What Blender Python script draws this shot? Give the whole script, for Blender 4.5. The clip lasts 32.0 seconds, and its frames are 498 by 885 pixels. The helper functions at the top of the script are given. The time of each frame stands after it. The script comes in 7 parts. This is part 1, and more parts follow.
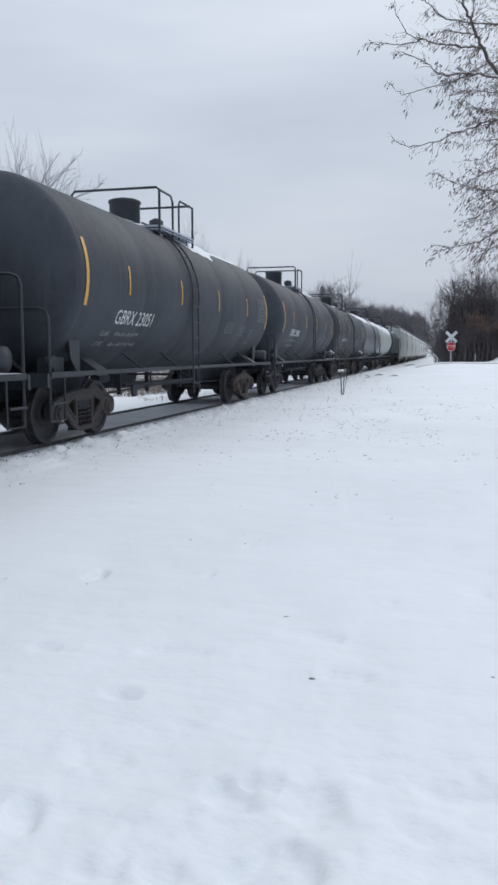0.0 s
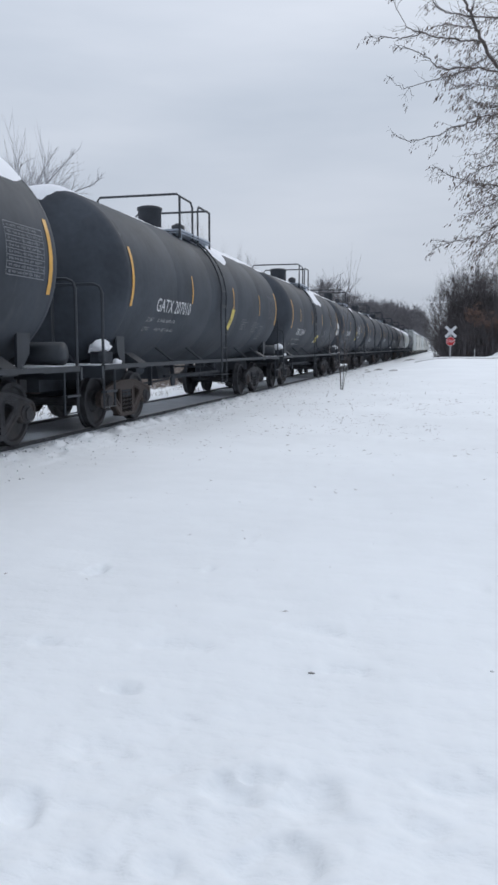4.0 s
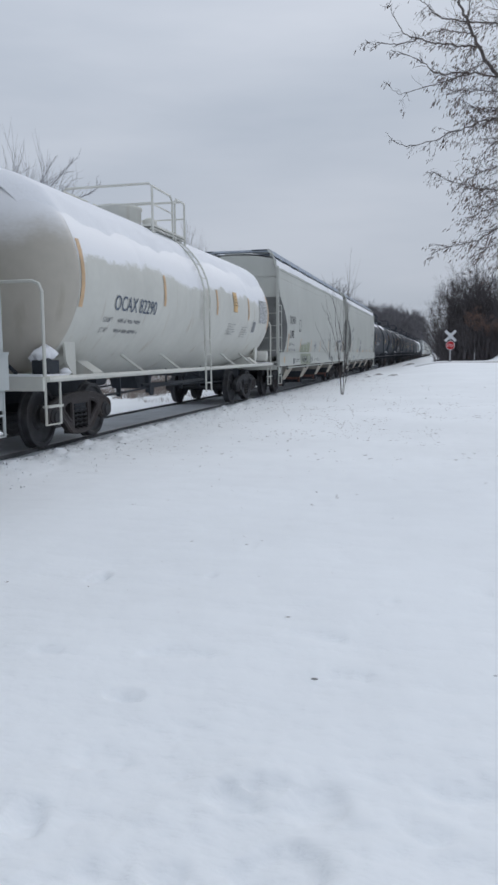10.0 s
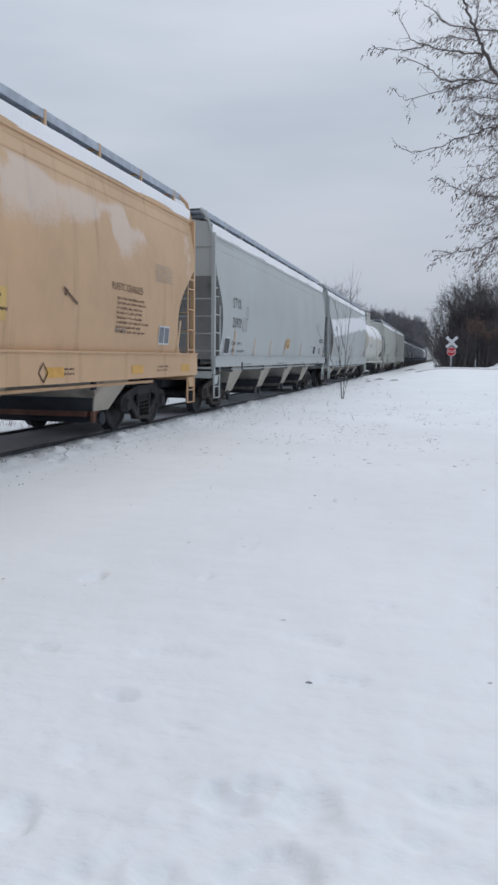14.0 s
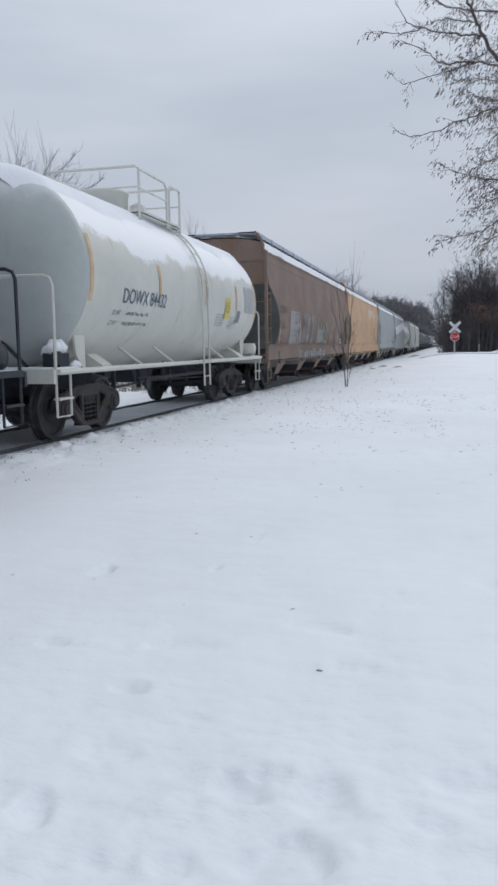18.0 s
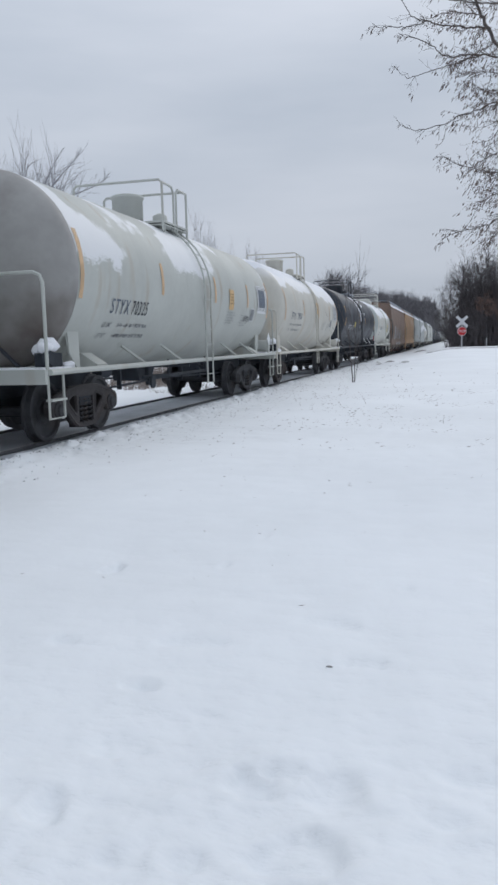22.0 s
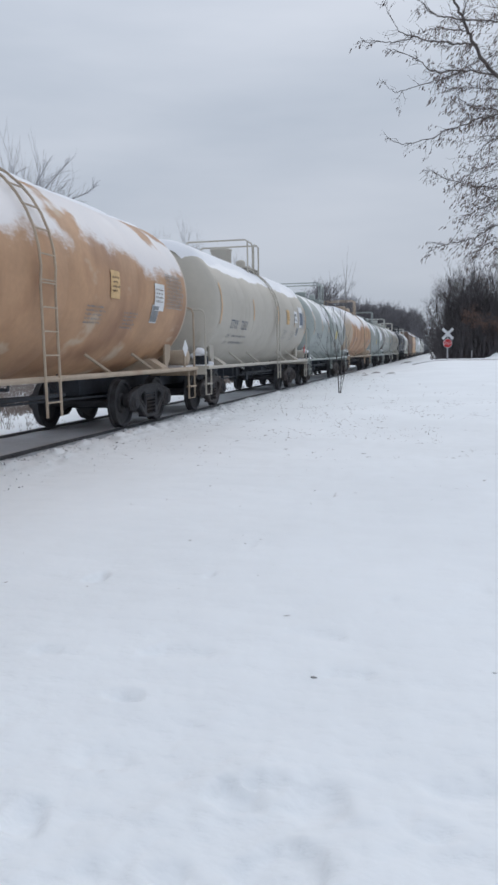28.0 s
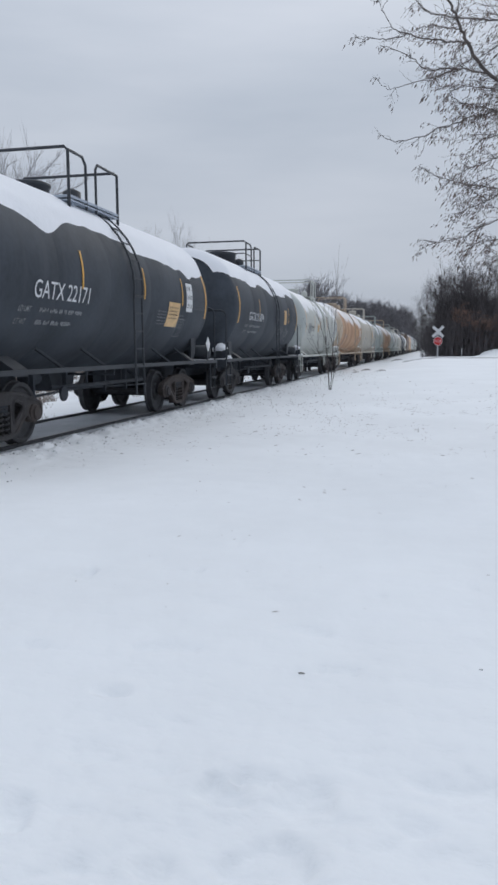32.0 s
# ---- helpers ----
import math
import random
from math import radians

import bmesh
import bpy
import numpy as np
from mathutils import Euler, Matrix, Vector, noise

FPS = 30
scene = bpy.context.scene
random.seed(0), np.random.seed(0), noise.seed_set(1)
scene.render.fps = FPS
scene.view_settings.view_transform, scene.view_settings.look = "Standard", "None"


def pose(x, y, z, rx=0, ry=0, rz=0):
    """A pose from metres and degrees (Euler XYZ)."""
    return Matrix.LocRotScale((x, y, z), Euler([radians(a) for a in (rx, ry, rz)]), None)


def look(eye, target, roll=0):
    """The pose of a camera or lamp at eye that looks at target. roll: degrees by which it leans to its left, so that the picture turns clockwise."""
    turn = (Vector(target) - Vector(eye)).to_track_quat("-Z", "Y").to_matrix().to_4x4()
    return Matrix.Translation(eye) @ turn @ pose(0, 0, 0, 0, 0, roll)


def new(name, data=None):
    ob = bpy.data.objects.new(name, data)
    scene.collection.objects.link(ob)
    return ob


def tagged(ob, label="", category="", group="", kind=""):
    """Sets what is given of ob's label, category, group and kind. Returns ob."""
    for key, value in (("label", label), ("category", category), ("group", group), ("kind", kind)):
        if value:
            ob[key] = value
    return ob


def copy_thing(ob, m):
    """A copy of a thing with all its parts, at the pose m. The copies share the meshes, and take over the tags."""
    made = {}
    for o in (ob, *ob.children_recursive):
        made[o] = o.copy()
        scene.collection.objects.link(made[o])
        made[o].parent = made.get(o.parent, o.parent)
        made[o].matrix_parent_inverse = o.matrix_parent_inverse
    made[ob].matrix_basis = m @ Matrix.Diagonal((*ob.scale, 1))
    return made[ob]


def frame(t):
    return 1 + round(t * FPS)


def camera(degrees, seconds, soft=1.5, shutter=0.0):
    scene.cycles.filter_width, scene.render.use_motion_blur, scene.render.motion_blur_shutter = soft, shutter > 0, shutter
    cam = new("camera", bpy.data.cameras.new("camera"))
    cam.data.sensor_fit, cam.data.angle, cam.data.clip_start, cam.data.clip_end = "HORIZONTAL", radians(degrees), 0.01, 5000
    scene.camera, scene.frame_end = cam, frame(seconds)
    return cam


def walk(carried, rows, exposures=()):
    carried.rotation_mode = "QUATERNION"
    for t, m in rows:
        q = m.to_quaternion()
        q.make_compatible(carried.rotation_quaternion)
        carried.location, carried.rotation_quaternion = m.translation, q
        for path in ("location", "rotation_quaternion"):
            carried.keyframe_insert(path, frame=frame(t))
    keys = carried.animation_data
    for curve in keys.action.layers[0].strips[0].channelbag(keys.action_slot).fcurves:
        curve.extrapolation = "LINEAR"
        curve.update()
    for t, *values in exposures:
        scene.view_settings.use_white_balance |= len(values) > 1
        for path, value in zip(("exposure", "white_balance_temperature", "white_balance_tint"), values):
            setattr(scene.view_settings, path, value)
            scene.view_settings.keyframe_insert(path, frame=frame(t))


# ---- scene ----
cam = camera(36.0, 32.0, soft=2.8)
# seconds, yaw, pitch, roll of the hand-held camera, which stays on one spot
SWAY = [
    (0, 14.13, -6.64, 0), (0.5, 14.16, -6.61, -0.16), (1, 14.15, -6.53, -0.01), (1.5, 14.1, -6.66, 0.01),
    (2, 14.13, -6.69, 0.03), (2.5, 14.04, -6.73, 0.01), (3, 14.14, -6.72, -0.07), (3.5, 14.11, -6.87, -0.05),
    (5.5, 14.07, -7.11, 0.19), (6, 14.11, -6.99, 0.22), (6.5, 14.11, -6.91, 0.32), (7, 14.31, -7.19, 0.29),
    (7.5, 14.36, -7.25, 0.21), (8, 14.38, -7.18, 0.3), (8.5, 14.34, -7, 0.41), (9, 14.29, -6.9, 0.36),
    (9.5, 14.21, -6.85, 0.42), (10, 14.08, -6.58, 0.53), (10.5, 14.05, -6.35, 0.17), (11, 14.21, -6.23, -0.09),
    (11.5, 14.38, -6.38, -0.12), (12, 14.4, -6.45, -0.18), (12.5, 14.26, -6.27, -0.14), (13, 14.18, -6.22, -0.23),
    (13.5, 14.6, -6.39, -1.31), (14, 14.16, -6.42, -0.64), (14.5, 14.01, -6.55, -0.39), (16.5, 14.1, -6.82, 0.45),
    (17, 14.19, -6.99, 0.36), (17.5, 14.31, -7.14, 0.65), (18, 14.37, -7.14, 0.79), (18.5, 14.56, -7.2, 1.11),
    (19, 14.74, -7.3, 1.18), (19.5, 14.73, -7.45, 1.35), (20, 14.81, -7.44, 1.31), (20.5, 14.89, -7.51, 1.35),
    (21, 14.92, -7.47, 1.24), (21.5, 14.82, -7.37, 1.4), (22, 14.86, -7.36, 1.45), (22.5, 14.64, -7.05, 1.39),
    (23, 14.44, -6.92, 1.62), (23.5, 14.42, -6.73, 1.43), (24, 14.49, -6.66, 1.26), (24.5, 14.89, -6.92, 1.2),
    (25, 15.05, -7.09, 0.98), (25.5, 15, -7.02, 0.75), (26, 14.75, -7.15, 0.73), (26.5, 14.33, -7.08, 0.89),
    (28.5, 13.87, -6.6, 0.83), (29, 13.99, -6.74, 0.7), (29.5, 13.91, -6.8, 0.3), (30, 13.53, -6.83, 0.2),
    (30.5, 13.17, -6.87, 0.24), (31, 13.09, -7.14, 0.19), (31.5, 13.18, -7.09, 0.28), (32, 13.2, -6.97, 0.27),
]
EYE = (0.0, 0.0, 1.38)
walk(cam, [(t, pose(*EYE, 90 + pitch, roll, yaw)) for t, yaw, pitch, roll in SWAY],
     exposures=[(0, 0.13), (3, 0.12), (6, 0.09), (9, 0.03), (9.6, 0.02), (10, -0.10), (10.5, -0.06), (11, -0.02), (12, -0.03), (19, -0.01), (26, -0.01), (32, -0.06)])

# ---- light ----
TRACK_X = -6.73
world = bpy.data.worlds.new("overcast")
scene.world = world
world.use_nodes = True
wn, wl = world.node_tree.nodes, world.node_tree.links
wn.clear()
w_out = wn.new("ShaderNodeOutputWorld")
w_bg = wn.new("ShaderNodeBackground")
w_sky = wn.new("ShaderNodeTexSky")
w_sky.sky_type = "NISHITA"
w_sky.sun_disc = False
w_sky.sun_elevation, w_sky.sun_rotation = radians(34), radians(13)
w_co = wn.new("ShaderNodeTexCoord")
w_map = wn.new("ShaderNodeMapping")
w_map.inputs["Scale"].default_value = (1.0, 1.0, 4.5)
w_noise = wn.new("ShaderNodeTexNoise")
w_noise.inputs["Scale"].default_value = 1.7
w_noise.inputs["Detail"].default_value = 5
w_noise.inputs["Roughness"].default_value = 0.5
w_ramp = wn.new("ShaderNodeValToRGB")
w_ramp.color_ramp.elements[0].position, w_ramp.color_ramp.elements[1].position = 0.3, 0.72
w_ramp.color_ramp.elements[0].color = (0.483, 0.543, 0.637, 1)
w_ramp.color_ramp.elements[1].color = (0.652, 0.699, 0.787, 1)
w_sep = wn.new("ShaderNodeSeparateXYZ")
w_grad = wn.new("ShaderNodeValToRGB")
w_grad.color_ramp.elements[0].position, w_grad.color_ramp.elements[1].position = 0.0, 0.85
w_grad.color_ramp.elements[0].color = (0.73, 0.745, 0.76, 1)
w_grad.color_ramp.elements[1].color = (1.37, 1.36, 1.35, 1)
w_mul = wn.new("ShaderNodeMix")
w_mul.data_type, w_mul.blend_type = "RGBA", "MULTIPLY"
w_mul.inputs["Factor"].default_value = 1.0
w_mix = wn.new("ShaderNodeMix")
w_mix.data_type = "RGBA"
w_mix.inputs["Factor"].default_value = 0.9985
wl.new(w_co.outputs["Generated"], w_map.inputs["Vector"])
wl.new(w_map.outputs["Vector"], w_noise.inputs["Vector"])
wl.new(w_noise.outputs["Fac"], w_ramp.inputs["Fac"])
wl.new(w_co.outputs["Generated"], w_sep.inputs[0])
wl.new(w_sep.outputs["Z"], w_grad.inputs["Fac"])
wl.new(w_ramp.outputs["Color"], w_mul.inputs[6])
wl.new(w_grad.outputs["Color"], w_mul.inputs[7])
wl.new(w_sky.outputs["Color"], w_mix.inputs[6])
wl.new(w_mul.outputs[2], w_mix.inputs[7])
wl.new(w_mix.outputs[2], w_bg.inputs["Color"])
w_bg.inputs["Strength"].default_value = 1.0
wl.new(w_bg.outputs[0], w_out.inputs[0])

sun_data = bpy.data.lights.new("sun", "SUN")
sun_data.energy, sun_data.angle, sun_data.color = 0.5, radians(30), (1.0, 0.97, 0.93)
sun = new("sun", sun_data)
sun.matrix_basis = look((14, 60, 42), (0, 0, 0))
scene.view_settings.exposure = 0.0


# ---- geometry helpers ----
class Geo:
    """Points and faces of one mesh."""

    def __init__(self):
        self.v, self.f = [], []

    def add(self, verts, faces):
        n = len(self.v)
        self.v += [tuple(p) for p in verts]
        self.f += [tuple(i + n for i in f) for f in faces]
        return self

    def box(self, x0, x1, y0, y1, z0, z1):
        return self.add([(x, y, z) for z in (z0, z1) for y in (y0, y1) for x in (x0, x1)],
                        [(0, 2, 3, 1), (4, 5, 7, 6), (0, 1, 5, 4), (2, 6, 7, 3), (0, 4, 6, 2), (1, 3, 7, 5)])

    def grid(self, rows, flip=False):
        m = len(rows[0])
        faces = []
        for i in range(len(rows) - 1):
            for j in range(m - 1):
                q = (i * m + j, i * m + j + 1, (i + 1) * m + j + 1, (i + 1) * m + j)
                faces.append(q[::-1] if flip else q)
        return self.add([p for r in rows for p in r], faces)

    def tube(self, pts, r, n=6, r_end=None):
        pts = [Vector(p) for p in pts]
        verts, faces = [], []
        side = None
        for i, p in enumerate(pts):
            d = (pts[min(i + 1, len(pts) - 1)] - pts[max(i - 1, 0)]).normalized()
            if side is None:
                side = d.orthogonal().normalized()
            else:
                side = (side - d * side.dot(d))
                side = side.normalized() if side.length > 1e-6 else d.orthogonal().normalized()
            up = d.cross(side)
            k = i / max(1, len(pts) - 1)
            rr = r if r_end is None else r + (r_end - r) * k
            for j in range(n):
                a = 2 * math.pi * j / n
                verts.append(p + (side * math.cos(a) + up * math.sin(a)) * rr)
        for i in range(len(pts) - 1):
            for j in range(n):
                faces.append((i * n + j, i * n + (j + 1) % n, (i + 1) * n + (j + 1) % n, (i + 1) * n + j))
        faces.append(tuple(range(n - 1, -1, -1)))
        faces.append(tuple((len(pts) - 1) * n + j for j in range(n)))
        return self.add(verts, faces)

    def lathe(self, profile, n, centre, axis="y", caps=True):
        """profile: (along, radius) pairs round an axis through centre."""
        verts, faces = [], []
        cx, cy, cz = centre
        for s, r in profile:
            for j in range(n):
                a = 2 * math.pi * j / n
                p, q = r * math.sin(a), r * math.cos(a)
                verts.append({"y": (cx + p, cy + s, cz + q), "x": (cx + s, cy + p, cz + q), "z": (cx + p, cy + q, cz + s)}[axis])
        m = len(profile)
        for i in range(m - 1):
            for j in range(n):
                q = (i * n + j, i * n + (j + 1) % n, (i + 1) * n + (j + 1) % n, (i + 1) * n + j)
                faces.append(q if axis == "y" else q[::-1])
        if caps:
            faces.append(tuple(range(n)))
            faces.append(tuple((m - 1) * n + j for j in range(n - 1, -1, -1)))
        return self.add(verts, faces)

    def extrude(self, outline, axis, a, b):
        """A flat outline (two coordinates) drawn out along an axis from a to b."""
        n = len(outline)
        put = {"x": lambda s, p: (s, p[0], p[1]), "y": lambda s, p: (p[0], s, p[1]), "z": lambda s, p: (p[0], p[1], s)}[axis]
        verts = [put(a, p) for p in outline] + [put(b, p) for p in outline]
        faces = [tuple(range(n - 1, -1, -1)), tuple(range(n, 2 * n))]
        faces += [(i, (i + 1) % n, n + (i + 1) % n, n + i) for i in range(n)]
        return self.add(verts, faces)


def mesh_of(name, geo, material, smooth=False):
    me = bpy.data.meshes.new(name)
    me.from_pydata(geo.v, [], geo.f)
    me.materials.append(material)
    if smooth:
        me.polygons.foreach_set("use_smooth", [True] * len(me.polygons))
    me.update()
    return me


def part(name, geo, material, parent=None, label="", smooth=False, at=None):
    """One mesh object under a thing or a part; geo may be a ready mesh that is shared."""
    me = geo if isinstance(geo, bpy.types.Mesh) else mesh_of(name, geo, material, smooth)
    ob = new(name, me)
    if parent is not None:
        ob.parent = parent
    if at is not None:
        ob.matrix_basis = at
    if name.endswith("print") or name in ("data_block", "table_grid"):
        tagged(ob, kind="stuff")
    return tagged(ob, label)


def thing(name, label, category, group="", at=None, kind=""):
    ob = new(name)
    ob.empty_display_size = 0.3
    if at is not None:
        ob.matrix_basis = at
    return tagged(ob, label, category, group, kind)


# ---- materials ----
RECIPES = {}


def material(name, colour, rough=0.6, metal=0.0, spread=0.15, scale=3.0, stain=None, stain_amount=0.0, streak=(1.0, 1.0, 1.0),
             stain_scale=1.5, bump=0.0, bump_scale=40.0, specular=0.5, dust=None, dust_amount=0.0, film=None):
    """Paint, metal or ground: a base colour that varies, stains with an outline, fine relief, a film of snow that clings to it."""
    RECIPES[name] = dict(colour=colour, rough=rough, metal=metal, spread=spread, scale=scale, stain=stain, stain_amount=stain_amount, streak=streak,
                         stain_scale=stain_scale, bump=bump, bump_scale=bump_scale, specular=specular, dust=dust, dust_amount=dust_amount)
    m = bpy.data.materials.new(name)
    m.use_nodes = True
    nodes, links = m.node_tree.nodes, m.node_tree.links
    b = nodes["Principled BSDF"]
    b.inputs["Roughness"].default_value, b.inputs["Metallic"].default_value = rough, metal
    b.inputs["Specular IOR Level"].default_value = specular
    co = nodes.new("ShaderNodeTexCoord")

    def noise_fac(size, detail, stretch=(1, 1, 1), lo=0.35, hi=0.65):
        mp = nodes.new("ShaderNodeMapping")
        mp.inputs["Scale"].default_value = stretch
        links.new(co.outputs["Object"], mp.inputs["Vector"])
        nz = nodes.new("ShaderNodeTexNoise")
        nz.inputs["Scale"].default_value, nz.inputs["Detail"].default_value = size, detail
        links.new(mp.outputs["Vector"], nz.inputs["Vector"])
        mr = nodes.new("ShaderNodeMapRange")
        mr.inputs["From Min"].default_value, mr.inputs["From Max"].default_value = lo, hi
        links.new(nz.outputs["Fac"], mr.inputs["Value"])
        return mr.outputs["Result"], nz.outputs["Fac"]

    def mix(fac, a, b_, blend="MIX"):
        mx = nodes.new("ShaderNodeMix")
        mx.data_type, mx.blend_type = "RGBA", blend
        if isinstance(fac, float):
            mx.inputs["Factor"].default_value = fac
        else:
            links.new(fac, mx.inputs["Factor"])
        for socket, value in ((mx.inputs[6], a), (mx.inputs[7], b_)):
            if isinstance(value, tuple):
                socket.default_value = (*value, 1)
            else:
                links.new(value, socket)
        return mx.outputs[2]

    fac, _ = noise_fac(scale, 6)
    dark = tuple(c * (1 - spread) for c in colour)
    light = tuple(min(1.0, c * (1 + spread)) for c in colour)
    out = mix(fac, dark, light)
    fine, _ = noise_fac(scale * 9, 4)
    out = mix(0.25, out, mix(fine, dark, light))
    if stain is not None:
        lo = 0.72 - 0.42 * stain_amount
        sfac, _ = noise_fac(stain_scale, 7, streak, lo, lo + 0.22)
        out = mix(sfac, out, stain)
    if dust is not None:
        lo = 0.72 - 0.42 * dust_amount
        dfac, _ = noise_fac(1.1, 8, (1, 1, 1.6), lo, lo + 0.10)
        out = mix(dfac, out, dust)
    if film is not None:
        z0, soft, ragged, cover, patch, top, slope = film
        own = nodes.new("ShaderNodeObjectInfo")
        shift = nodes.new("ShaderNodeMath")
        shift.operation = "MULTIPLY"
        shift.inputs[1].default_value = 60.0
        links.new(own.outputs["Random"], shift.inputs[0])

        def drift(size, detail, stretch):
            mp = nodes.new("ShaderNodeMapping")
            mp.inputs["Scale"].default_value = stretch
            links.new(co.outputs["Object"], mp.inputs["Vector"])
            nz = nodes.new("ShaderNodeTexNoise")
            nz.noise_dimensions = "4D"
            nz.inputs["Scale"].default_value, nz.inputs["Detail"].default_value = size, detail
            links.new(mp.outputs["Vector"], nz.inputs["Vector"])
            links.new(shift.outputs[0], nz.inputs["W"])
            return nz.outputs["Fac"]

        def math_node(op, a_, b_):
            n = nodes.new("ShaderNodeMath")
            n.operation = op
            for socket, value in zip(n.inputs, (a_, b_)):
                if isinstance(value, float):
                    socket.default_value = value
                else:
                    links.new(value, socket)
            return n.outputs[0]

        def ramp(value, lo, hi):
            n = nodes.new("ShaderNodeMapRange")
            n.interpolation_type = "SMOOTHSTEP"
            n.inputs["From Min"].default_value, n.inputs["From Max"].default_value = lo, hi
            links.new(value, n.inputs["Value"])
            return n.outputs["Result"]

        sep = nodes.new("ShaderNodeSeparateXYZ")
        links.new(co.outputs["Object"], sep.inputs[0])
        height = math_node("SUBTRACT", sep.outputs["Z"], math_node("MULTIPLY", sep.outputs["Y"], slope))
        wave = math_node("MULTIPLY", math_node("SUBTRACT", drift(0.5, 2.0, (1, 1, 0.7)), 0.5), 3.2 * ragged)
        lumps = math_node("MULTIPLY", math_node("SUBTRACT", drift(2.4, 6.0, (1, 0.9, 1.3)), 0.5), 1.5 * ragged)
        grain = math_node("MULTIPLY", math_node("SUBTRACT", drift(15.0, 4.0, (1, 0.8, 1.8)), 0.5), 0.6 * ragged)
        level = math_node("ADD", height, math_node("ADD", wave, math_node("ADD", lumps, grain)))
        mask = ramp(level, z0, z0 + soft)
        if top is not None:
            mask = math_node("MULTIPLY", mask, math_node("SUBTRACT", 1.0, ramp(math_node("ADD", height, math_node("MULTIPLY", wave, -0.5)), top, top + 0.12)))
        if patch > 0:
            spots = math_node("ADD", drift(0.5, 2.0, (1, 1, 1)), math_node("MULTIPLY", math_node("SUBTRACT", drift(3.2, 5.0, (1, 1.0, 1.2)), 0.5), 0.16))
            mask = math_node("MULTIPLY", mask, ramp(spots, patch, patch + 0.045))
        out = mix(math_node("MULTIPLY", mask, cover), out, (0.83, 0.84, 0.87))
    links.new(out, b.inputs["Base Color"])
    if bump:
        _, nz = noise_fac(bump_scale, 5)
        bp = nodes.new("ShaderNodeBump")
        bp.inputs["Strength"].default_value, bp.inputs["Distance"].default_value = bump, 0.02
        links.new(nz, bp.inputs["Height"])
        links.new(bp.outputs["Normal"], b.inputs["Normal"])
    return m


def snowed(base, z0, soft=0.12, ragged=0.2, cover=1.0, patch=0.0, top=None, slope=0.0):
    """The same paint with snow clinging to it above a ragged line z0."""
    return material(base.name + "_snowed", film=(z0, soft, ragged, cover, patch, top, slope), **RECIPES[base.name])


SNOW = material("snow", (0.84, 0.85, 0.88), 0.75, spread=0.03, scale=0.6, bump=0.35, bump_scale=14, specular=0.3)
SNOW_GROUND = material("snow_ground", (0.845, 0.865, 0.882), 0.8, spread=0.035, scale=0.35, bump=0.3, bump_scale=9, specular=0.25)
# wind ripples and grain of the open snow
gn, gl = SNOW_GROUND.node_tree.nodes, SNOW_GROUND.node_tree.links
g_bump = [n for n in gn if n.type == "BUMP"][0]
g_co = gn.new("ShaderNodeTexCoord")
for size, stretch, turn, strength, depth in ((1.1, (1.0, 3.6, 1.0), 0.35, 0.5, 0.05), (26.0, (1.0, 1.6, 1.0), 0.2, 0.3, 0.012)):
    g_map = gn.new("ShaderNodeMapping")
    g_map.inputs["Scale"].default_value = stretch
    g_map.inputs["Rotation"].default_value = (0, 0, turn)
    gl.new(g_co.outputs["Object"], g_map.inputs["Vector"])
    g_tex = gn.new("ShaderNodeTexNoise")
    g_tex.inputs["Scale"].default_value, g_tex.inputs["Detail"].default_value = size, 5
    gl.new(g_map.outputs["Vector"], g_tex.inputs["Vector"])
    g_next = gn.new("ShaderNodeBump")
    g_next.inputs["Strength"].default_value, g_next.inputs["Distance"].default_value = strength, depth
    gl.new(g_tex.outputs["Fac"], g_next.inputs["Height"])
    gl.new(g_bump.outputs["Normal"], g_next.inputs["Normal"])
    g_bump = g_next
gl.new(g_bump.outputs["Normal"], gn["Principled BSDF"].inputs["Normal"])
SLUSH = material("slush", (0.46, 0.485, 0.52), 0.6, spread=0.14, scale=1.2, stain=(0.60, 0.62, 0.65), stain_amount=0.35,
                 streak=(2.5, 0.35, 1), bump=0.5, bump_scale=18)
BALLAST = material("ballast", (0.10, 0.10, 0.11), 0.9, spread=0.5, scale=9, bump=0.8, bump_scale=30)
RAIL_STEEL = material("rail_steel", (0.085, 0.086, 0.092), 0.55, 0.4, spread=0.3, scale=4)
POLISHED = material("polished_rail_head", (0.50, 0.51, 0.52), 0.38, 0.85, spread=0.15, scale=5)
ROAD_GREY = material("wet_asphalt", (0.22, 0.22, 0.235), 0.6, spread=0.3, scale=0.8, stain=(0.72, 0.73, 0.76), stain_amount=0.75, streak=(0.4, 3, 1))
BLACK_STEEL = material("black_steel", (0.034, 0.039, 0.048), 0.75, specular=0.25, spread=0.3, scale=2.5, stain=(0.05, 0.052, 0.058), stain_amount=0.4, bump=0.1)
RUST_STEEL = material("rusty_steel", (0.036, 0.036, 0.040), 0.85, spread=0.4, scale=5, stain=(0.058, 0.046, 0.040), stain_amount=0.4, bump=0.4)
r_nodes, r_links = RUST_STEEL.node_tree.nodes, RUST_STEEL.node_tree.links
r_base = r_nodes["Principled BSDF"].inputs["Base Color"]
r_own, r_mix = r_nodes.new("ShaderNodeObjectInfo"), r_nodes.new("ShaderNodeMix")
r_mix.data_type = "RGBA"
r_scale = r_nodes.new("ShaderNodeMapRange")
r_scale.inputs["From Min"].default_value, r_scale.inputs["To Max"].default_value = 0.35, 0.6
r_links.new(r_own.outputs["Random"], r_scale.inputs["Value"])
r_links.new(r_scale.outputs["Result"], r_mix.inputs["Factor"])
r_links.new(r_base.links[0].from_socket, r_mix.inputs[6])
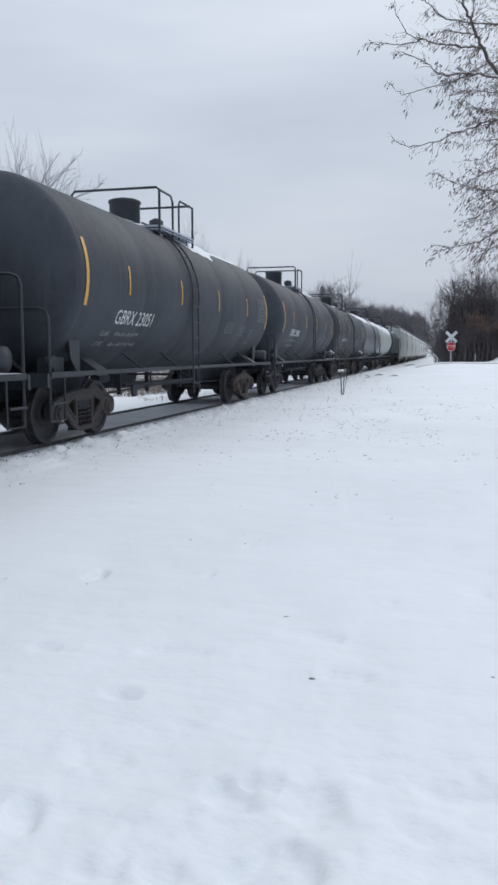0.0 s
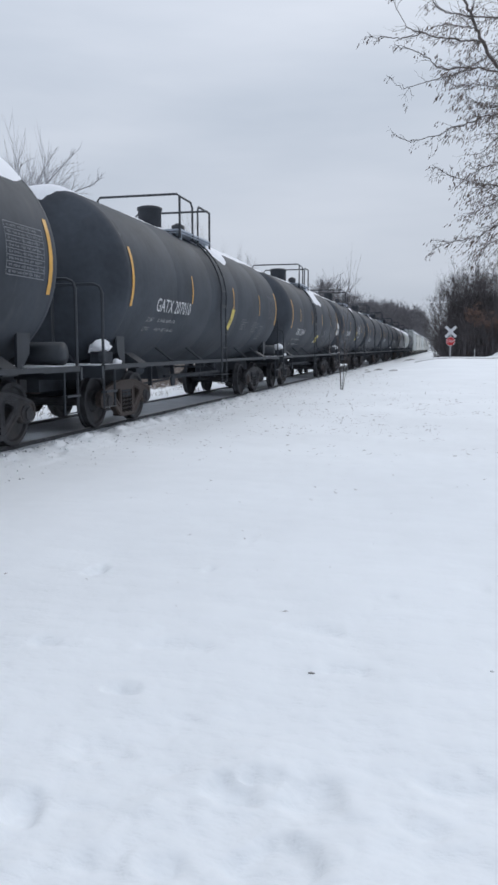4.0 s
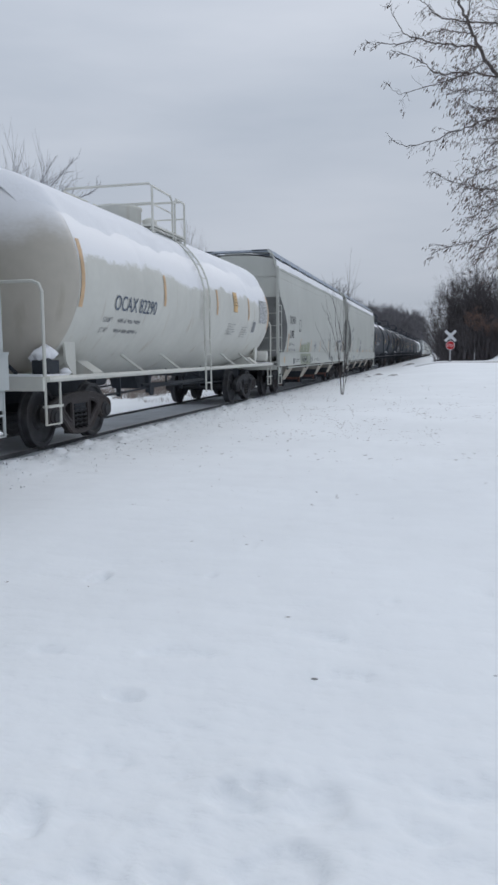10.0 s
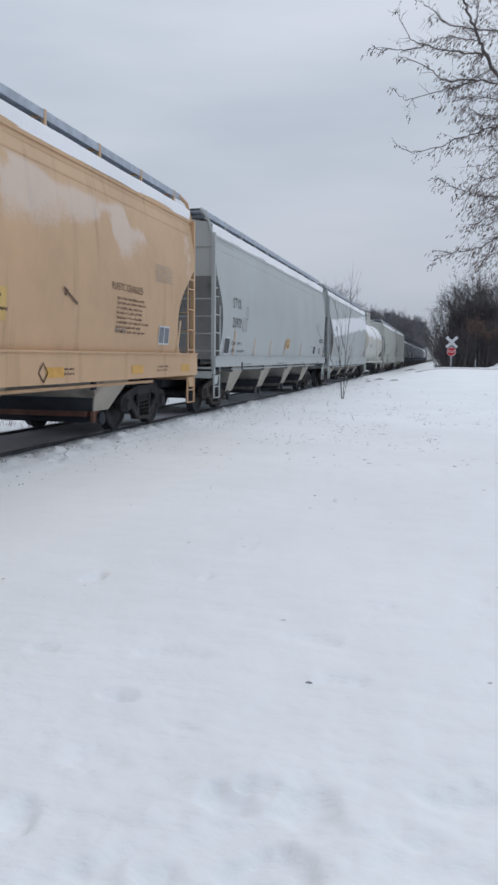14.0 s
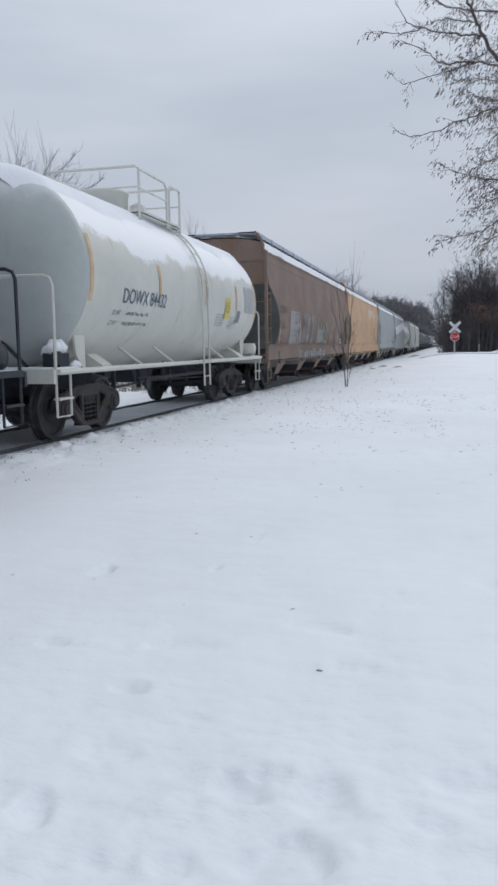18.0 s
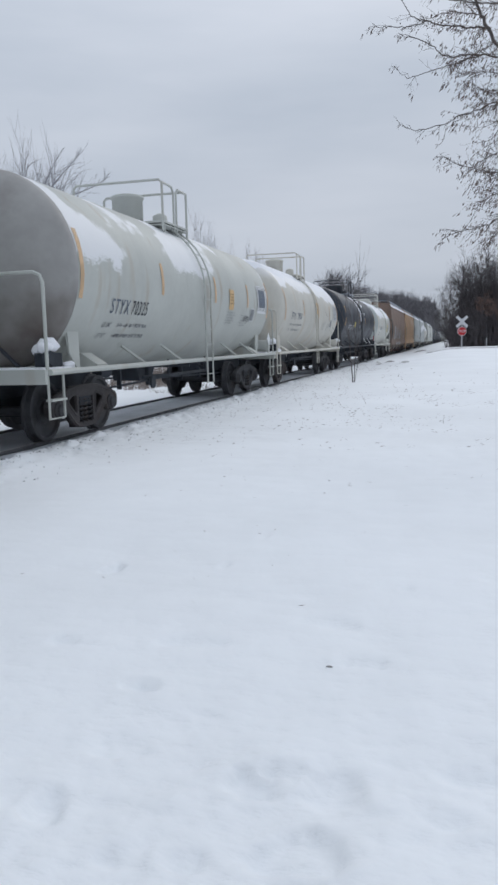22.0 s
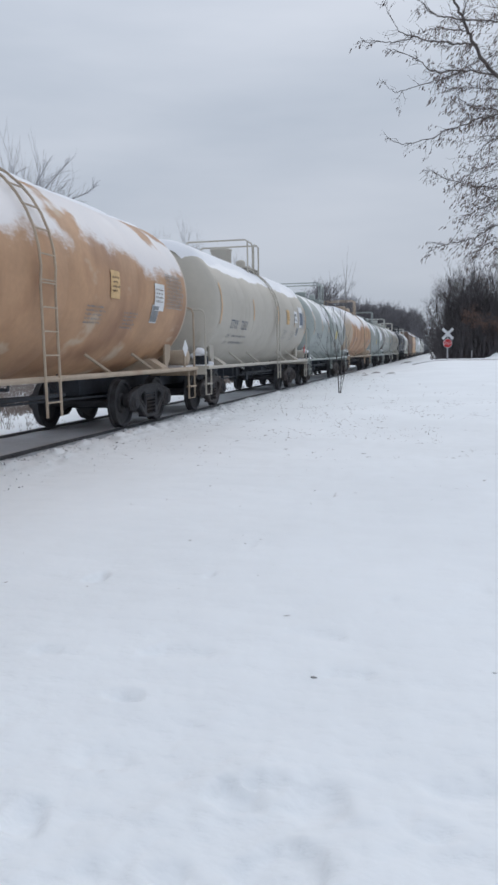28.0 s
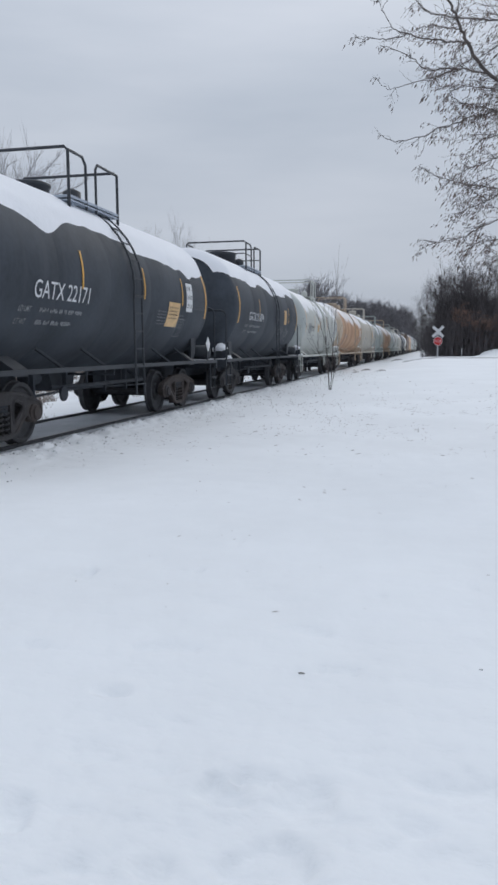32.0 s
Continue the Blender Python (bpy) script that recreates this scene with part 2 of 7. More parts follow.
r_mix.inputs[7].default_value = (0.078, 0.056, 0.046, 1)
r_links.new(r_mix.outputs[2], r_base)
WHEEL_STEEL = material("wheel_steel", (0.036, 0.037, 0.042), 0.7, 0.1, spread=0.4, scale=6, stain=(0.06, 0.05, 0.045), stain_amount=0.3)
GRATING = material("running_board_steel", (0.36, 0.405, 0.47), 0.6, 0.0, spread=0.2, scale=6)
ORANGE_TAPE = material("reflective_tape", (0.62, 0.33, 0.05), 0.4, spread=0.15, scale=6)
WHITE_INK = material("white_lettering", (0.62, 0.63, 0.65), 0.6, spread=0.15, scale=8)
GREY_INK = material("faded_lettering", (0.17, 0.18, 0.2), 0.65, spread=0.2, scale=8)
DARK_INK = material("dark_lettering", (0.035, 0.04, 0.05), 0.6, spread=0.2, scale=8)
BROWN_INK = material("brown_lettering", (0.12, 0.07, 0.04), 0.6, spread=0.2, scale=8)
BLUE_INK = material("blue_grey_lettering", (0.10, 0.13, 0.18), 0.6, spread=0.2, scale=8)
YELLOW_CARD = material("yellow_placard", (0.62, 0.50, 0.10), 0.5, spread=0.1, scale=6)
PEACH_CARD = material("faded_orange_placard", (0.62, 0.41, 0.19), 0.5, spread=0.15, scale=6)
WHITE_CARD = material("white_placard", (0.70, 0.71, 0.72), 0.5, spread=0.06, scale=6)
RED_PAINT = material("red_paint", (0.45, 0.035, 0.03), 0.45, spread=0.15, scale=4)
BARK = material("bark", (0.10, 0.086, 0.082), 0.9, spread=0.35, scale=6, bump=0.4)
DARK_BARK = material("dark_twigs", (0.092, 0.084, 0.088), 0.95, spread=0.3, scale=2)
# twigs behind the track and far off: haze put into a paler, bluish colour
HAZE_PALE_TWIG = material("grey_twigs", (0.35, 0.35, 0.37), 0.95, spread=0.25, scale=2)
FAR_HAZE_TWIG = material("far_twigs", (0.15, 0.145, 0.155), 0.95, spread=0.2, scale=1)
LITTER = material("leaf_litter", (0.18, 0.14, 0.125), 0.9, spread=0.4, scale=12)
TANK_TAN = material("tank_tan", (0.46, 0.375, 0.29), 0.55, spread=0.1, scale=0.8, stain=(0.36, 0.24, 0.15), stain_amount=0.35, streak=(1.5, 2.5, 0.35), bump=0.04, bump_scale=6)
DRY_LEAF = material("dry_leaf", (0.125, 0.095, 0.085), 0.85, spread=0.4, scale=12)
RUST_LEAF = material("rust_leaf", (0.145, 0.088, 0.068), 0.85, spread=0.4, scale=3)
DRY_GRASS = material("dry_grass", (0.20, 0.165, 0.145), 0.9, spread=0.4, scale=5)
GALVANISED = material("galvanised_post", (0.42, 0.43, 0.44), 0.5, 0.3, spread=0.1, scale=5)

TANK_BLACK = material("tank_black", (0.050, 0.058, 0.071), 0.62, specular=0.17, spread=0.25, scale=1.2, stain=(0.058, 0.065, 0.077), stain_amount=0.45,
                      streak=(3, 4, 0.6), bump=0.05, bump_scale=6)
TANK_JET = material("tank_jet_black", (0.038, 0.045, 0.058), 0.45, specular=0.18, spread=0.25, scale=1.2, stain=(0.050, 0.057, 0.070), stain_amount=0.45,
                    streak=(3, 4, 0.6), bump=0.04, bump_scale=4)
TANK_CHARCOAL = material("tank_charcoal", (0.049, 0.056, 0.068), 0.62, specular=0.2, spread=0.22, scale=1.0, stain=(0.066, 0.072, 0.082), stain_amount=0.45,
                         streak=(3, 4, 0.6), bump=0.05, bump_scale=6)
TANK_SLATE = material("tank_slate", (0.10, 0.11, 0.125), 0.5, spread=0.15, scale=1.0, stain=(0.14, 0.15, 0.165), stain_amount=0.3, streak=(3, 4, 0.6))
TANK_WHITE = material("tank_white", (0.58, 0.58, 0.535), 0.5, spread=0.07, scale=0.8, stain=(0.42, 0.37, 0.30), stain_amount=0.28,
                      streak=(2, 3, 0.35), bump=0.04, bump_scale=6)
TANK_CREAM = material("tank_cream", (0.53, 0.515, 0.46), 0.5, spread=0.08, scale=0.8, stain=(0.47, 0.39, 0.28), stain_amount=0.34,
                      streak=(1.5, 2.5, 0.3), stain_scale=1.0, bump=0.04, bump_scale=6)
TANK_PALE = material("tank_pale_stone", (0.45, 0.465, 0.435), 0.55, spread=0.08, scale=0.8, stain=(0.38, 0.33, 0.26), stain_amount=0.3,
                     streak=(1.5, 2.0, 0.35), bump=0.04, bump_scale=6)
TANK_GREY = material("tank_pale_grey", (0.40, 0.43, 0.42), 0.5, spread=0.09, scale=0.8, stain=(0.30, 0.32, 0.31), stain_amount=0.3,
                     streak=(1.5, 2.5, 0.4), dust=(0.72, 0.73, 0.76), dust_amount=0.12, bump=0.04, bump_scale=6)
TANK_GREEN_GREY = material("tank_green_grey", (0.31, 0.345, 0.33), 0.5, spread=0.08, scale=0.8, stain=(0.25, 0.27, 0.26), stain_amount=0.3,
                           streak=(1.5, 2.5, 0.4), bump=0.04, bump_scale=6)
TANK_ORANGE = material("tank_rust_stained", (0.45, 0.265, 0.15), 0.6, spread=0.14, scale=1.3, stain=(0.28, 0.145, 0.08), stain_amount=0.62,
                       streak=(1.0, 1.0, 0.45), stain_scale=1.1, dust=(0.52, 0.40, 0.29), dust_amount=0.26, bump=0.06, bump_scale=6)
TANK_BEIGE = material("tank_beige", (0.45, 0.42, 0.365), 0.55, spread=0.08, scale=0.8, stain=(0.33, 0.29, 0.23), stain_amount=0.3,
                      streak=(1.5, 2.5, 0.35), bump=0.04, bump_scale=6)
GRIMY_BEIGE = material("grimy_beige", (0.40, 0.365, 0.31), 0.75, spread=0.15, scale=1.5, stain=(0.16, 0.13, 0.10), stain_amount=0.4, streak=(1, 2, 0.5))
# slope sheets: the shade at the hopper ends is put into a darker grey
SLOPE_SHADE = material("dull_grey_primer", (0.23, 0.235, 0.235), 0.7, spread=0.15, scale=1.2, stain=(0.08, 0.08, 0.08), stain_amount=0.35, streak=(2, 2, 0.4))
HOPPER_GREY = material("hopper_pale_grey", (0.45, 0.462, 0.43), 0.5, spread=0.06, scale=0.5, stain=(0.36, 0.36, 0.34), stain_amount=0.3,
                       streak=(1, 2.2, 0.25), bump=0.05, bump_scale=2.5)
HOPPER_COOL = material("hopper_cool_grey", (0.42, 0.448, 0.445), 0.5, spread=0.06, scale=0.5, stain=(0.36, 0.38, 0.39), stain_amount=0.3,
                       streak=(1, 2.2, 0.25), bump=0.05, bump_scale=2.5)
HOPPER_YELLOW = material("hopper_faded_yellow", (0.55, 0.355, 0.205), 0.55, spread=0.09, scale=0.6, stain=(0.36, 0.23, 0.12), stain_amount=0.36,
                         streak=(1.2, 2.5, 0.2), bump=0.05, bump_scale=2.5)
HOPPER_BROWN = material("hopper_rust_brown", (0.20, 0.142, 0.116), 0.75, spread=0.2, scale=0.8, stain=(0.22, 0.125, 0.075), stain_amount=0.42,
                        streak=(1.2, 2.0, 0.3), bump=0.08, bump_scale=4)
RUSTY_BEIGE = material("rusty_beige", (0.40, 0.32, 0.24), 0.6, spread=0.15, scale=3, stain=(0.25, 0.14, 0.08), stain_amount=0.35)
FADED_TAPE = material("faded_orange_tape", (0.58, 0.39, 0.225), 0.5, spread=0.2, scale=6)
DULL_OUTLET = material("dull_outlet", (0.16, 0.15, 0.138), 0.85, spread=0.3, scale=4, stain=(0.08, 0.07, 0.065), stain_amount=0.4)
RUSTY_OUTLET = material("rusty_outlet", (0.17, 0.088, 0.068), 0.85, spread=0.3, scale=4, stain=(0.08, 0.06, 0.055), stain_amount=0.4)
# the brown car's slope sheets, darkened for the same end shade
SLOPE_SHADE_DARK = material("dark_slope_sheet", (0.135, 0.14, 0.137), 0.8, spread=0.2, scale=1.2, stain=(0.16, 0.12, 0.1), stain_amount=0.3)
OLD_MARK = material("worn_dark_lettering", (0.15, 0.11, 0.094), 0.7, spread=0.3, scale=5)
# bay slopes: grime, with the shade under the sill mixed into the colour
BAY_SHADE = material("dusty_bay", (0.24, 0.225, 0.205), 0.8, spread=0.25, scale=1.5, stain=(0.10, 0.088, 0.078), stain_amount=0.4, streak=(1, 2, 0.5))
FAINT_INK = material("faint_stencil", (0.30, 0.31, 0.30), 0.6, spread=0.15, scale=8)
HEAD_GRIME = material("stained_tank_end", (0.30, 0.295, 0.285), 0.6, spread=0.15, scale=0.8, stain=(0.11, 0.09, 0.078), stain_amount=0.55, stain_scale=0.6)
PATCH_OLIVE = material("olive_grey_repaint", (0.42, 0.435, 0.395), 0.6, spread=0.1, scale=2, stain=(0.44, 0.45, 0.42), stain_amount=0.4)
DIM_INK = material("dim_lettering", (0.095, 0.10, 0.115), 0.65, spread=0.2, scale=8)
ORANGE_CARD = material("orange_placard", (0.60, 0.40, 0.13), 0.5, spread=0.12, scale=6)
DARK_RAIL = material("black_painted_rail", (0.022, 0.027, 0.035), 0.55, spread=0.25, scale=4)
TABLE_PAINT = material("pale_table_paint", (0.60, 0.61, 0.62), 0.55, spread=0.06, scale=4)
SMALL_INK = material("dulled_white_stencil", (0.24, 0.25, 0.265), 0.65, spread=0.25, scale=8)
MID_INK = material("grey_stencil", (0.20, 0.21, 0.22), 0.6, spread=0.2, scale=8)
PATCH_DULL = material("dull_grey_repaint", (0.28, 0.28, 0.275), 0.65, spread=0.12, scale=2)
EARTH = material("bare_earth", (0.22, 0.21, 0.205), 0.9, spread=0.3, scale=3, stain=(0.7, 0.71, 0.73), stain_amount=0.62, stain_scale=2.2, bump=0.5)
SIGN_WHITE = material("sign_white", (0.55, 0.56, 0.58), 0.45, spread=0.04, scale=5)
SIGN_RED = material("sign_red", (0.50, 0.03, 0.035), 0.45, spread=0.08, scale=5)


# ---- ground ----
def smooth(a, b, x):
    k = min(1.0, max(0.0, (x - a) / (b - a)))
    return k * k * (3 - 2 * k)


# footprints and hollows in the snow: x, y, half-widths, depth
HOLLOWS = [(-0.65, 2.37, 0.10, 0.11, 0.15), (-0.61, 2.47, 0.12, 0.05, 0.06), (-0.38, 2.39, 0.12, 0.12, 0.07), (-1.23, 2.50, 0.15, 0.08, 0.06), (-1.28, 2.06, 0.08, 0.10, 0.12),
           (-1.35, 3.01, 0.09, 0.06, 0.06), (-0.62, 3.93, 0.17, 0.09, 0.05), (-0.38, 3.46, 0.16, 0.06, 0.06), (-1.29, 3.53, 0.18, 0.07, 0.045),
           (-1.93, 3.43, 0.16, 0.05, 0.05), (-2.31, 4.76, 0.075, 0.13, 0.08), (-1.52, 4.90, 0.05, 0.07, 0.05), (-1.44, 5.71, 0.06, 0.07, 0.05), (0.10, 2.58, 0.18, 0.13, 0.06),
           (-0.45, 2.03, 0.15, 0.09, 0.12), (0.01, 2.31, 0.13, 0.06, 0.06), (-1.00, 1.91, 0.05, 0.05, 0.06), (-0.26, 4.57, 0.07, 0.08, 0.03), (0.28, 4.87, 0.12, 0.09, 0.04),
           (-0.78, 1.94, 0.09, 0.05, 0.09), (-0.98, 2.82, 0.08, 0.035, 0.03)]


def ground_height(x, y):
    d = abs(x - TRACK_X)
    field = -0.14 + 0.66 * smooth(24, 62, y) * smooth(1.9, 7.2, x - TRACK_X) - 0.35 * smooth(76, 110, y) * smooth(1.9, 7.2, x - TRACK_X)
    if x < TRACK_X:
        field = -0.24 - 0.25 * smooth(3, 8, d) + 0.9 * smooth(14, 60, d)
    z = field
    near = 1 - smooth(20, 45, math.hypot(x, y))
    if d > 1.3:
        z += 0.035 * noise.noise((x * 0.5, y * 0.35, 0.0)) + 0.02 * noise.noise((x * 1.4, y * 0.9, 3.0))
        z += near * 0.012 * noise.noise((x * 4.5, y * 3.5, 7.0))
    close = (1 - smooth(2.2, 6.5, math.hypot(x, y))) * smooth(0.9, 1.5, y)
    if close > 0:
        rough = (1 - smooth(2.1, 3.4, math.hypot(x, y))) * smooth(0.9, 1.5, y)
        z += close * (0.016 * noise.noise((x * 2.6, y * 2.2, 1.0)) + 0.006 * noise.noise((x * 13, y * 12, 2.0)))
        z += rough * (0.022 * abs(noise.noise((x * 5.5, y * 6.5, 4.0))) + 0.010 * abs(noise.noise((x * 14, y * 15, 6.0))) + 0.006 * abs(noise.noise((x * 29, y * 31, 11.0))) + 0.035 * noise.noise((x * 2.6, y * 3.2, 14.0)))
        z += close * 0.003 * abs(noise.noise((x * 24, y * 26, 12.0)))
        z += close * 0.012 * abs(noise.noise((x * 3.3 + y, y * 5.0, 9.0)))
        for hx, hy, rx, ry, deep in HOLLOWS:
            near_wall = smooth(-0.5, 0.5, (y - hy) / ry)
            e = ((x - hx) / rx) ** 2 + ((y - hy) / (ry * (0.55 + 1.0 * near_wall))) ** 2
            if e < 6:
                e = math.sqrt(e) + 0.65 * noise.noise((x * 6, y * 5, hx * 5)) + 0.25 * noise.noise((x * 17, y * 15, hx * 9))
                z += 0.012 * (1 - smooth(0.9, 1.7, e)) * abs(noise.noise((x * 19, y * 21, 3.0))) - (0.62 if hy > 3 else 0.34) * deep * (1 - smooth(0.3, 1.2, e)) + deep * 0.03 * math.exp(-(e - 1.4) ** 2 * 5)
    # the cleared strip of the track lies in a shallow trough with a lumpy shoulder
    if d < 2.2:
        shoulder = math.exp(-((d - 1.14) / (0.24 if d < 1.14 else 0.45)) ** 2)
        z += shoulder * (0.045 + 0.05 * noise.noise((x * 2.6, y * 1.8, 5.0)) + 0.14 * abs(noise.noise((x * 5.0, y * 3.6, 8.0))) + 0.09 * abs(noise.noise((x * 12.0, y * 9.0, 13.0))) + 0.03 * noise.noise((x * 25.0, y * 20.0, 21.0)))
    if d < 0.81:
        z = -0.30
    elif d < 0.91:
        z = -0.30 + (z + 0.30) * smooth(0.81, 0.89, d + 0.03 * noise.noise((x, y * 2.5, 31.0)))
    # ploughed heaps by the crossing
    z += 0.17 * math.exp(-((x + 3.9) / 0.55) ** 2 - ((y - 49.6) / 1.6) ** 2) + 0.14 * math.exp(-((x + 2.75) / 0.5) ** 2 - ((y - 46.2) / 1.6) ** 2) + 0.22 * math.exp(-((x + 3.5) / 0.8) ** 2 - ((y - 88) / 3.0) ** 2)
    z += (0.85 + 0.25 * noise.noise((x * 0.9, y * 0.5, 1.0))) * math.exp(-((x - 7.0) / 1.7) ** 4 - ((y - 85) / 3.5) ** 2)
    return z


def steps(stops):
    """Grid lines with a spacing that changes from stretch to stretch."""
    out = [stops[0][0]]
    for (a, s), (b, _) in zip(stops, stops[1:]):
        n = max(1, round((b - a) / s))
        out += [a + (b - a) * (i + 1) / n for i in range(n)]
    return out


gx = steps([(-900, 150), (-150, 30), (-40, 5), (-15, 0.8), (-9, 0.1), (-6.0, 0.04), (-4.9, 0.11), (-2.4, 0.018), (0.8, 0.12), (2.2, 0.5), (8, 2), (30, 12), (120, 100), (900, 1)])
gy = steps([(-300, 60), (-30, 6), (0, 0.4), (1.4, 0.018), (3.2, 0.04), (5.2, 0.11), (9, 0.09), (20, 0.2), (27, 0.35), (40, 0.6), (80, 2.5), (140, 15), (320, 90), (1400, 1)])
geo = Geo()
geo.grid([[(x, y, ground_height(x, y)) for x in gx] for y in gy])
ground = part("ground", geo, SNOW_GROUND, None, "", True)
tagged(ground, "snow-covered field with footprints and wind ripples", "snow", kind="structure")

# track bed: grey slush between and beside the rails
geo = Geo()
bed_y = steps([(-200, 10), (4, 0.3), (60, 2), (140, 20), (700, 1)])
bed_x = [-0.98, -0.9, -0.82, -0.78, -0.70, -0.6, -0.3, 0, 0.3, 0.6, 0.70, 0.78, 0.82, 0.9, 0.98]
rows = []
for y in bed_y:
    rows.append([(TRACK_X + x, y, (-0.16 if abs(x) > 0.85 else -0.05 if abs(x) > 0.8 else -0.075 if abs(x) > 0.72 else -0.045) + 0.018 * noise.noise((x * 4, y * 1.5, 2))) for x in bed_x])
geo.grid(rows)
track_bed = part("track_bed", geo, SLUSH, None, "", True)
tagged(track_bed, "packed grey slush between the rails", "track bed", kind="structure")


def rail_profile():
    return [(-0.075, -0.16), (0.075, -0.16), (0.06, -0.14), (0.012, -0.125), (0.012, -0.05), (0.037, -0.04), (0.037, -0.006), (0.028, 0.0),
            (-0.028, 0.0), (-0.037, -0.006), (-0.037, -0.04), (-0.012, -0.05), (-0.012, -0.125), (-0.06, -0.14)]


for side in (-0.755, 0.755):
    geo = Geo().extrude([(TRACK_X + side + a, b) for a, b in rail_profile()], "y", -200, 700)
    rail = part("rail", geo, RAIL_STEEL)
    part("running_surface", Geo().box(TRACK_X + side - 0.027, TRACK_X + side + 0.027, -200, 700, 0.0005, 0.003), POLISHED, rail, "polished rail head")
    tagged(rail, "dark steel rail set in packed snow", "rail", group="rails of the track", kind="structure")

# dark clods of ballast and dirty ice along the near rail
geo = Geo()
rng = random.Random(5)
for i in range(1500):
    y = 5 + 60 * rng.random() ** 1.6
    x = TRACK_X + 0.80 + abs(rng.gauss(0, 0.035))
    if noise.noise((x * 1.5, y * 1.1, 2.0)) < -0.2:
        continue
    s = 0.010 + 0.024 * rng.random() ** 2
    z = -0.045 + 0.03 * rng.random()
    pts = [(x + s * rng.uniform(-1, 1.0), y + s * rng.uniform(-1.6, 1.6), z + s * rng.uniform(-0.3, 1.0)) for _ in range(4)]
    geo.add(pts, [(0, 1, 2), (0, 2, 3), (0, 3, 1), (1, 3, 2)])
tagged(part("ballast_clods", geo, BALLAST), "dark ballast stones and dirty ice beside the rail", "ballast", kind="stuff")

# dirt flung on to the snow beside the rail
geo = Geo()
for i in range(4200):
    y = 5 + 50 * rng.random() ** 1.5
    x = TRACK_X + 0.9 + abs(rng.gauss(0, 0.42))
    if noise.noise((x * 2.0, y * 0.8, 6.0)) < -0.12:
        continue
    s = (0.003 + 0.010 * rng.random() ** 2.5) * (1 + y * 0.012)
    z = ground_height(x, y) + s * 0.5
    geo.add([(x - s, y - s, z - s), (x + s, y - s * rng.random(), z - s), (x, y + 1.5 * s, z - s), (x + s * rng.uniform(-0.4, 0.4), y, z + s * 0.6)], [(0, 1, 3), (1, 2, 3), (2, 0, 3)])
tagged(part("dirt_specks", geo, BALLAST), "specks of dirt on the snow beside the rail", "dirt", kind="stuff")

# small crumbs of thrown snow on the shoulder
geo = Geo()
for i in range(2600):
    y = 5 + 50 * rng.random() ** 1.4
    x = TRACK_X + 0.92 + abs(rng.gauss(0, 0.34))
    s = 0.008 + 0.030 * rng.random() ** 4
    z = ground_height(x, y) + s * 0.05
    ring = [(x + s * math.cos(a) * rng.uniform(0.5, 1.4), y + s * 1.4 * math.sin(a) * rng.uniform(0.5, 1.4), z - s * 0.4) for a in (0, 1.05, 2.09, 3.14, 4.19, 5.24)]
    cap = [(x + (p[0] - x) * rng.uniform(0.4, 0.75), y + (p[1] - y) * rng.uniform(0.4, 0.75), z + s * rng.uniform(0.1, 0.5)) for p in ring]
    geo.add(ring + cap, [(k, (k + 1) % 6, 6 + (k + 1) % 6, 6 + k) for k in range(6)] + [(6, 7, 8, 9, 10, 11)])
tagged(part("snow_lumps", geo, SNOW_GROUND), "small crumbs of snow thrown beside the track", "snow", kind="stuff")

# the side road at the crossing
geo = Geo()
rows = []
for y, dz in ((65.2, -0.02), (65.4, 0.035), (68.2, 0.06), (71.0, 0.035), (71.2, -0.02)):
    rows.append([(x, y, max(ground_height(x, y), 0.0) * 1.0 + dz if x > TRACK_X + 1.2 else 0.0 + dz) for x in steps([(TRACK_X + 4.5, 0.5), (8, 4), (200, 1)])])
geo.grid(rows)
tagged(part("road", geo, ROAD_GREY, None, "", True), "narrow asphalt road with packed snow", "road", kind="structure")

# leaf bits, twigs and weed stubs lying on the snow
geo = Geo()


def fleck(x, y, s, a, w, h):
    z = ground_height(x, y) + 0.006
    c, d = math.cos(a), math.sin(a)
    geo.add([(x - c * s, y - d * s, z), (x - d * w, y + c * w, z + h), (x + c * s, y + d * s, z + h * 0.4), (x + d * w, y - c * w, z)], [(0, 1, 2, 3)])


for i in range(3000):
    if i < 2400:
        x, y = rng.uniform(-4.5, 3.0) + rng.gauss(0, 0.8), 11 + abs(rng.gauss(6.0, 5.0))
        if noise.noise((x * 0.9, y * 0.45, 4.0)) < -0.05:
            continue
    elif i < 2900:
        x, y = TRACK_X + 1.5 + abs(rng.gauss(0, 1.3)), rng.uniform(9, 45)
    else:
        x, y = rng.uniform(-3.2, 1.2), rng.uniform(4, 12)
    if x < TRACK_X + 1.3:
        continue
    s = (0.005 + 0.017 * rng.random() ** 2) * (1.0 if y > 9 else 0.6) * (1.0 + 0.03 * max(0, y - 12))
    fleck(x, y, s * 1.7, rng.gauss(0.0, 0.5), s * rng.uniform(0.12, 0.35), s * rng.uniform(0.05, 0.4))
for x, y in ((-1.59, 11.7), (-1.34, 10.7), (-0.63, 10.9), (-1.28, 13.75), (-1.75, 10.9), (-1.35, 8.35), (-1.27, 7.45), (-1.05, 8.0), (-3.6, 12.5), (-2.9, 14.2), (-0.1, 13.1), (0.5, 15.0)):
    for k in range(rng.randint(1, 3)):
        s = rng.uniform(0.010, 0.024)
        fleck(x + rng.gauss(0, 0.05), y + rng.gauss(0, 0.08), s, rng.gauss(-0.2, 0.4), s * 0.14, s * rng.uniform(0.1, 0.4))
tagged(part("leaf_litter", geo, LITTER), "dry brown leaf bits scattered on the snow", "leaves", kind="stuff")

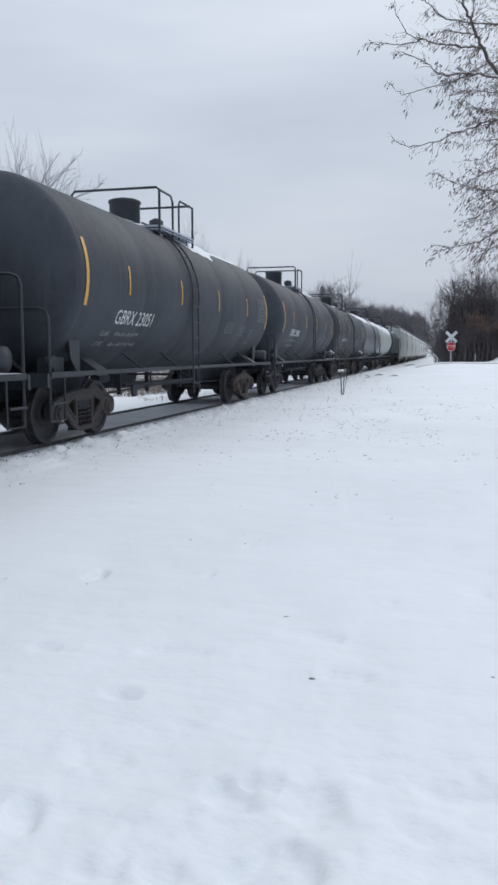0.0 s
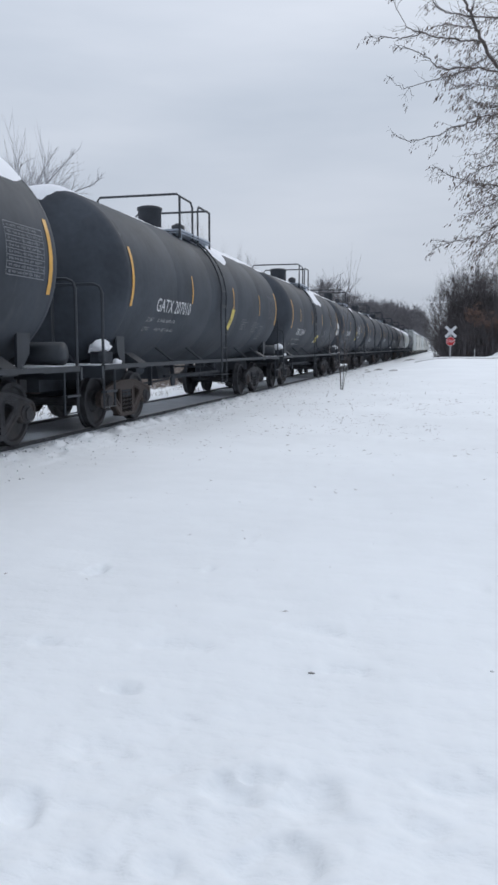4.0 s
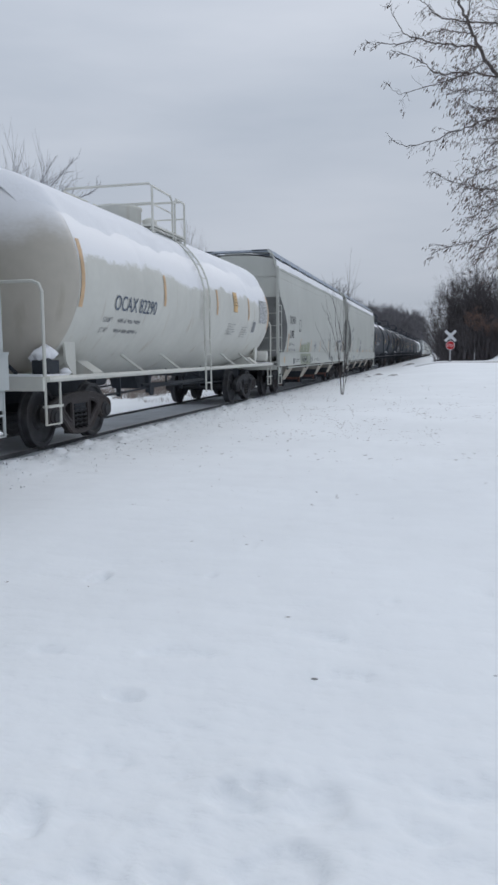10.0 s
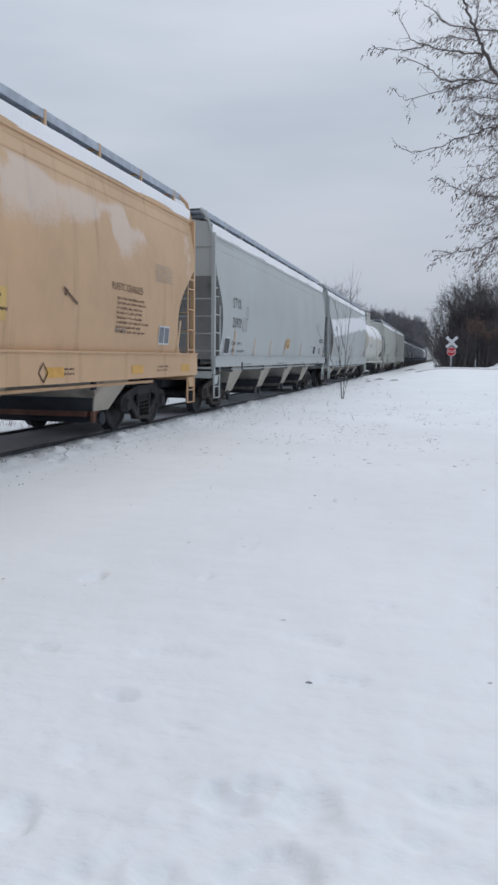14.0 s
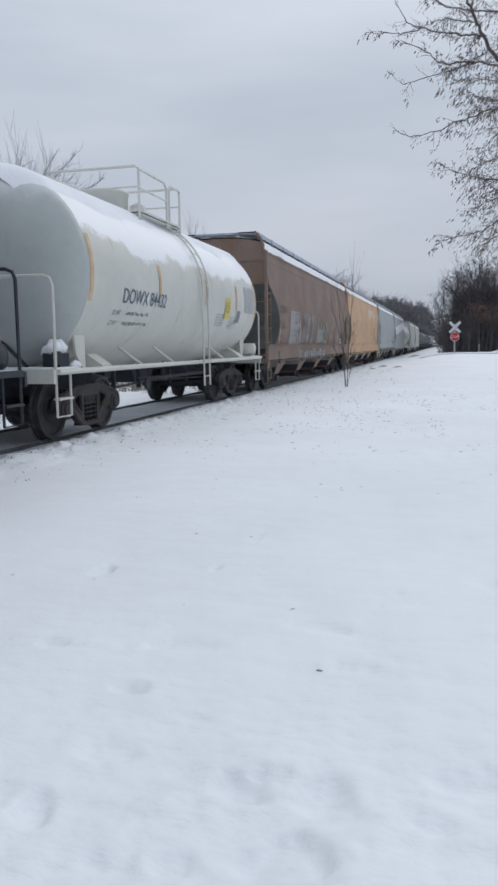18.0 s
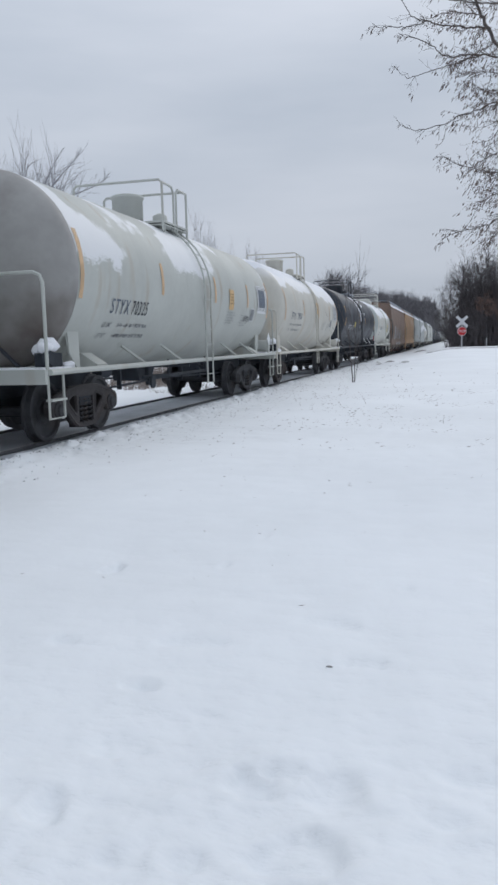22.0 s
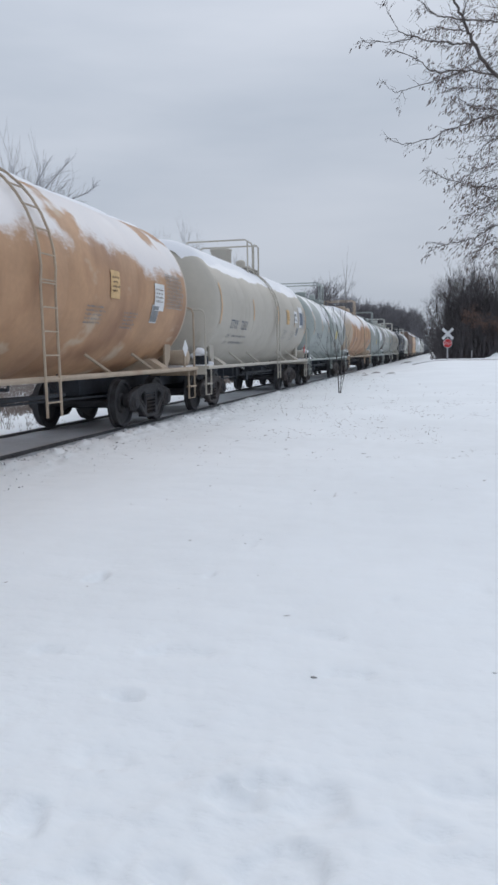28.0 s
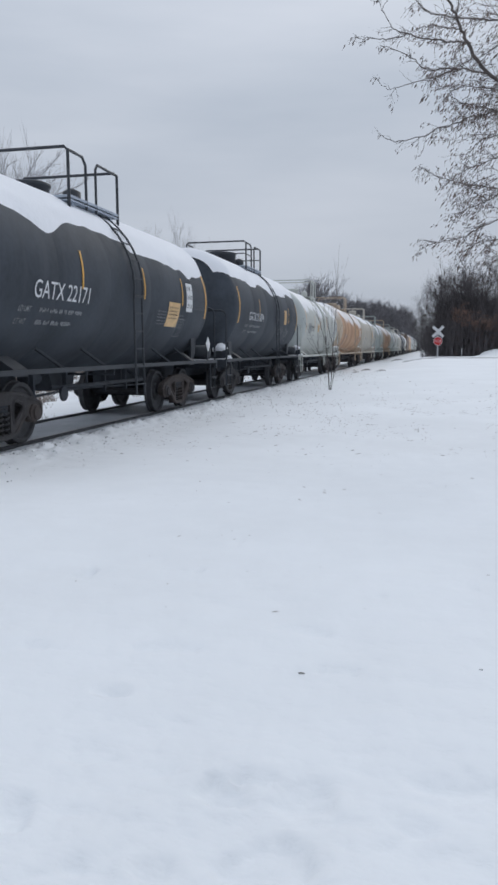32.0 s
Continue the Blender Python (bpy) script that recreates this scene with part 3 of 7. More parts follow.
# frozen clods lying in two footprints
for cx, cy, wide in ((-0.552, 3.40, 0.017), (0.27, 3.62, 0.010)):
    rows = []
    for i in range(6):
        t = math.pi * i / 5
        rows.append([(cx + wide * math.sin(t) * math.cos(q) * (1 + 0.3 * noise.noise((i, q, cx))), cy + 0.008 * math.sin(t) * math.sin(q), ground_height(cx, cy) + 0.001 + 0.0045 * math.cos(t)) for q in [2 * math.pi * j / 9 for j in range(10)]])
    clod = part("earth_clod", Geo().grid(rows, True), EARTH, None, "", True)
    tagged(clod, "small dark clod of frozen earth in a footprint", "clod", group="frozen clods in the snow")

# bare earth scraped up by the crossing
for cx, cy, wx, wy in ((-3.9, 48.9, 0.50, 0.9), (-4.5, 48.2, 0.35, 0.6), (-2.75, 45.5, 0.42, 0.9), (-3.6, 87.0, 0.9, 1.6), (-5.0, 53.0, 0.25, 0.8)):
    rows = []
    for i in range(25):
        a = 2 * math.pi * i / 24
        k = 1 + 0.6 * noise.noise((cx + 2.5 * math.cos(a), cy + 2.5 * math.sin(a), 3.0))
        rows.append([(cx + wx * q * k * math.cos(a), cy + wy * q * k * math.sin(a), ground_height(cx + wx * q * k * math.cos(a), cy + wy * q * k * math.sin(a)) + 0.05 - 0.08 * q) for q in (0.0, 0.33, 0.66, 1.0)])
    patch = part("earth_patch", Geo().grid(rows), EARTH, None, "", True)
    tagged(patch, "bare earth mixed with snow by the track", "earth", group="earth patches by the crossing", kind="structure")


# ---- lettering ----
TEXT_CACHE = {}


def text_mesh(words, size, shear=0.0, narrow=1.0, space=1.0):
    """Flat triangles of words in Blender's built-in font: points (u, v) from the lower left corner, and faces."""
    key = (words, size, shear, narrow, space)
    if key in TEXT_CACHE:
        return TEXT_CACHE[key]
    cu = bpy.data.curves.new("words", "FONT")
    cu.body, cu.size, cu.shear, cu.resolution_u = words, size, shear, 3
    cu.space_character = space
    cu.offset = 0.003 * size
    ob = bpy.data.objects.new("words", cu)
    scene.collection.objects.link(ob)
    bpy.context.view_layer.update()
    me = bpy.data.meshes.new_from_object(ob.evaluated_get(bpy.context.evaluated_depsgraph_get()))
    bm = bmesh.new()
    bm.from_mesh(me)
    for k in range(1, 12):
        v = k * 0.07
        if v < size:
            bmesh.ops.bisect_plane(bm, geom=bm.verts[:] + bm.edges[:] + bm.faces[:], plane_co=(0, v, 0), plane_no=(0, 1, 0))
    bm.verts.index_update()
    pts = [(v.co.x * narrow, v.co.y) for v in bm.verts]
    faces = [tuple(v.index for v in f.verts) for f in bm.faces]
    bm.free()
    bpy.data.objects.remove(ob)
    bpy.data.meshes.remove(me)
    TEXT_CACHE[key] = (pts, faces)
    return TEXT_CACHE[key]


def decal(surface, pts, faces, y, z, lift=0.012):
    """Lays flat points on a car's side; surface(z) is the half-width at that height."""
    return Geo().add([(surface(z + v) + lift, y + u, z + v) for u, v in pts], faces)


def bars(surface, y, z, lines, width, height, rng, gap=0.6, lift=0.012, slant=0.0):
    """Stencilled small print that cannot be read: rows of word-long bars."""
    pts, faces = [], []
    for i in range(lines):
        v = -i * height * (1 + gap)
        u = 0.0
        end = width * rng.uniform(0.75, 1.0)
        while u < end:
            for k in range(rng.randint(2, 7)):
                w, low, high = height * rng.uniform(0.3, 0.5), rng.choice((0.1, 0.1, 0.35)), rng.choice((0.9, 0.9, 0.6))
                n = len(pts)
                pts += [(u, v + low * height), (u + w, v + low * height), (u + w, v + high * height), (u, v + high * height)]
                faces.append((n, n + 1, n + 2, n + 3))
                u += w + height * 0.22
            u += height * 0.6
    return decal(surface, pts, faces, y, z, lift)


def table_lines(surface, y, z, w, h, n, lift=0.016):
    """Ruled lines of a stencilled test table."""
    pts, faces = [], []
    for k in range(n + 1):
        v = h * k / n
        m = len(pts)
        pts += [(0, v - 0.006), (w, v - 0.006), (w, v + 0.006), (0, v + 0.006)]
        faces.append((m, m + 1, m + 2, m + 3))
    for u in (0.0, 0.45 * w, 0.62 * w, 0.8 * w, w):
        for k in range(n):
            m = len(pts)
            pts += [(u - 0.005, h * k / n), (u + 0.005, h * k / n), (u + 0.005, h * (k + 1) / n), (u - 0.005, h * (k + 1) / n)]
            faces.append((m, m + 1, m + 2, m + 3))
    return decal(surface, pts, faces, y, z, lift)


def panel(surface, y, z, w, h, lift=0.012, skew=0.0, n=6):
    """A flat sheet or patch of paint that follows the side."""
    pts = [(u * w + skew * (k / n), h * k / n) for k in range(n + 1) for u in (0, 1)]
    return decal(surface, pts, [(2 * k, 2 * k + 1, 2 * k + 3, 2 * k + 2) for k in range(n)], y, z, lift)


def strokes(surface, lines, y, z, width, lift=0.014):
    """Sprayed lines: polylines (u, v) with a given width."""
    pts, faces = [], []
    for line in lines:
        fine = []
        for (a, b), (c, d) in zip(line, line[1:]):
            m = max(1, int(math.hypot(c - a, d - b) / 0.08))
            fine += [(a + (c - a) * i / m, b + (d - b) * i / m) for i in range(m)]
        fine.append(line[-1])
        for i, (a, b) in enumerate(fine):
            p, q = fine[max(0, i - 1)], fine[min(len(fine) - 1, i + 1)]
            dx, dy = q[0] - p[0], q[1] - p[1]
            ll = math.hypot(dx, dy) or 1.0
            nx, ny = -dy / ll * width / 2, dx / ll * width / 2
            k = len(pts)
            pts += [(a + nx, b + ny), (a - nx, b - ny)]
            if i:
                faces.append((k - 2, k, k + 1, k - 1))
    return decal(surface, pts, faces, y, z, lift)


# ---- shared running gear ----
WHEEL_R = 0.457
wheelset_geo = Geo()
for s in (1, -1):
    x0 = s * 0.72
    prof = [(-0.01, 0.10), (0.0, 0.17), (0.03, 0.19), (0.045, 0.33), (0.015, 0.385), (-0.005, 0.40), (-0.005, WHEEL_R + 0.028), (0.03, WHEEL_R + 0.024),
            (0.042, WHEEL_R + 0.003), (0.135, WHEEL_R - 0.004), (0.14, WHEEL_R - 0.02), (0.135, 0.395), (0.10, 0.375), (0.075, 0.20), (0.12, 0.17), (0.13, 0.10)]
    wheelset_geo.lathe([(x0 + s * a, r) for a, r in (prof if s > 0 else prof)], 28, (0, 0, 0), axis="x")
wheelset_geo.lathe([(-1.02, 0.075), (1.02, 0.075)], 10, (0, 0, 0), axis="x")
WHEELSET = mesh_of("wheelset", wheelset_geo, WHEEL_STEEL)

frame_geo = Geo()
outline = [(-1.12, 0.60), (-1.10, 0.36), (-0.76, 0.36), (-0.70, 0.48), (-0.52, 0.34), (-0.32, 0.16), (0.32, 0.16), (0.52, 0.34), (0.70, 0.48), (0.76, 0.36),
           (1.10, 0.36), (1.12, 0.60), (0.84, 0.68), (0.40, 0.78), (-0.40, 0.78), (-0.84, 0.68)]
hole_l = [(-0.64, 0.58), (-0.36, 0.34), (-0.31, 0.36), (-0.31, 0.66), (-0.42, 0.68)]


def ring_plate(geo, outer, inners, x0, x1):
    """A cast plate with windows: strips between outline and windows."""
    bm = bmesh.new()
    edges = []
    for loop in [outer] + inners:
        vs = [bm.verts.new((x0, a, b)) for a, b in loop]
        edges += [bm.edges.new((vs[i], vs[(i + 1) % len(vs)])) for i in range(len(vs))]
    bmesh.ops.triangle_fill(bm, use_beauty=True, use_dissolve=False, edges=edges)
    got = bmesh.ops.extrude_face_region(bm, geom=bm.faces[:])
    for v in [e for e in got["geom"] if isinstance(e, bmesh.types.BMVert)]:
        v.co.x = x1
    bmesh.ops.recalc_face_normals(bm, faces=bm.faces[:])
    bm.verts.index_update()
    geo.add([v.co[:] for v in bm.verts], [tuple(v.index for v in f.verts) for f in bm.faces])
    bm.free()


def rounded(loop, times=2):
    """Cuts the corners of a closed outline."""
    for _ in range(times):
        loop = [(p[0] + (q[0] - p[0]) * k, p[1] + (q[1] - p[1]) * k) for p, q in zip(loop, loop[1:] + loop[:1]) for k in (0.22, 0.78)]
    return loop


ring_plate(frame_geo, rounded(outline), [rounded(hole_l), rounded([(-a, b) for a, b in hole_l[::-1]]), [(-0.24, 0.22), (0.24, 0.22), (0.24, 0.62), (-0.24, 0.62)]], -0.06, 0.06)
for loop in (rounded(outline), rounded(hole_l), rounded([(-a, b) for a, b in hole_l])):
    frame_geo.tube([(0.05, p, q) for p, q in loop + loop[:1]], 0.032, 5)
frame_geo.box(-0.09, 0.075, -0.32, 0.32, 0.15, 0.20)
frame_geo.box(-0.08, 0.07, -0.40, 0.40, 0.73, 0.79)
SIDE_FRAME = mesh_of("side_frame", frame_geo, RUST_STEEL)
cap_geo = Geo()
cap_geo.lathe([(-0.07, 0.14), (0.05, 0.135), (0.07, 0.10), (0.10, 0.095), (0.11, 0.03)], 14, (0, 0, 0), axis="x")
BEARING = mesh_of("bearing_cap", cap_geo, RUST_STEEL)
spring_geo = Geo()
spring_geo.tube([(0.062 * math.cos(a), 0.062 * math.sin(a), 0.22 + 0.36 * a / (10 * math.pi)) for a in [i * math.pi / 4 for i in range(41)]], 0.016, 4)
SPRING = mesh_of("spring", spring_geo, RUST_STEEL)
bolster_geo = Geo()
bolster_geo.box(-1.05, 1.05, -0.19, 0.19, 0.48, 0.72)
bolster_geo.lathe([(0.70, 0.22), (0.84, 0.20)], 16, (0, 0, 0), axis="z")
bolster_geo.box(-0.75, 0.75, -0.55, -0.47, 0.34, 0.44).box(-0.75, 0.75, 0.47, 0.55, 0.34, 0.44)
for s in (-1, 1):
    bolster_geo.box(s * 0.76 - 0.05, s * 0.76 + 0.05, -0.52, -0.40, 0.30, 0.60).box(s * 0.76 - 0.05, s * 0.76 + 0.05, 0.40, 0.52, 0.30, 0.60)
BOLSTER = mesh_of("truck", bolster_geo, BLACK_STEEL)
SPINNING = {-0.89: [], 0.89: []}


def truck(car, y):
    t = part("truck", BOLSTER, None, car, "dark cast-steel four-wheel truck", at=pose(0, y, 0))
    for s in (1, -1):
        part("side_frame", SIDE_FRAME, None, t, at=pose(s * 1.0, 0, 0))
        for dy in (-0.155, 0.0, 0.155):
            part("spring", SPRING, None, t, at=pose(s * 1.01, dy, 0))
        for a in (-0.89, 0.89):
            part("bearing_cap", BEARING, None, t, at=pose(s * 1.03, a, WHEEL_R, 0, 0, 0 if s > 0 else 180))
    for a in (-0.89, 0.89):
        SPINNING[a].append(part("wheelset", WHEELSET, None, t, at=pose(0, a, WHEEL_R)))


coupler_geo = Geo().box(-0.09, 0.09, -0.15, 0.42, 0.72, 0.90).box(-0.16, 0.14, 0.40, 0.62, 0.66, 0.96).box(-0.20, 0.20, -0.25, -0.10, 0.62, 1.0)
COUPLER = mesh_of("coupler", coupler_geo, RUST_STEEL)


def snow_sheet(car, rows, label="", name="snow"):
    """rows of (point, outward normal, thickness): where the thickness is below nought the sheet dips under the surface and is left out."""
    geo = Geo()
    m = len(rows[0])
    index = {}
    for i in range(len(rows) - 1):
        for j in range(m - 1):
            cell = [(i, j), (i, j + 1), (i + 1, j + 1), (i + 1, j)]
            if max(rows[a][b][2] for a, b in cell) <= 0:
                continue
            face = []
            for a, b in cell:
                if (a, b) not in index:
                    p, nrm, h = rows[a][b]
                    index[a, b] = len(geo.v)
                    k = max(-0.05, min(0.06, h))
                    geo.v.append((p[0] + nrm[0] * k, p[1] + nrm[1] * k, p[2] + nrm[2] * k))
                face.append(index[a, b])
            geo.f.append(tuple(face))
    if geo.f:
        part(name, geo, SNOW, car, label, True)


def lump(centre, r, seed):
    """An uneven clod of snow."""
    rows = []
    for i in range(7):
        t = math.pi * i / 6
        row = []
        for j in range(10):
            p = Vector((math.sin(t) * math.cos(2 * math.pi * j / 9), math.sin(t) * math.sin(2 * math.pi * j / 9), math.cos(t)))
            k = r * (1 + 0.45 * noise.noise((p * 1.6 + Vector((seed * 3.7, seed, 0)))[:]))
            row.append((centre[0] + p.x * k, centre[1] + p.y * k * 1.2, centre[2] + p.z * k * 0.75))
        rows.append(row)
    return Geo().grid(rows, True)


def end_gear(car, y_end, s, style, paint, rng, half=1.45, loop=2.4):
    """Deck, grab loops, steps and coupler at one end (s: +1 front, -1 rear); y_end is the end of the deck."""
    y0 = y_end - s * 1.15
    part("end_deck", Geo().box(-half + 0.01, half - 0.01, min(y0, y_end - s * 0.03), max(y0, y_end - s * 0.03), 1.03, 1.085), paint, car)
    part("end_sill", Geo().box(-half, half, min(y_end - s * 0.06, y_end), max(y_end - s * 0.06, y_end), 0.90, 1.10), paint, car)
    for side in (1, -1):
        yl = y_end - s * 0.12
        part("grab_loop", Geo().tube([(side * 1.42, yl, 1.08), (side * 1.42, yl, loop - 0.14), (side * 1.38, yl, loop - 0.04), (side * 1.28, yl, loop), (side * 0.62, yl, loop), (side * 0.54, yl, loop - 0.08), (side * 0.54, yl, 1.08)], 0.025, 6), paint, car)
        part("step", Geo().tube([(side * 1.42, yl - s * 0.42, 1.05), (side * 1.42, yl - s * 0.42, 0.42), (side * 1.42, yl, 0.42), (side * 1.42, yl, 1.05)], 0.02, 5)
             .box(side * 1.42 - 0.05, side * 1.42 + 0.05, min(yl, yl - s * 0.42), max(yl, yl - s * 0.42), 0.66, 0.69), paint, car)
    part("coupler", COUPLER, None, car, at=pose(0, y_end, 0, 0, 0, 0 if s > 0 else 180))


# ---- tank cars ----
def metal_of(style, shell):
    return DARK_RAIL if style == "black" else RUSTY_BEIGE if shell is TANK_ORANGE else shell


def tank_car(name, label, front, rear, shell, mark="", number="", style="black", r=1.5, snow=0.0, patchy=0.0, heads=None, ink=None, dome=0.45,
             plat=(-1.0, 0.45), mark_z=2.0, mark_off=1.0, cards=(), extra=None, hazard=None, seed=1, ladder_at=0.0, detail=True, coat=None, rails=1, manway=None, stripes=(0.28, 0.56, 0.8), prints=(0.30, 0.52)):
    """front, rear: where the end stripes stand along the train."""
    rng = random.Random(seed)
    mid = (front + rear) / 2
    a = (front - rear) / 2
    car = thing(name, label, "tank car", "cars of the freight train", at=pose(TRACK_X, mid, 0))
    r += 0.06
    zc = 1.0 + r
    heads = heads or shell
    ink = ink or WHITE_INK
    surface = lambda z: math.sqrt(max(0.01, r * r - (z - zc) ** 2))
    # shell in rings with faint weld steps
    prof = []
    n_ring = 5
    for i in range(n_ring):
        y0, y1 = -a + 2 * a * i / n_ring, -a + 2 * a * (i + 1) / n_ring
        prof += [(y0 + 0.015, r - 0.002), (y0 + 0.03, r), (y1 - 0.03, r), (y1 - 0.015, r - 0.002)]
    part("shell", Geo().lathe(prof, 56, (0, 0, zc), caps=False), coat or shell, car, "", True)
    for s in (1, -1):
        hp = [(s * (a + 0.72 * math.sin(k * math.pi / 20)), r * math.cos(k * math.pi / 20) if k < 10 else 0.01) for k in range(11)]
        hp = [(s * (a - 0.015), r - 0.004)] + hp
        part("head", Geo().lathe(hp if s > 0 else hp[::-1], 56, (0, 0, zc), caps=False), heads, car, "", True)
    # reflective stripes
    spots = [(-a + 0.05, 1.0), (a - 0.14, 1.0)] + [(-a + 2 * a * k, 0.48 if mark == "GBRX" else 0.58) for k in ((0.137, 0.358, 0.577, 0.798) if mark == "GBRX" else stripes)]
    for y, h in (spots if shell is not TANK_ORANGE else []):
        part("reflective_stripe", panel(surface, y, 2.6 - h * 0.5, (0.095 if h > 0.9 else 0.06) if style == "black" else 0.12, h, 0.008), ORANGE_TAPE if style == "black" else FADED_TAPE, car)
    # lettering
    u = -a + mark_off
    if mark:
        if mark == "STYX":
            part("lettering", decal(surface, *text_mesh(mark, 0.33, 0.0, 0.78, 1.28), u + 0.1, mark_z + 0.02), BLUE_INK, car, "reporting mark")
            part("lettering", decal(surface, *text_mesh(number, 0.33, 0.0, 0.76, 1.16), u + (0.92 if ink is DARK_INK else 1.12), mark_z + 0.02), ink, car, "car number")
        else:
            part("lettering", decal(surface, *text_mesh(mark + " " + number, 0.335 if mark == "GBRX" else 0.35, 0.12 if mark == "GBRX" else 0.0, 0.95), u + 0.3, mark_z), ink, car, "reporting mark and number")
        for k, words in enumerate(("LD LMT", "LT WT")):
            part("lettering", decal(surface, *text_mesh(words, 0.11, 0.1, 0.9), u, mark_z - 0.2 - 0.17 * k), SMALL_INK if style == "black" else MID_INK, car)
            part("stencil_print", bars(surface, u + 0.58, mark_z - 0.2 - 0.17 * k, 1, 1.25, 0.075, rng), SMALL_INK if style == "black" else MID_INK, car)
    if detail:
        if shell in (TANK_WHITE, TANK_CREAM, TANK_PALE):
            part("table_panel", panel(surface, a - 1.2, 2.28, 0.92, 0.64, 0.010), TABLE_PAINT, car, "pale painted test table")
        part("table_grid", table_lines(surface, a - 1.2, 2.28, 0.92, 0.64, 8), GREY_INK if shell is TANK_CHARCOAL else DIM_INK if style == "black" else FAINT_INK, car)
        part("data_block", bars(surface, a - 1.15, 2.86, 8, 0.85, 0.04, rng, 1.0, 0.018), GREY_INK if shell is TANK_CHARCOAL else DIM_INK if style == "black" else MID_INK, car)
        part("stencil_print", bars(surface, a * prints[0], 2.12, 5, 0.7, 0.034, rng, 0.8), GREY_INK if style == "black" else MID_INK, car)
        part("stencil_print", bars(surface, a * prints[1], 2.08, 5, 0.6, 0.034, rng, 0.8), GREY_INK if style == "black" else MID_INK, car)
        if style != "black":
            part("panel_border", panel(surface, a - 1.93, 1.97, 0.35, 0.33, 0.010), TABLE_PAINT, car)
            part("stencil_panel", panel(surface, a - 1.91, 1.99, 0.31, 0.29, 0.014), MID_INK, car, "dark panel with a pale border")
        else:
            part("panel_border", table_lines(surface, a - 1.95, 1.66, 0.42, 0.36, 1), GREY_INK, car)
    if mark and mark != "STYX":
        pts, faces = text_mesh(number, 0.3, 0.0, 0.95)
        wide = max(p[0] for p in pts)
        on_head = []
        for p, q in pts:
            x, z = p - wide / 2, 0.42 + q
            on_head.append((x, -a - 0.72 * math.sqrt(1 - (x * x + z * z) / (r * r)) - 0.016, zc + z))
        part("end_number", Geo().add(on_head, faces), ink, car)
    if hazard is not None:
        yh = a + 0.16
        part("hazard_placard", Geo().extrude([(yh - 0.18, 1.5), (yh, 1.32), (yh + 0.18, 1.5), (yh, 1.68)], "x", 1.455, 1.465), hazard, car, "diamond hazard placard")
        part("placard_border", Geo().extrude([(yh - 0.135, 1.5), (yh, 1.365), (yh + 0.135, 1.5), (yh, 1.635)], "x", 1.4655, 1.467), WHITE_CARD, car)
        part("placard_centre", Geo().extrude([(yh - 0.12, 1.5), (yh, 1.38), (yh + 0.12, 1.5), (yh, 1.62)], "x", 1.4675, 1.469), hazard, car)
        part("placard_bracket", Geo().box(1.42, 1.45, yh - 0.03, yh + 0.03, 1.05, 1.6), metal_of(style, shell), car)
    for card, y, z, w, h, skew in cards:
        part("placard", panel(surface, y * a, z, w, h, 0.014, skew), card, car)
        part("placard_print", bars(surface, y * a + 0.06, z + h - 0.13, max(1, int(h / 0.11)), w - 0.12, 0.04, rng, 0.8, 0.018), BROWN_INK, car)
    # ladder over the near side, and on the far side
    metal = metal_of(style, shell)
    if detail:
        for side in (1, -1):
            def lad(ang, off):
                return (side * (r + 0.07) * math.sin(ang), ladder_at + off, zc + (r + 0.07) * math.cos(ang))
            g = Geo()
            for off in (-0.2, 0.2):
                pts = [lad(radians(18 + 9 * k), off) for k in range(10)] + [(side * (r + 0.07), ladder_at + off, 0.55)]
                g.tube(pts, 0.02, 5)
            for k in range(7):
                ang = radians(24 + 12 * k)
                g.tube([lad(ang, -0.2), lad(ang, 0.2)], 0.014, 4)
            for k in range(6):
                z = 2.35 - 0.32 * k
                g.tube([(side * (r + 0.07), ladder_at - 0.2, z), (side * (r + 0.07), ladder_at + 0.2, z)], 0.014, 4)
            part("ladder", g, metal, car)
    # platform, rails and manway on top
    top = zc + r
    py0, py1 = plat
    if dome > 0:
        yc = py0 + 0.5
        tall = 0.5 if dome < 0.5 else 0.34
        dome = min(dome, 0.5) if dome > 0.5 else dome * 0.72
        if manway:
            dome, tall, yc = manway[0], manway[1], yc + (manway[2] if len(manway) > 2 else 0.0)
        part("manway", Geo().lathe([(-0.3, dome), (tall - 0.06, dome), (tall - 0.05, dome + 0.025), (tall, dome + 0.025), (tall + 0.03, dome * 0.85), (tall + 0.05, 0.02)], 22, (0, yc, top), axis="z"), metal, car, "", True)
        part("valve_housing", Geo().lathe([(-0.2, 0.16), (0.18, 0.16), (0.24, 0.05)], 12, (0.45, yc + 0.7, top), axis="z"), metal, car, "", True)
        part("platform", Geo().box(0.42, 1.0, py0, py1, top - 0.14, top - 0.10)
             .box(0.9, 0.94, py0 + 0.2, py0 + 0.26, top - 0.5, top - 0.12).box(0.9, 0.94, py1 - 0.26, py1 - 0.2, top - 0.5, top - 0.12)
             .box(0.42, 1.0, py0, py1, top - 0.19, top - 0.17), GRATING if style == "black" else metal, car)
        part("platform", Geo().box(-1.0, -0.42, py0, py1, top - 0.14, top - 0.10), GRATING if style == "black" else metal, car)
        zr = top + (0.65 if style == "black" else 0.70)
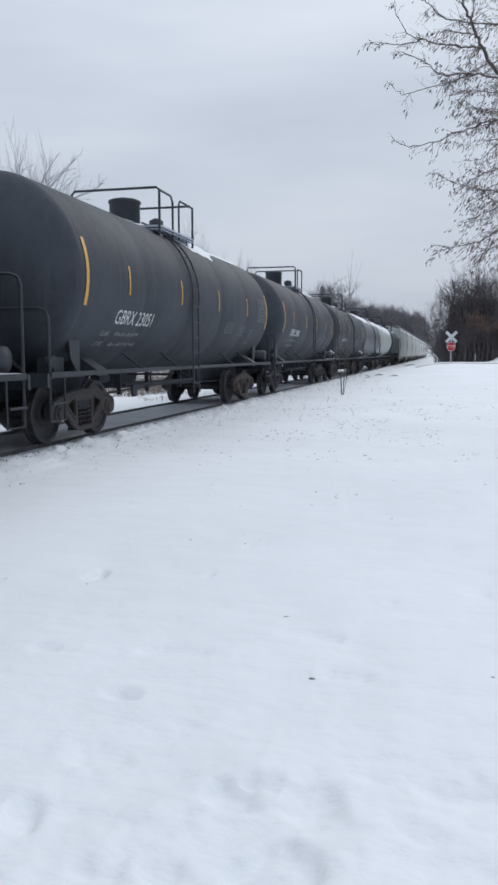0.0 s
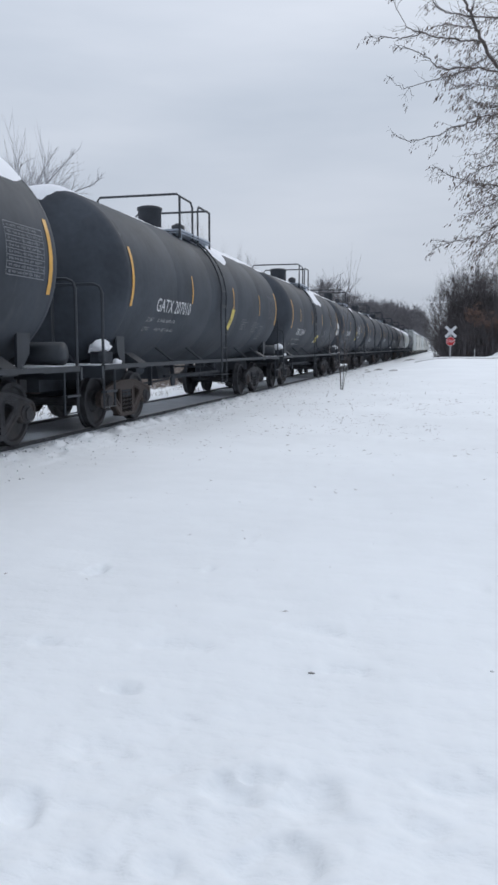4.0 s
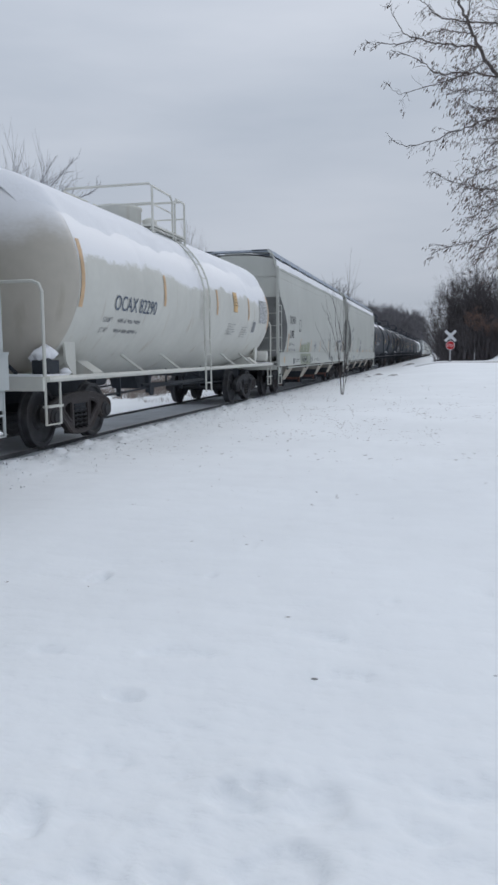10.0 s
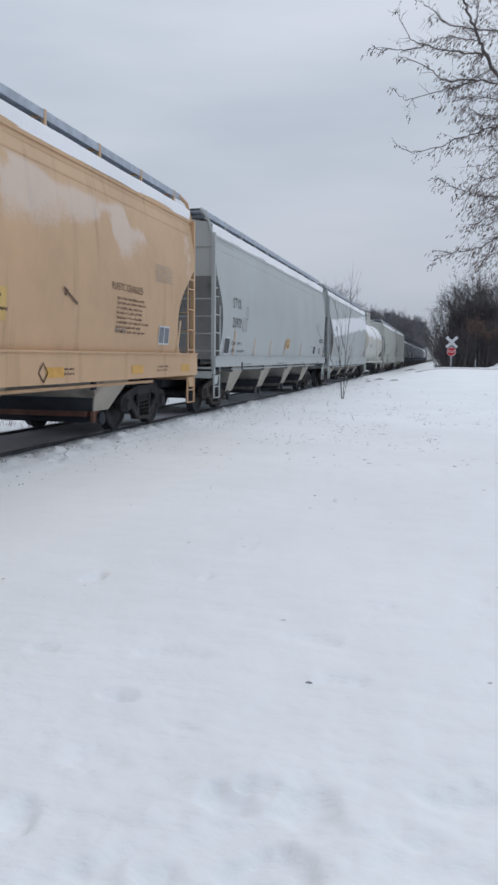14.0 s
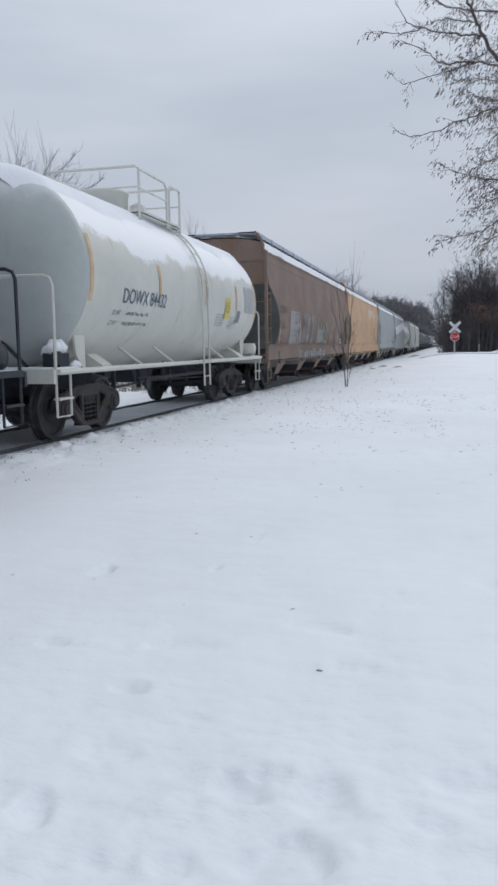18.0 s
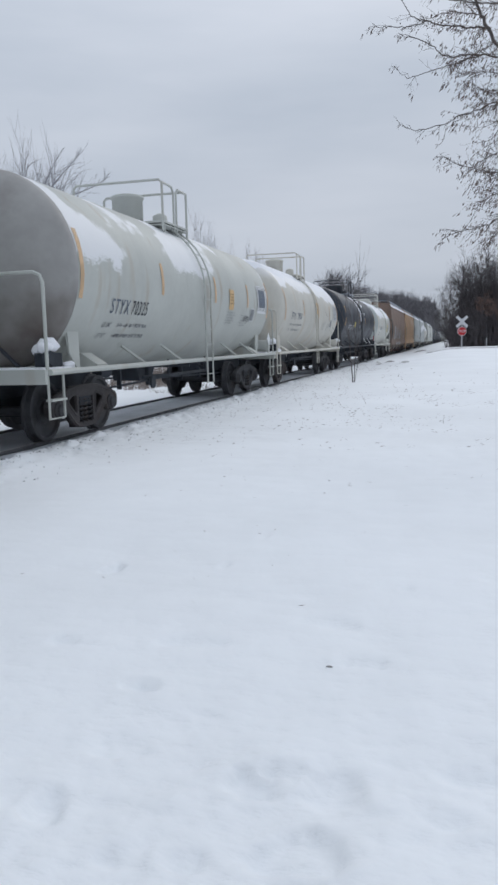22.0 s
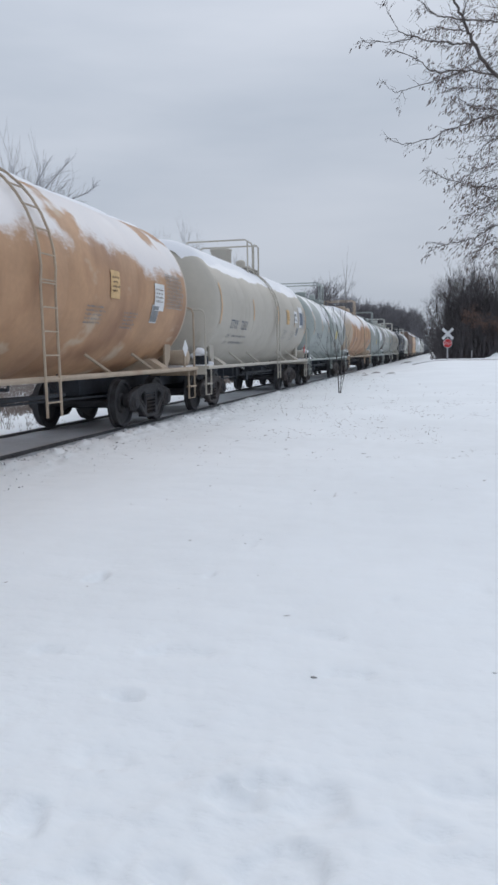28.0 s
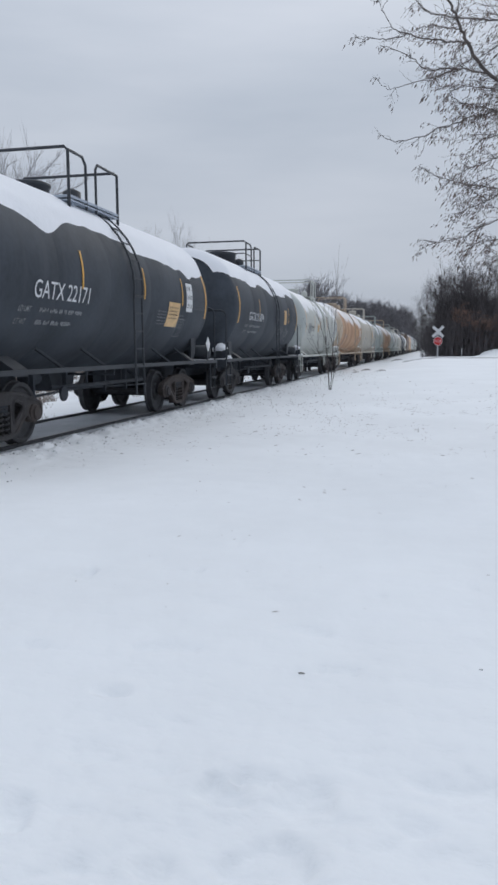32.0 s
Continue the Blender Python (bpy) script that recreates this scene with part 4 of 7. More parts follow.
        for yy in (py0, py1):
            part("handrail", Geo().tube([(-0.98, yy, top - 0.2), (-0.98, yy, zr - 0.06), (-0.92, yy, zr), (0.92, yy, zr), (0.98, yy, zr - 0.06), (0.98, yy, top - 0.3)], 0.026, 6), metal, car)
            if rails > 1:
                part("mid_rail", Geo().tube([(-0.97, yy, zr - 0.38), (0.97, yy, zr - 0.38)], 0.018, 5), metal, car)
        for side in ((1,) if rails < 2 else (-1, 1)):
            yb = py1 - (1.35 if style == "black" else 0.80)
            second = yb + (0.40 if style == "black" else 0.16)
            rail = Geo().tube([(side * 0.98, py0, zr - 0.05), (side * 0.98, yb - 0.12, zr - 0.05), (side * 0.98, yb, zr - 0.16), (side * 0.98, yb, top - 0.25)], 0.024, 6)
            if rails > 1:
                rail.tube([(side * 0.98, py0, zr - 0.4), (side * 0.98, yb, zr - 0.4)], 0.017, 5)
            part("side_handrail", rail, metal, car)
            part("side_handrail", Geo().tube([(side * 0.98, py1, zr - 0.05), (side * 0.98, second + 0.08, zr - 0.05), (side * 0.98, second, zr - 0.14), (side * 0.98, second, top - 0.25)], 0.024, 6), metal, car)
    # underframe
    y_end = a + 1.0
    part("stub_sill", Geo().box(-0.32, 0.32, a - 2.6, y_end, 0.66, 1.06), BLACK_STEEL, car)
    part("stub_sill", Geo().box(-0.32, 0.32, -y_end, -a + 2.6, 0.66, 1.06), BLACK_STEEL, car)
    for s in (1, -1):
        yb = s * (a - 0.9)
        part("body_bolster", Geo().extrude([(-1.38, 1.02), (1.38, 1.02), (1.38, 1.12), (1.1, 1.3), (0.8, 1.25), (0, 1.1), (-0.8, 1.25), (-1.1, 1.3), (-1.38, 1.12)], "y", yb - 0.18, yb + 0.18),
             metal, car)
        for x0 in (1.18, -1.22):
            part("saddle_plate", Geo().extrude([(s * (a - 0.46), 1.06), (s * (a - 0.38), 1.06), (s * (a - 0.14), 1.3), (s * (a - 0.06), 1.92), (s * (a - 0.44), 1.74)], "x", x0, x0 + 0.04), metal, car)
        truck(car, s * (a - 0.9))
        end_gear(car, s * y_end, s, style, metal, rng, loop=2.0 if mark == "GBRX" else 2.4)
    for side in (1, -1):
        if style == "black":
            part("side_sill", Geo().box(min(side * 1.38, side * 1.46), max(side * 1.38, side * 1.46), -a - 0.9, a + 0.9, 1.045, 1.115), DARK_RAIL, car)
        else:
            part("side_pipe", Geo().tube([(side * 1.47, -a - 0.9, 1.06), (side * 1.47, a + 0.9, 1.06)], 0.042, 8), metal, car)
        for k in (-0.62, -0.3, 0.4, 0.7):
            part("brace", Geo().tube([(side * 1.12, k * a, 1.40), (side * 1.44, k * a + 0.30, 1.08)], 0.03, 5), metal, car)
    part("outlet", Geo().lathe([(0.74, 0.09), (0.95, 0.10), (1.2, 0.2)], 12, (0, ladder_at - 0.6, 0), axis="z").tube([(0.1, ladder_at - 0.6, 0.95), (1.3, ladder_at - 0.6, 0.95), (1.3, ladder_at - 0.6, 1.06)], 0.025, 5), BLACK_STEEL, car)
    for side in (1, -1):
        part("brake_rod", Geo().tube([(side * 0.62, -a + 1.9, 0.62), (side * 0.62, -0.5, 0.70), (side * 0.62, a - 1.9, 0.62)], 0.022, 5), BLACK_STEEL, car)
    part("steam_pipe", Geo().tube([(0.9, ladder_at - 2.2, 0.78), (1.05, ladder_at - 1.2, 0.78), (1.05, ladder_at + 1.4, 0.78), (0.6, ladder_at + 1.6, 0.98)], 0.035, 6)
         .tube([(1.05, ladder_at - 1.2, 0.78), (1.05, ladder_at - 1.2, 1.1)], 0.022, 5).tube([(1.05, ladder_at + 1.2, 0.78), (1.05, ladder_at + 1.2, 1.1)], 0.022, 5), BLACK_STEEL, car)
    part("skid", Geo().extrude([(ladder_at - 1.15, 1.02), (ladder_at - 0.95, 0.66), (ladder_at - 0.25, 0.66), (ladder_at - 0.05, 1.02)], "x", -0.3, 0.3), BLACK_STEEL, car)
    for k in (-0.46, -0.22, 0.12, 0.34):
        part("hanger", Geo().box(0.58, 0.66, k * a - 0.03, k * a + 0.03, 0.58, 1.06), BLACK_STEEL, car)
    part("valve_wheel", Geo().lathe([(-0.02, 0.12), (0.02, 0.12)], 14, (1.02, ladder_at - 2.0, 0.68), axis="x"), BLACK_STEEL, car)
    part("brake_cylinder", Geo().lathe([(-0.22, 0.1), (0.22, 0.1), (0.26, 0.04)], 12, (0.5, -a + 2.7, 0.92)), BLACK_STEEL, car)
    part("air_reservoir", Geo().lathe([(-0.45, 0.04), (-0.42, 0.17), (0.42, 0.17), (0.45, 0.04)], 14, (0.95, a + 0.55, 1.30), axis="x"), metal, car, "", True)
    part("brake_gear", Geo().box(0.98, 1.26, -a - 0.45, -a - 0.16, 1.09, 1.32),
         BLACK_STEEL, car)
    part("brake_wheel", Geo().lathe([(0, 0.1), (0.1, 0.1)], 12, (1.24, -a - 0.60, 1.25), axis="x"), BLACK_STEEL, car)
    part("brake_lever", Geo().tube([(0.7, -a - 0.4, 1.12), (0.3, -a - 0.5, 1.55)], 0.03, 5), BLACK_STEEL, car)
    if (snow > 0.3 or patchy > 0) and seed != 1:
        big = 1.0 if snow > 0.5 or patchy > 0 else 0.6
        for dx, dy, dz, rr in ((0.02, 0.0, 1.41, 0.16), (0.14, -0.27, 1.40, 0.11), (-0.14, 0.08, 1.35, 0.12), (0.16, 0.32, 1.13, 0.09)):
            part("snow_cap", lump((1.1 + dx, -a - 0.31 + dy, dz), rr * (0.7 + 0.3 * big), seed + dx * 9), SNOW, car, "", True)
        for y0, y1 in ((-a - 0.92, -a - 0.1), (a + 0.15, a + 0.92)):
            part("deck_snow", Geo().box(-1.38, 1.38, y0, y1, 1.08, 1.12), SNOW, car)
    # snow on the shell
    rows = []
    ny = int(2 * (a + 0.4) / 0.09)
    for i in range(ny + 1):
        y = -a - 0.4 + 2 * (a + 0.4) * i / ny
        k = max(0.0, abs(y) - a)
        rr = r * math.sqrt(max(0.0, 1 - (k / 0.72) ** 2))
        row = []
        for j in range(97):
            ang = radians(-96 + 2 * j)
            sx = math.sin(ang)
            p = (rr * math.sin(ang), y, zc + rr * math.cos(ang))
            nz = noise.noise((y * 0.6 + seed * 7.3, ang * 1.5, seed * 1.7)) + 0.3 * noise.noise((y * 2.2, ang * 4, seed * 3.1))
            deg = abs(math.degrees(ang))
            if patchy > 0:
                big = noise.noise((y * 0.55 + seed * 11.0, ang * 1.1 + seed, 4.0))
                fringe = noise.noise((y * 6.0, ang * 9.0, seed * 2.0))
                h = (big * 1.35 + 0.22 * nz + 0.10 * fringe - 0.55 + patchy) * (1.15 - deg / 84) - max(0.0, deg - 34) / 30
                h = min(h * 0.06, 0.022)
            else:
                h = (snow * 62 - deg + 13 * nz) / 200
                if snow < 0.7 and style == "black":
                    reach = 17 + 10 * smooth(py0, py0 + 0.8, y) + 30 * math.exp(-((y - py1 - 0.5) / 0.85) ** 2) if sx > 0 else 40
                    if seed == 1:
                        reach = min(reach, 46 * smooth(py0 - 1.4, py0 + 0.5, y) - 4)
                    h = (reach - deg + 9 * nz) / 200
            row.append((p, (math.sin(ang), 0, math.cos(ang)), (h if snow > 0.55 else h - 0.05) - 0.22 * k))
        rows.append(row)
    snow_sheet(car, rows, "patches of snow on the tank")
    if extra:
        extra(car, a, surface, rng)
    return car


# ---- covered hoppers ----
HOPPER_SIDE = [(1.50, 1.30), (1.545, 1.6), (1.585, 2.0), (1.605, 2.4), (1.605, 2.8), (1.58, 3.2), (1.54, 3.6), (1.49, 3.95), (1.455, 4.13)]


def hopper_half(z):
    for (x0, z0), (x1, z1) in zip(HOPPER_SIDE, HOPPER_SIDE[1:]):
        if z <= z1:
            return x0 + (x1 - x0) * (z - z0) / (z1 - z0)
    return HOPPER_SIDE[-1][0]


def hopper_car(name, label, front, rear, paint, mark="", number="", ink=None, cut=1.1, extra=None, seed=1, stripe_z=1.45, tape=FADED_TAPE, detail=True, coat=None, lying=False, mark_off=1.52, sill=(0.97, 1.43), stripes=(-0.84, -0.45, -0.05, 0.35, 0.6, 0.88)):
    """front, rear: where the ends of the side sill stand along the train."""
    rng = random.Random(seed)
    mid, a = (front + rear) / 2, (front - rear) / 2
    car = thing(name, label, "hopper car", "cars of the freight train", at=pose(TRACK_X, mid, 0))
    ink = ink or DARK_INK
    b = a - 0.13

    def edge(z):
        """Where the side sheet ends, from the middle: it curves in under the slope sheet."""
        if z >= 3.25:
            return b
        k = (3.25 - z) / (3.25 - 2.15) if z > 2.15 else 1 - 0.55 * ((2.15 - z) / 0.85) ** 1.5
        return b - cut * math.sin(min(1.0, max(0.0, k)) * math.pi / 2) ** 1.2

    zs = [1.30 + (4.13 - 1.30) * i / 22 for i in range(23)]
    for side in (1, -1):
        rows = []
        for z in zs:
            e = edge(z)
            rows.append([(side * (hopper_half(z) + 0.006 * noise.noise((e * k * 0.9, z * 0.8, seed + side))), e * k, z) for k in [-1 + i / 16 for i in range(33)]])
        part("side_sheet", Geo().grid(rows, side < 0), coat or paint, car, "", True)
    for s in (1, -1):
        cut_at = 15
        rows = [[(hopper_half(z) * k, s * edge(z), z) for k in (-1, -0.5, 0, 0.5, 1)] for z in zs]
        part("slope_sheet", Geo().grid(rows[:cut_at + 1], s > 0), SLOPE_SHADE if paint is not HOPPER_BROWN else SLOPE_SHADE_DARK, car, "dull grey slope sheet", True)
        part("end_sheet", Geo().grid(rows[cut_at:], s > 0), paint, car, "", True)
    # roof with an eave band
    roof = [(1.455, 4.13), (1.475, 4.14), (1.475, 4.19), (1.45, 4.2), (1.43, 4.37), (1.30, 4.46), (0.8, 4.56), (0, 4.60)]
    roof = roof + [(-x, z) for x, z in roof[-2::-1]]
    part("roof", Geo().extrude([(x, z) for x, z in roof], "y", -b, b), paint, car)
    for s in (1, -1):
        part("end_band", Geo().box(-1.45, 1.45, min(s * b, s * (b + 0.03)), max(s * b, s * (b + 0.03)), 3.9, 4.2), paint, car)
    # side sill
    for side in (1, -1):
        part("side_sill", Geo().box(min(side * 1.5, side * 1.585), max(side * 1.5, side * 1.585), -a, a, sill[0], sill[1] - 0.03), paint, car)
        part("sill_lip", Geo().box(min(side * 1.46, side * 1.61), max(side * 1.46, side * 1.61), -a + 0.02, a - 0.02, sill[1] - 0.03, sill[1]), paint, car)
    # running boards on brackets, and the hatch ridge
    for side in (1, -1):
        part("running_board", Geo().box(min(side * 0.66, side * 1.2), max(side * 0.66, side * 1.2), -b - 0.1, b + 0.1, 4.70, 4.745)
             .box(min(side * 1.19, side * 1.21), max(side * 1.19, side * 1.21), -b - 0.1, b + 0.1, 4.64, 4.76), GRATING, car)
        for z in (3.86, 4.05):
            part("eave_rib", Geo().box(min(side * (hopper_half(z) - 0.02), side * (hopper_half(z) + 0.003)), max(side * (hopper_half(z) - 0.02), side * (hopper_half(z) + 0.003)), -b + 0.02, b - 0.02, z, z + 0.025), paint, car)
        n = 11
        for i in range(n):
            y = -b + 0.3 + (2 * b - 0.6) * i / (n - 1)
            part("bracket", Geo().box(min(side * 1.17, side * 1.215), max(side * 1.17, side * 1.215), y - 0.03, y + 0.03, 4.45, 4.77)
                 .box(min(side * 0.62, side * 1.2), max(side * 0.62, side * 1.2), y - 0.02, y + 0.02, 4.66, 4.70), paint, car)
    part("hatch_cover", Geo().box(-0.42, 0.42, -b + 0.5, b - 0.5, 4.56, 4.74), paint, car)
    for s in (1, -1):
        part("end_running_board", Geo().box(-1.2, 1.2, min(s * (b - 0.25), s * (b + 0.1)), max(s * (b - 0.25), s * (b + 0.1)), 4.685, 4.735), GRATING, car)
        for side in (1, -1):
            part("corner_post", Geo().box(min(side * 1.46, side * 1.545), max(side * 1.46, side * 1.545), min(s * b, s * (b + 0.09)), max(s * b, s * (b + 0.09)), 0.95, 4.2)
                 .tube([(side * 1.46, s * (b + 0.05), 4.15), (side * 1.36, s * (b + 0.08), 4.55), (side * 1.18, s * (b + 0.08), 4.74)], 0.04, 5), paint, car)
            g = Geo()
            y1, y2 = s * (a - 0.50), s * (a - 0.06)
            g.tube([(side * 1.54, y1, 1.0), (side * 1.54, y1, 2.92), (side * 1.54, y1 + s * 0.05, 2.96), (side * 1.53, s * (b + 0.05), 2.96)], 0.02, 5)
            for k in range(4):
                g.tube([(side * 1.54, y1, 1.5 + 0.42 * k), (side * 1.54, s * (b + 0.05), 1.5 + 0.42 * k)], 0.016, 4)
            part("corner_gusset", Geo().extrude([(s * (b + 0.10), 0.93), (s * (b - 0.30), 0.93), (s * (b - 0.20), 0.72), (s * (b + 0.04), 0.72)], "x", min(side * 1.5, side * 1.53), max(side * 1.5, side * 1.53)), paint, car)
            part("side_ladder", g, paint, car)
            part("step", Geo().tube([(side * 1.53, y1, 0.95), (side * 1.53, y1, 0.40), (side * 1.53, y2, 0.40), (side * 1.53, y2, 0.95)], 0.022, 5)
                 .tube([(side * 1.53, y1, 0.66), (side * 1.53, y2, 0.66)], 0.016, 4), paint, car)
        g = Geo()
        for k in range(4):
            g.tube([(-1.45, s * (a - 0.06), 1.5 + 0.4 * k), (1.45, s * (a - 0.06), 1.5 + 0.4 * k)], 0.016, 4)
        part("end_ladder", g, paint, car)
        part("end_post", Geo().add([(x, s * y, z) for x in (-0.12, 0.12) for y, z in ((a - 1.2, 1.07), (a - 0.55, 1.07), (a - 0.22, 2.6), (b + 0.02, 3.75), (b - 0.2, 3.75), (a - 1.2, 2.2))],
                       [(0, 1, 2, 3, 4, 5), (11, 10, 9, 8, 7, 6)] + [(k, k + 6, (k + 1) % 6 + 6, (k + 1) % 6) for k in range(6)]), paint, car, "tapered post at the hopper end")
        part("end_deck", Geo().box(-1.48, 1.48, min(s * (a - 1.9), s * a), max(s * (a - 1.9), s * a), 1.02, 1.07), BLACK_STEEL, car)
        part("end_sill", Geo().box(-1.48, 1.48, min(s * (a - 0.06), s * a), max(s * (a - 0.06), s * a), 0.86, 1.12), paint, car)
        part("stub_sill", Geo().box(-0.3, 0.3, min(s * (a - 3.4), s * (a + 0.1)), max(s * (a - 3.4), s * (a + 0.1)), 0.62, 1.02), BLACK_STEEL, car)
        part("coupler", COUPLER, None, car, at=pose(0, s * (a + 0.05), 0, 0, 0, 0 if s > 0 else 180))
        part("brake_gear", Geo().box(0.5, 0.95, min(s * (a - 0.8), s * (a - 0.4)), max(s * (a - 0.8), s * (a - 0.4)), 1.07, 1.45)
             .lathe([(-0.3, 0.14), (0.3, 0.14)], 12, (0.1, s * (a - 0.9), 1.3), axis="x"), BLACK_STEEL, car)
        truck(car, s * (a - 1.75))
    # discharge bays; the slopes are coloured darker than the sides for shade
    w = 3.6 * a / 8.6
    for i in range(4):
        y = w * (i - 1.5) - 0.35
        g = Geo()
        high = sill[0] + 0.03
        g.add([(x * k, y + dy, z) for x in (-1, 1) for dy, z, k in ((-0.95, high, 1.44), (0.45, high, 1.44), (0.25, 0.44, 1.10), (-0.32, 0.44, 1.10))],
              [(0, 3, 7, 4), (1, 5, 6, 2), (3, 2, 6, 7), (0, 4, 5, 1)])
        part("discharge_bay", g, BAY_SHADE, car, "grimy grey discharge bay")
        # thin black sheet just proud of the bay's lower rear slope
        g = Geo().add([(x, y + dy, z) for x, dy, z in ((-1.24, -0.60, 0.68), (1.24, -0.60, 0.68), (1.10, -0.335, 0.44), (-1.10, -0.335, 0.44))], [(0, 1, 2, 3)])
        part("chute_plate", g, BLACK_STEEL, car, "dark lower plate of the bay")
        for side in (1, -1):
            part("bay_side", Geo().add([(side * (k - dx), y + dy, z) for dx in (0, 0.02) for dy, z, k in ((-0.95, high, 1.46), (0.45, high, 1.46), (0.25, 0.44, 1.12), (-0.32, 0.44, 1.12))],
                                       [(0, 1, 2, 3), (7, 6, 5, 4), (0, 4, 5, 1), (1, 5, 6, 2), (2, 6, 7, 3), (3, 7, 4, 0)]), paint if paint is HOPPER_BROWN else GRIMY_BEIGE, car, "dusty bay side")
        part("outlet", Geo().box(-0.95, 0.95, y - 0.27, y + 0.27, 0.34, 0.45).box(1.0, 1.06, y - 0.2, y + 0.02, 0.24, 0.5), RUSTY_OUTLET if mark == "DOWX" else DULL_OUTLET, car, "rusty outlet gate")
        part("outlet_pipe", Geo().lathe([(-1.08, 0.085), (1.08, 0.085)], 12, (0, y, 0.30), axis="x").lathe([(1.08, 0.115), (1.13, 0.115), (1.14, 0.04)], 12, (0, y, 0.30), axis="x"), BLACK_STEEL, car, "dark outlet pipe with a cap")
        part("latch", Geo().box(1.44, 1.5, y - 1.1, y - 1.0, sill[0] - 0.14, sill[0] - 0.01), BLACK_STEEL, car)
    part("under_rod", Geo().tube([(1.49, -2.0 * w + 0.3, sill[0] - 0.07), (1.49, 2.0 * w - 0.9, sill[0] - 0.07)], 0.028, 5), paint, car)
    # reflective stripes, marks and print
    for k in stripes:
        if lying is None and k < 0.8:
            continue
        if lying and abs(k) < 0.8:
            part("reflective_stripe", panel(hopper_half, k * b, stripe_z + 0.02, 0.46, 0.12, 0.010), tape, car)
            continue
        part("reflective_stripe", panel(hopper_half, k * b, stripe_z, 0.10 if abs(k) > 0.8 else 0.095, 0.62 if abs(k) > 0.8 else 0.48, 0.010, 0.05), tape, car)
    if mark:
        u = -b + mark_off
        part("lettering", decal(hopper_half, *text_mesh(mark, 0.37 if mark == "DOWX" else 0.36, 0.0, 0.86 if mark == "DOWX" else 0.74, 1.05 if mark == "DOWX" else 1.35), u, 2.42 if mark == "DOWX" else 2.58), ink, car, "reporting mark")
        part("lettering", decal(hopper_half, *text_mesh(number, 0.37 if mark == "DOWX" else 0.36, 0.0, 0.86 if mark == "DOWX" else 0.74, 1.05 if mark == "DOWX" else 1.3), u, 1.93 if mark == "DOWX" else 2.1), ink, car, "car number")
        for words, z in ((mark, 3.62), (number, 3.26)):
            pts, faces = text_mesh(words, 0.3, 0.0, 0.95)
            part("end_lettering", Geo().add([(p - 0.55, -b - 0.006, z + q) for p, q in pts], faces), ink, car)
        for k, words in enumerate(("LD LMT", "LT WT")):
            part("lettering", decal(hopper_half, *text_mesh(words, 0.13, 0.1, 0.9), u, 1.66 - 0.19 * k), ink, car)
            part("stencil_print", bars(hopper_half, u + 0.6, 1.66 - 0.19 * k, 1, 0.5, 0.085, rng), GREY_INK, car)
    if detail:
        part("stencil_print", bars(hopper_half, b - 2.4, 2.72 if mark == "STYX" else 3.0, 6, 0.85, 0.034, rng), FAINT_INK, car)
        part("stencil_print", bars(hopper_half, b * 0.55, 1.75, 1, 0.5, 0.06, rng), MID_INK, car)
        py, pz = (b - 2.37, 1.62) if lying else (b - 2.15, 1.58) if lying is None else (b - 1.78, 1.46)
        part("panel_border", panel(hopper_half, py, pz, 0.56, 0.35, 0.010), TABLE_PAINT, car)
        for k in range(2):
            part("stencil_panel", panel(hopper_half, py + 0.03 + 0.27 * k, pz + 0.03, 0.23, 0.29, 0.014), GREY_INK, car, "dark printed panel")
        flat = lambda z: 1.585
        for y, n_l, ww in ((-0.7, 2, 0.8), (-0.2, 2, 1.3), (0.3, 2, 0.9), (0.75, 2, 0.6))[:2 if lying else 4]:
            part("stencil_print", bars(flat, y * b, 1.15, n_l, ww, 0.042, rng, lift=0.006), ink, car)
        part("sill_badge", panel(flat, -b + 2.2, 1.02, 0.2, 0.2, 0.006), ink, car)
    # snow on the eave and roof
    rows = []
    ny = int(2 * b / 0.25)
    section = [(1.475, 4.19), (1.45, 4.22), (1.43, 4.37), (1.30, 4.46), (1.0, 4.53), (0.6, 4.58), (0, 4.60), (-0.6, 4.58), (-1.0, 4.53), (-1.30, 4.46), (-1.43, 4.37)]
    for i in range(ny + 1):
        y = -b + 2 * b * i / ny
        row = []
        for j, (x, z) in enumerate(section):
            nz = noise.noise((y * 0.8, j * 0.3, seed * 2.2))
            h = 0.042 + 0.015 * nz - (0.042 + 0.03 * nz if j < 2 else 0.012 + 0.02 * nz if j < 3 else 0.0)
            nx = 0.8 if x > 1.35 else -0.8 if x < -1.35 else 0.15 * x
            row.append(((x, y, z), (nx, 0, 1.0), h))
        rows.append(row)
    snow_sheet(car, rows, "snow on the roof")
    if extra:
        extra(car, b, hopper_half, rng)
    return car


# ---- painted tags and other marks of single cars ----
PINK_WHITE = material("faded_spray_paint", (0.40, 0.34, 0.33), 0.7, spread=0.2, scale=3)
GREEN_SPRAY = material("green_spray_paint", (0.30, 0.33, 0.245), 0.7, spread=0.15, scale=3)
PATCH_GREY = material("grey_repaint", (0.36, 0.37, 0.37), 0.6, spread=0.08, scale=2)


